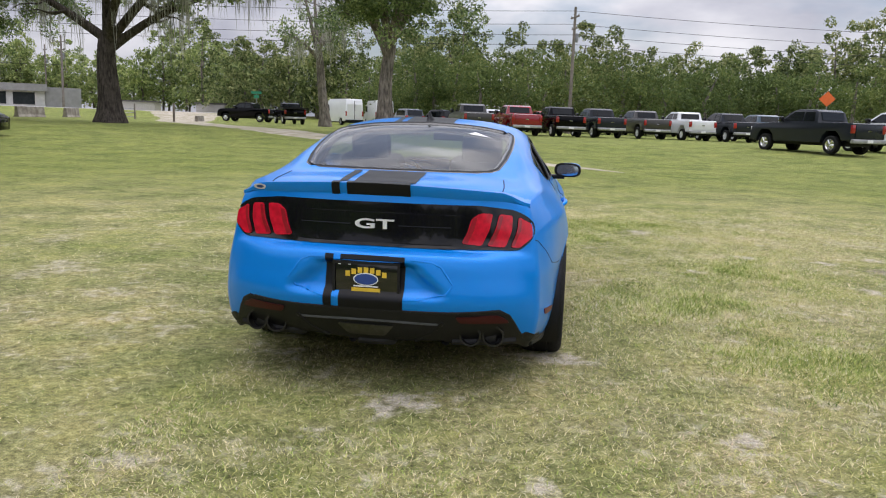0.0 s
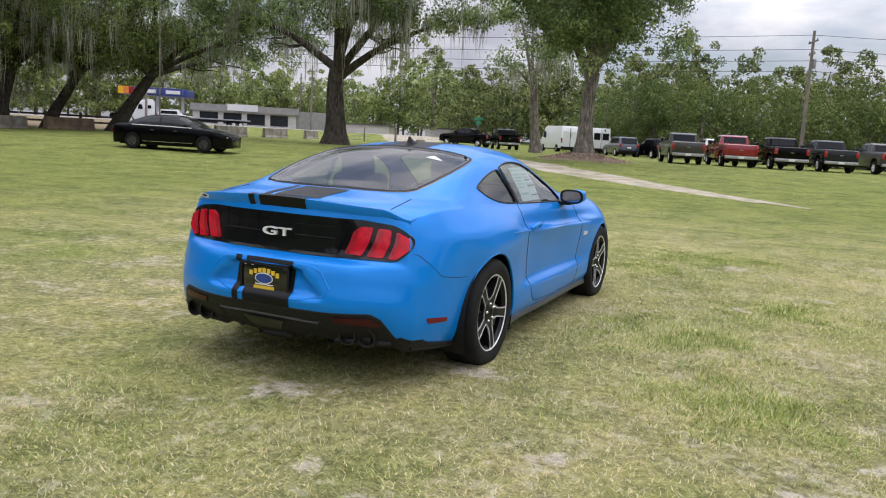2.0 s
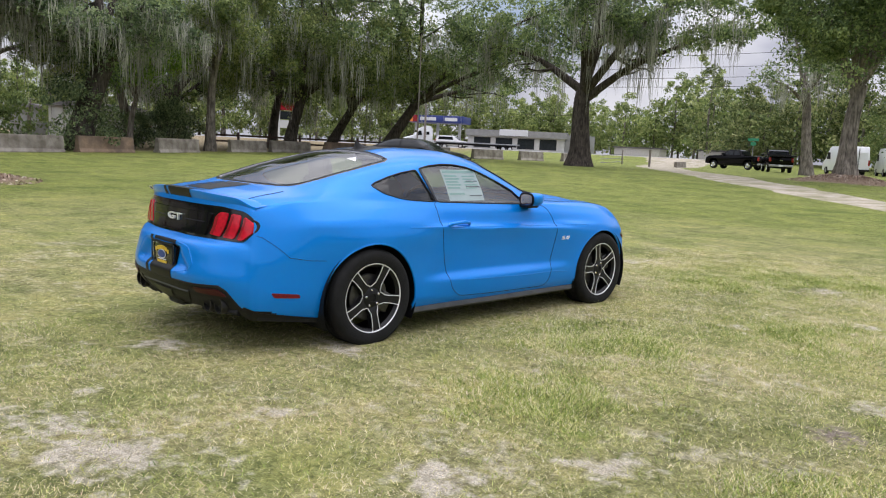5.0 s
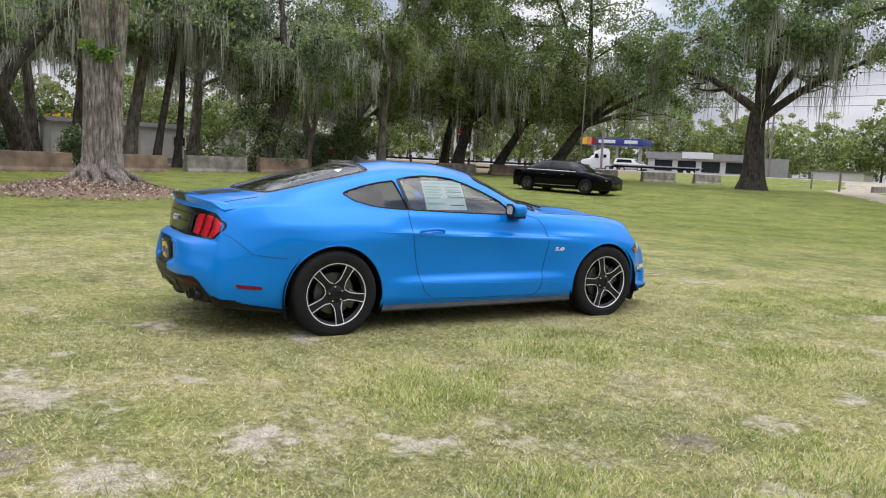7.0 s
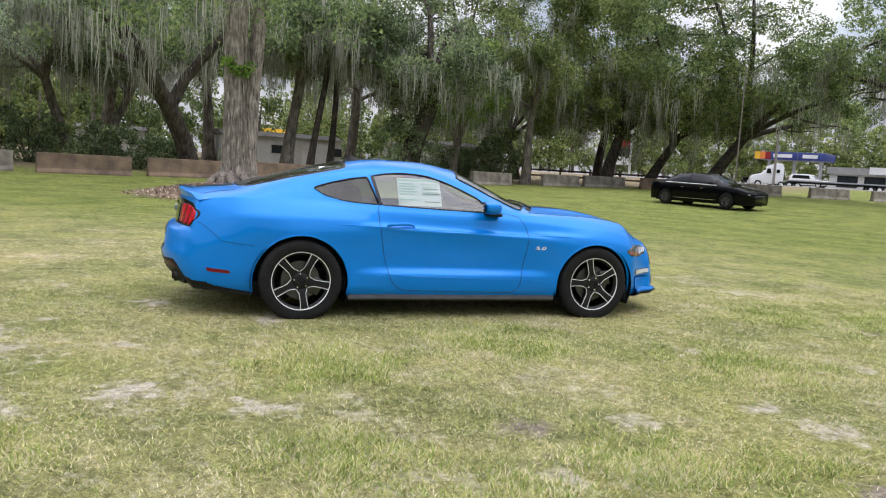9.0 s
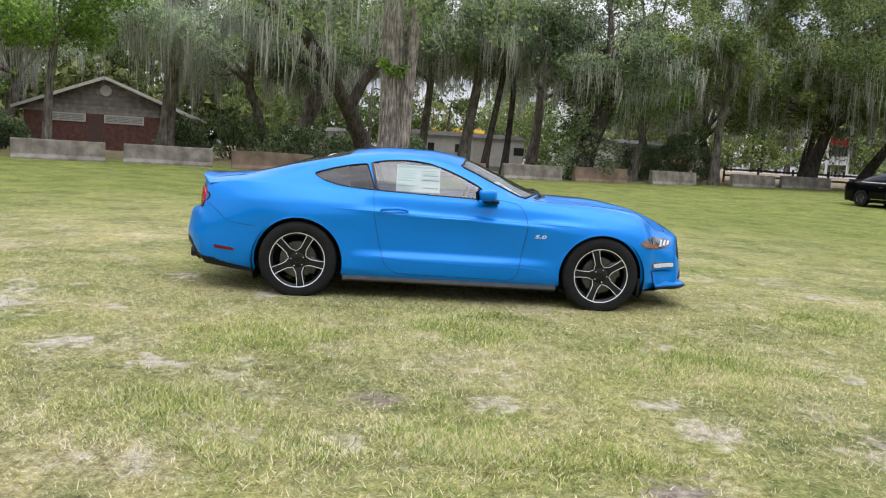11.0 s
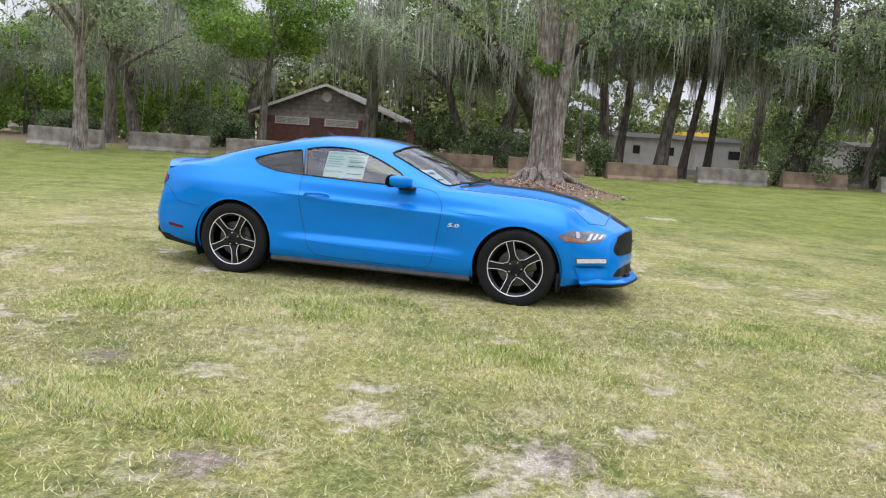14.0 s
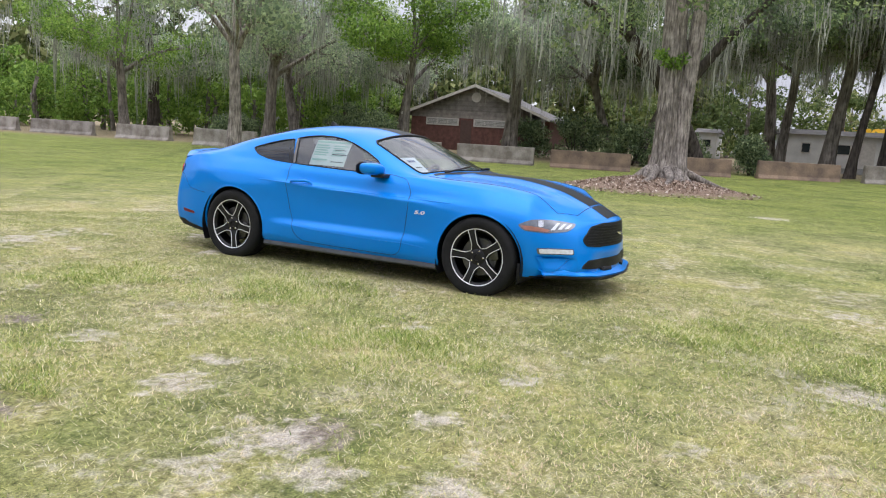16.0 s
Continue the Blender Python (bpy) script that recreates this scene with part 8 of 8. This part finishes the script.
FRONT_ROW = (
    (2.28, 49.9, M_CARBROWN, "bronze-grey crew-cab pickup parked on grass"),
    (5.3, 49.7, M_REDP, "bright red crew-cab pickup parked on grass"),
    (8.1, 49.85, M_CARBLACK, "black crew-cab pickup parked on grass"),
    (11.0, 51.3, M_CARGREY, "dark grey crew-cab pickup parked on grass"),
    (14.45, 53.1, M_CARBROWN, "bronze-grey pickup with bright bumper on grass"),
    (17.4, 52.8, M_WHITEP, "white crew-cab pickup parked on grass"),
    (20.2, 52.3, M_CARGREY, "dark grey crew-cab pickup parked on grass"),
    (23.1, 53.3, M_CARTEAL, "blue-grey crew-cab pickup parked on grass"),
    (27.0, 54.5, M_CARGREY, "dark grey crew-cab pickup parked on grass"),
)
for x, y, mt, lab in FRONT_ROW:
    park(pickup, lab, mt, x - .85, y + 2.8, HEAD)
BACK_ROW = ((4.0, 71.0, M_WHITEP, "white pickup in the back row of trucks"), (8.6, 72.0, M_REDP, "dark red pickup in the back row of trucks"), (13.5, 73.5, M_CARGREY, "grey pickup in the back row of trucks"),
            (18.5, 75.0, M_WHITEP, "white pickup in the back row of trucks"), (23.5, 76.0, M_CARGREY, "grey pickup in the back row of trucks"), (28.5, 77.5, M_REDP, "red pickup in the back row of trucks"))
for x, y, mt, lab in BACK_ROW:
    park(pickup, lab, mt, x, y, HEAD)
park(pickup, "charcoal crew-cab pickup with chrome wheels parked broadside", M_CARGREY, 16.85, 36.28, 112, rim=M_CHROME)
park(pickup, "white pickup beside the charcoal pickup", M_WHITEP, 21.41, 37.29, 112)
park(pickup, "dark grey pickup behind the charcoal pickup", M_CARGREY, 24.61, 36.69, 112)
park(pickup, "black lifted pickup with chrome wheels near the entrance", M_CARBLACK, -20.6, 80.5, 165, rim=M_CHROME)


def sedan(label, paint, m):
    """A long saloon lofted through stations: x, half width, belt height, roof half width, roof height."""
    t = thing("saloon_car", label, "car", m)
    ST = ((-2.56, .62, .80, .55, .84), (-2.50, .76, .90, .66, .96), (-2.3, .86, .95, .72, 1.03), (-1.95, .91, .97, .70, 1.075), (-1.6, .93, .975, .66, 1.22), (-1.2, .935, .975, .63, 1.365), (-.8, .935, .97, .61, 1.44),
          (-.3, .935, .965, .61, 1.465), (.15, .935, .955, .61, 1.45), (.5, .935, .945, .63, 1.38), (.85, .93, .935, .66, 1.23), (1.2, .925, .925, .68, 1.045), (1.5, .92, .91, .66, .975), (1.9, .90, .865, .62, .925), (2.2, .85, .80, .58, .85), (2.42, .76, .72, .52, .76), (2.53, .62, .64, .45, .67))
    xs = [a[0] for a in ST]
    bm, gl, rows = bmesh.new(), [], []
    N = 84
    for i in range(N + 1):
        x = xs[0] + (xs[-1] - xs[0]) * i / N
        w, zb, wr, zr = (pchip(xs, [a[k] for a in ST], x) for k in (1, 2, 3, 4))
        lift_ = max(0.0, 1 - abs(x - 1.52) / .42, 1 - abs(x + 1.58) / .42)
        zs = .22 + (.66 - .22) * (math.sqrt(max(0, 1 - (min(abs(x - 1.52), abs(x + 1.58)) / .40) ** 2)) if lift_ > 0 else 0)
        zs = min(zs, zb - .12)
        half = [(w * .94, zs), (w, max(zs + .03, .45)), (w * .995, max(zs + .06, .68)), (w * .985, zb - .06), (w * .955, zb), (wr + (w * .94 - wr) * .66, zb + (zr - zb) * .30), (wr + (w * .94 - wr) * .30, zb + (zr - zb) * .66), (wr * .93, zr - (zr - zb) * .06 - .02), (wr * .6, zr - .006), (0, zr)]
        rows.append([bm.verts.new((x, -y, z)) for y, z in half] + [bm.verts.new((x, y, z)) for y, z in half[-2::-1]])
    for a, b in zip(rows, rows[1:]):
        for k in range(len(a) - 1):
            f = bm.faces.new((a[k], a[k + 1], b[k + 1], b[k]))
            c = f.calc_center_median()
            side = k in (5, 6, 11, 12) and -1.55 < c.x < .80 + .35 * (1.25 - c.z) and abs(c.x + .42) > .035
            front_rear = 7 <= k <= 10 and (.42 < c.x < 1.14 or -1.72 < c.x < -1.02)
            if side or front_rear:
                gl.append(f)
    bm.faces.new(rows[0])
    bm.faces.new(rows[-1][::-1])
    bmesh.ops.recalc_face_normals(bm, faces=bm.faces)
    glass = lift(gl, .001)
    bmesh.ops.delete(bm, geom=gl, context="FACES")
    part("body", bm, paint, t, angle=38)
    part("window_glass", glass, M_DARKGLASS, t, "dark tinted glass")
    for s in (-1, 1):
        part("chrome_line", tube(bmesh.new(), [(-1.6, s * .885, .99), (-.6, s * .898, .98), (.4, s * .892, .965), (1.0, s * .878, .95)], .017, 6), M_BADGE, t, "chrome window line")
        part("sill_trim", tube(bmesh.new(), [(-1.1, s * .925, .33), (1.05, s * .925, .33)], .012, 6), M_CHROME, t)
        part("headlamp", boxed(2.34, 2.50, *sorted((s * .52, s * .74)), .60, .66, .02), M_HEADLAMP, t)
        part("tail_lamp", boxed(-2.555, -2.45, *sorted((s * .42, s * .74)), .70, .80, .02), M_LAMPRED, t)
        part("wing_mirror", boxed(.72, .88, *sorted((s * .90, s * 1.06)), .97, 1.08, .03), paint, t)
        part("door_gap", tube(bmesh.new(), [(-.42, s * .938, .36), (-.42, s * .936, .9)], .004, 4), M_SEAM, t)
        for x in (-.75, .25):
            part("door_handle", boxed(x, x + .16, *sorted((s * .915, s * .945)), .79, .815), M_CHROME, t)
        for x in (-1.58, 1.52):
            road_wheel(t, x, s * .81, .335, .115, M_STEEL)
    part("grille", boxed(2.50, 2.56, -.36, .36, .34, .62, .02), M_GLOSSBLACK, t)
    part("chassis", boxed(-2.2, 2.2, -.74, .74, .17, .6), M_PLASTIC, t)
    return t


park(sedan, "glossy black saloon car parked on the grass", M_CARBLACK, -18.83, 28.31, 10.5)


def suv(label, paint, m, L=4.9, H=1.75):
    t = thing("suv_car", label, "car", m)
    h = L / 2
    prof = [(-h, .45), (-h - .03, .95), (-h + .05, 1.08), (.9, 1.06), (h - .35, .98), (h, .75), (h, .4), (h - .5, .3), (h - .6, .6), (h - 1.1, .72), (h - 1.4, .3), (-h + 1.35, .3), (-h + 1.2, .65), (-h + .75, .68), (-h + .5, .4)]
    part("body", profile_body(bmesh.new(), prof, .95, .1, .8, .05), paint, t, angle=40)
    part("cabin", profile_body(bmesh.new(), [(-h + .02, 1.06), (-h + .25, H - .08), (-h + .5, H), (.1, H), (.45, H - .1), (1.15, 1.05)], .88, .25, 1.06, .05), paint, t, angle=40)
    for s in (-1, 1):
        part("side_window", boxed(-h + .45, .35, *sorted((s * .76, s * .86)), 1.15, H - .15, .01, (.15, .0)), M_DARKGLASS, t, smooth=False)
        part("tail_lamp", boxed(-h - .04, -h + .12, *sorted((s * .68, s * .93)), .85, 1.15, .02), M_LAMPRED, t)
        part("headlamp", boxed(h - .15, h + .02, *sorted((s * .6, s * .9)), .7, .85, .02), M_LAMPWHITE, t)
        for x in (-h + 1.0, h - .95):
            road_wheel(t, x, s * .85, .37, .12)
    rw = bmesh.new()
    box(rw, -.02, .02, -.68, .68, 0, .5)
    bmesh.ops.transform(rw, matrix=pose(-h + .04, 0, 1.14, 0, 18, 0), verts=rw.verts)
    part("rear_window", rw, M_DARKGLASS, t, smooth=False)
    part("windscreen", pitched(.95, 1.1, H), M_DARKGLASS, t, smooth=False)
    part("plate_panel", boxed(-h - .045, -h - .03, -.17, .17, .75, .87), M_WHITE, t)
    part("rear_bumper", boxed(-h - .06, -h + .1, -.85, .85, .40, .60, .03), M_PLASTIC, t)
    part("chassis", boxed(-h + .3, h - .3, -.6, .6, .22, .45), M_PLASTIC, t)
    return t


def pitched(x, z, H):
    ws = bmesh.new()
    box(ws, 0, .02, -.66, .66, 0, .75)
    bmesh.ops.transform(ws, matrix=pose(x + .12, 0, z, 0, -48, 0), verts=ws.verts)
    return ws


park(suv, "dark blue suv parked beyond the tall oak", M_CARNAVY, -3.9, 72.5, 112)
park(suv, "dark green-black suv parked beside other cars", M_CARBLACK, -.9, 71.5, 118)
park(suv, "red suv parked near the road", M_REDP, -68, 44, 150)
park(suv, "grey car parked near the road", M_CARGREY, -66, 38, 150, H=1.5)
park(suv, "white suv at the filling station", M_WHITEP, -66, 93, 20)
park(suv, "dark suv at the filling station", M_CARBLACK, -73, 92, 200)


def van(label, m, dark_doors=False):
    t = thing("panel_van", label, "van", m, "white vans")
    prof = [(-2.95, .45), (-3.0, 1.2), (-2.92, 2.55), (-2.8, 2.68), (1.2, 2.68), (1.6, 2.5), (2.3, 1.45), (2.85, 1.15), (2.95, .6), (2.9, .35), (2.4, .35), (2.3, .7), (1.6, .7), (1.5, .35), (-1.35, .35), (-1.5, .75), (-2.1, .75), (-2.25, .4)]
    part("body", profile_body(bmesh.new(), prof, 1.02, .07, 1.2, .06), M_WHITEP, t, angle=40)
    for s in (-1, 1):
        part("cab_window", boxed(1.1, 1.9, *sorted((s * .96, s * 1.03)), 1.45, 2.1, .01, (.2, 0)), M_DARKGLASS, t, smooth=False)
        part("tail_lamp", boxed(-3.02, -2.94, *sorted((s * .86, s * 1.0)), .95, 1.45, .01), M_LAMPRED, t)
        part("door_seam", boxed(-3.015, -2.97, *sorted((s * .008, s * .02)), .55, 2.5), M_SEAM, t, smooth=False)
        part("rear_door_window", boxed(-3.02, -2.95, *sorted((s * .12, s * .78)), 1.45, 2.15, .01), M_DARKGLASS if dark_doors else M_WHITEP, t, smooth=False)
        for x in (-1.8, 1.95):
            road_wheel(t, x, s * .9, .36, .12, M_GREYMETAL)
    part("rear_bumper", boxed(-3.08, -2.9, -.98, .98, .40, .58, .03), M_PLASTIC, t)
    part("windscreen", pitched(1.95, 1.5, 2.4), M_DARKGLASS, t, smooth=False)
    part("chassis", boxed(-2.7, 2.6, -.7, .7, .25, .5), M_PLASTIC, t)
    return t


van("tall white panel van seen beyond oak trunks", pose(-11.3, 83.5, lie(-11.3, 83.5), 0, 0, 122))
van("tall white panel van with black rear window", pose(-7.7, 86, lie(-7.7, 86), 0, 0, 108), True)
flat = park(pickup, "black flatbed work truck near the entrance", M_CARBLACK, -14.9, 73.4, 112)
part("flatbed", boxed(-3.3, -1.1, -1.15, 1.15, 1.37, 1.47), M_PLASTIC, flat)
part("headache_rack", box(box(boxed(-1.12, -1.05, -1.0, 1.0, 1.47, 1.55), -1.12, -1.05, -1.0, -.92, 1.5, 2.2), -1.12, -1.05, .92, 1.0, 1.5, 2.2), M_PLASTIC, flat)

# ---- lorries on the road ----
def lorry(label, m, box_trailer):
    """Bonneted tractor unit with its trailer, front towards +x."""
    t = thing("semi_truck", label, "truck", m)
    if box_trailer:
        part("trailer", boxed(-11.5, 3.2, -1.3, 1.3, 1.15, 4.1, .03), M_TRAILER, t, "long white box trailer")
        part("trailer_band", boxed(2.5, 2.85, -1.315, -1.301, 1.2, 4.05), M_REDP, t, smooth=False)
    else:
        part("trailer", boxed(-11.5, 3.2, -1.25, 1.25, 1.15, 1.35, .03), M_GREYMETAL, t, "empty grey flatbed trailer")
    part("trailer_frame", boxed(-11.2, 3.0, -.6, .6, .85, 1.15), M_PLASTIC, t)
    tr = [(3.9, .6), (3.9, 3.2), (4.2, 3.75), (5.0, 3.8), (6.2, 3.3), (6.9, 2.2), (8.4, 1.75), (8.7, 1.4), (8.75, .5), (8.2, .45), (7.9, 1.0), (7.3, 1.0), (7.0, .5)]
    cabp = part("cab", profile_body(bmesh.new(), tr, 1.2, .06, 1.6, .08), M_WHITEP, t, "white sleeper cab")
    for s in (-1, 1):
        part("cab_window", boxed(5.75, 6.5, *sorted((s * 1.08, s * 1.22)), 2.15, 2.9, .01, (.15, 0)), M_DARKGLASS, cabp, smooth=False)
        part("sleeper_window", boxed(4.5, 5.0, *sorted((s * 1.08, s * 1.22)), 2.3, 2.8, .01), M_DARKGLASS, cabp, smooth=False)
        for x in (7.6, 4.2, 3.0, 1.8, -8.6, -9.8):
            road_wheel(t, x, s * 1.08, .5, .16)
    part("windscreen", boxed(6.55, 6.62, -.95, .95, 2.25, 3.0, 0, (0, .05)), M_DARKGLASS, cabp, smooth=False)
    return t


lorry("white articulated lorry with long box trailer on the road", pose(-114.0, 10.0, 1.15, 0, 0, 52), True)
lorry("white lorry with empty flatbed trailer waiting by the canopy", pose(-62.5, 88.6, 1.15, 0, 0, 230) @ Matrix.Scale(.82, 4), False)
boxt = thing("box_truck", "yellow rental box lorry with blue stripe on the road", "truck", pose(-101.0, 26.4, 1.15, 0, 0, 52))
part("cargo_box", boxed(-3.6, 4.2, -1.2, 1.2, 1.05, 3.9, .03), M_YELLOWP, boxt)
part("side_stripe", boxed(-3.5, 4.0, -1.215, -1.201, 2.75, 3.1), M_DKBLUE, boxt, smooth=False)
part("side_panel", boxed(-2.2, -.2, -1.222, -1.216, 2.72, 3.2), M_WHITEP, boxt, "plain white panel in the stripe", smooth=False)
part("cab", profile_body(bmesh.new(), [(4.25, .6), (4.25, 2.6), (4.6, 2.7), (5.5, 2.6), (6.1, 1.8), (7.2, 1.55), (7.4, 1.2), (7.4, .5)], 1.1, .05, 1.5, .06), M_YELLOWP, boxt)
for s in (-1, 1):
    part("cab_window", boxed(4.7, 5.6, *sorted((s * 1.04, s * 1.12)), 1.75, 2.4, .01, (.15, 0)), M_DARKGLASS, boxt, smooth=False)
    for x in (6.4, -1.6):
        road_wheel(boxt, x, s * .98, .46, .15)
part("frame_rail", boxed(-3.4, 6.8, -.5, .5, .6, 1.0), M_PLASTIC, boxt)
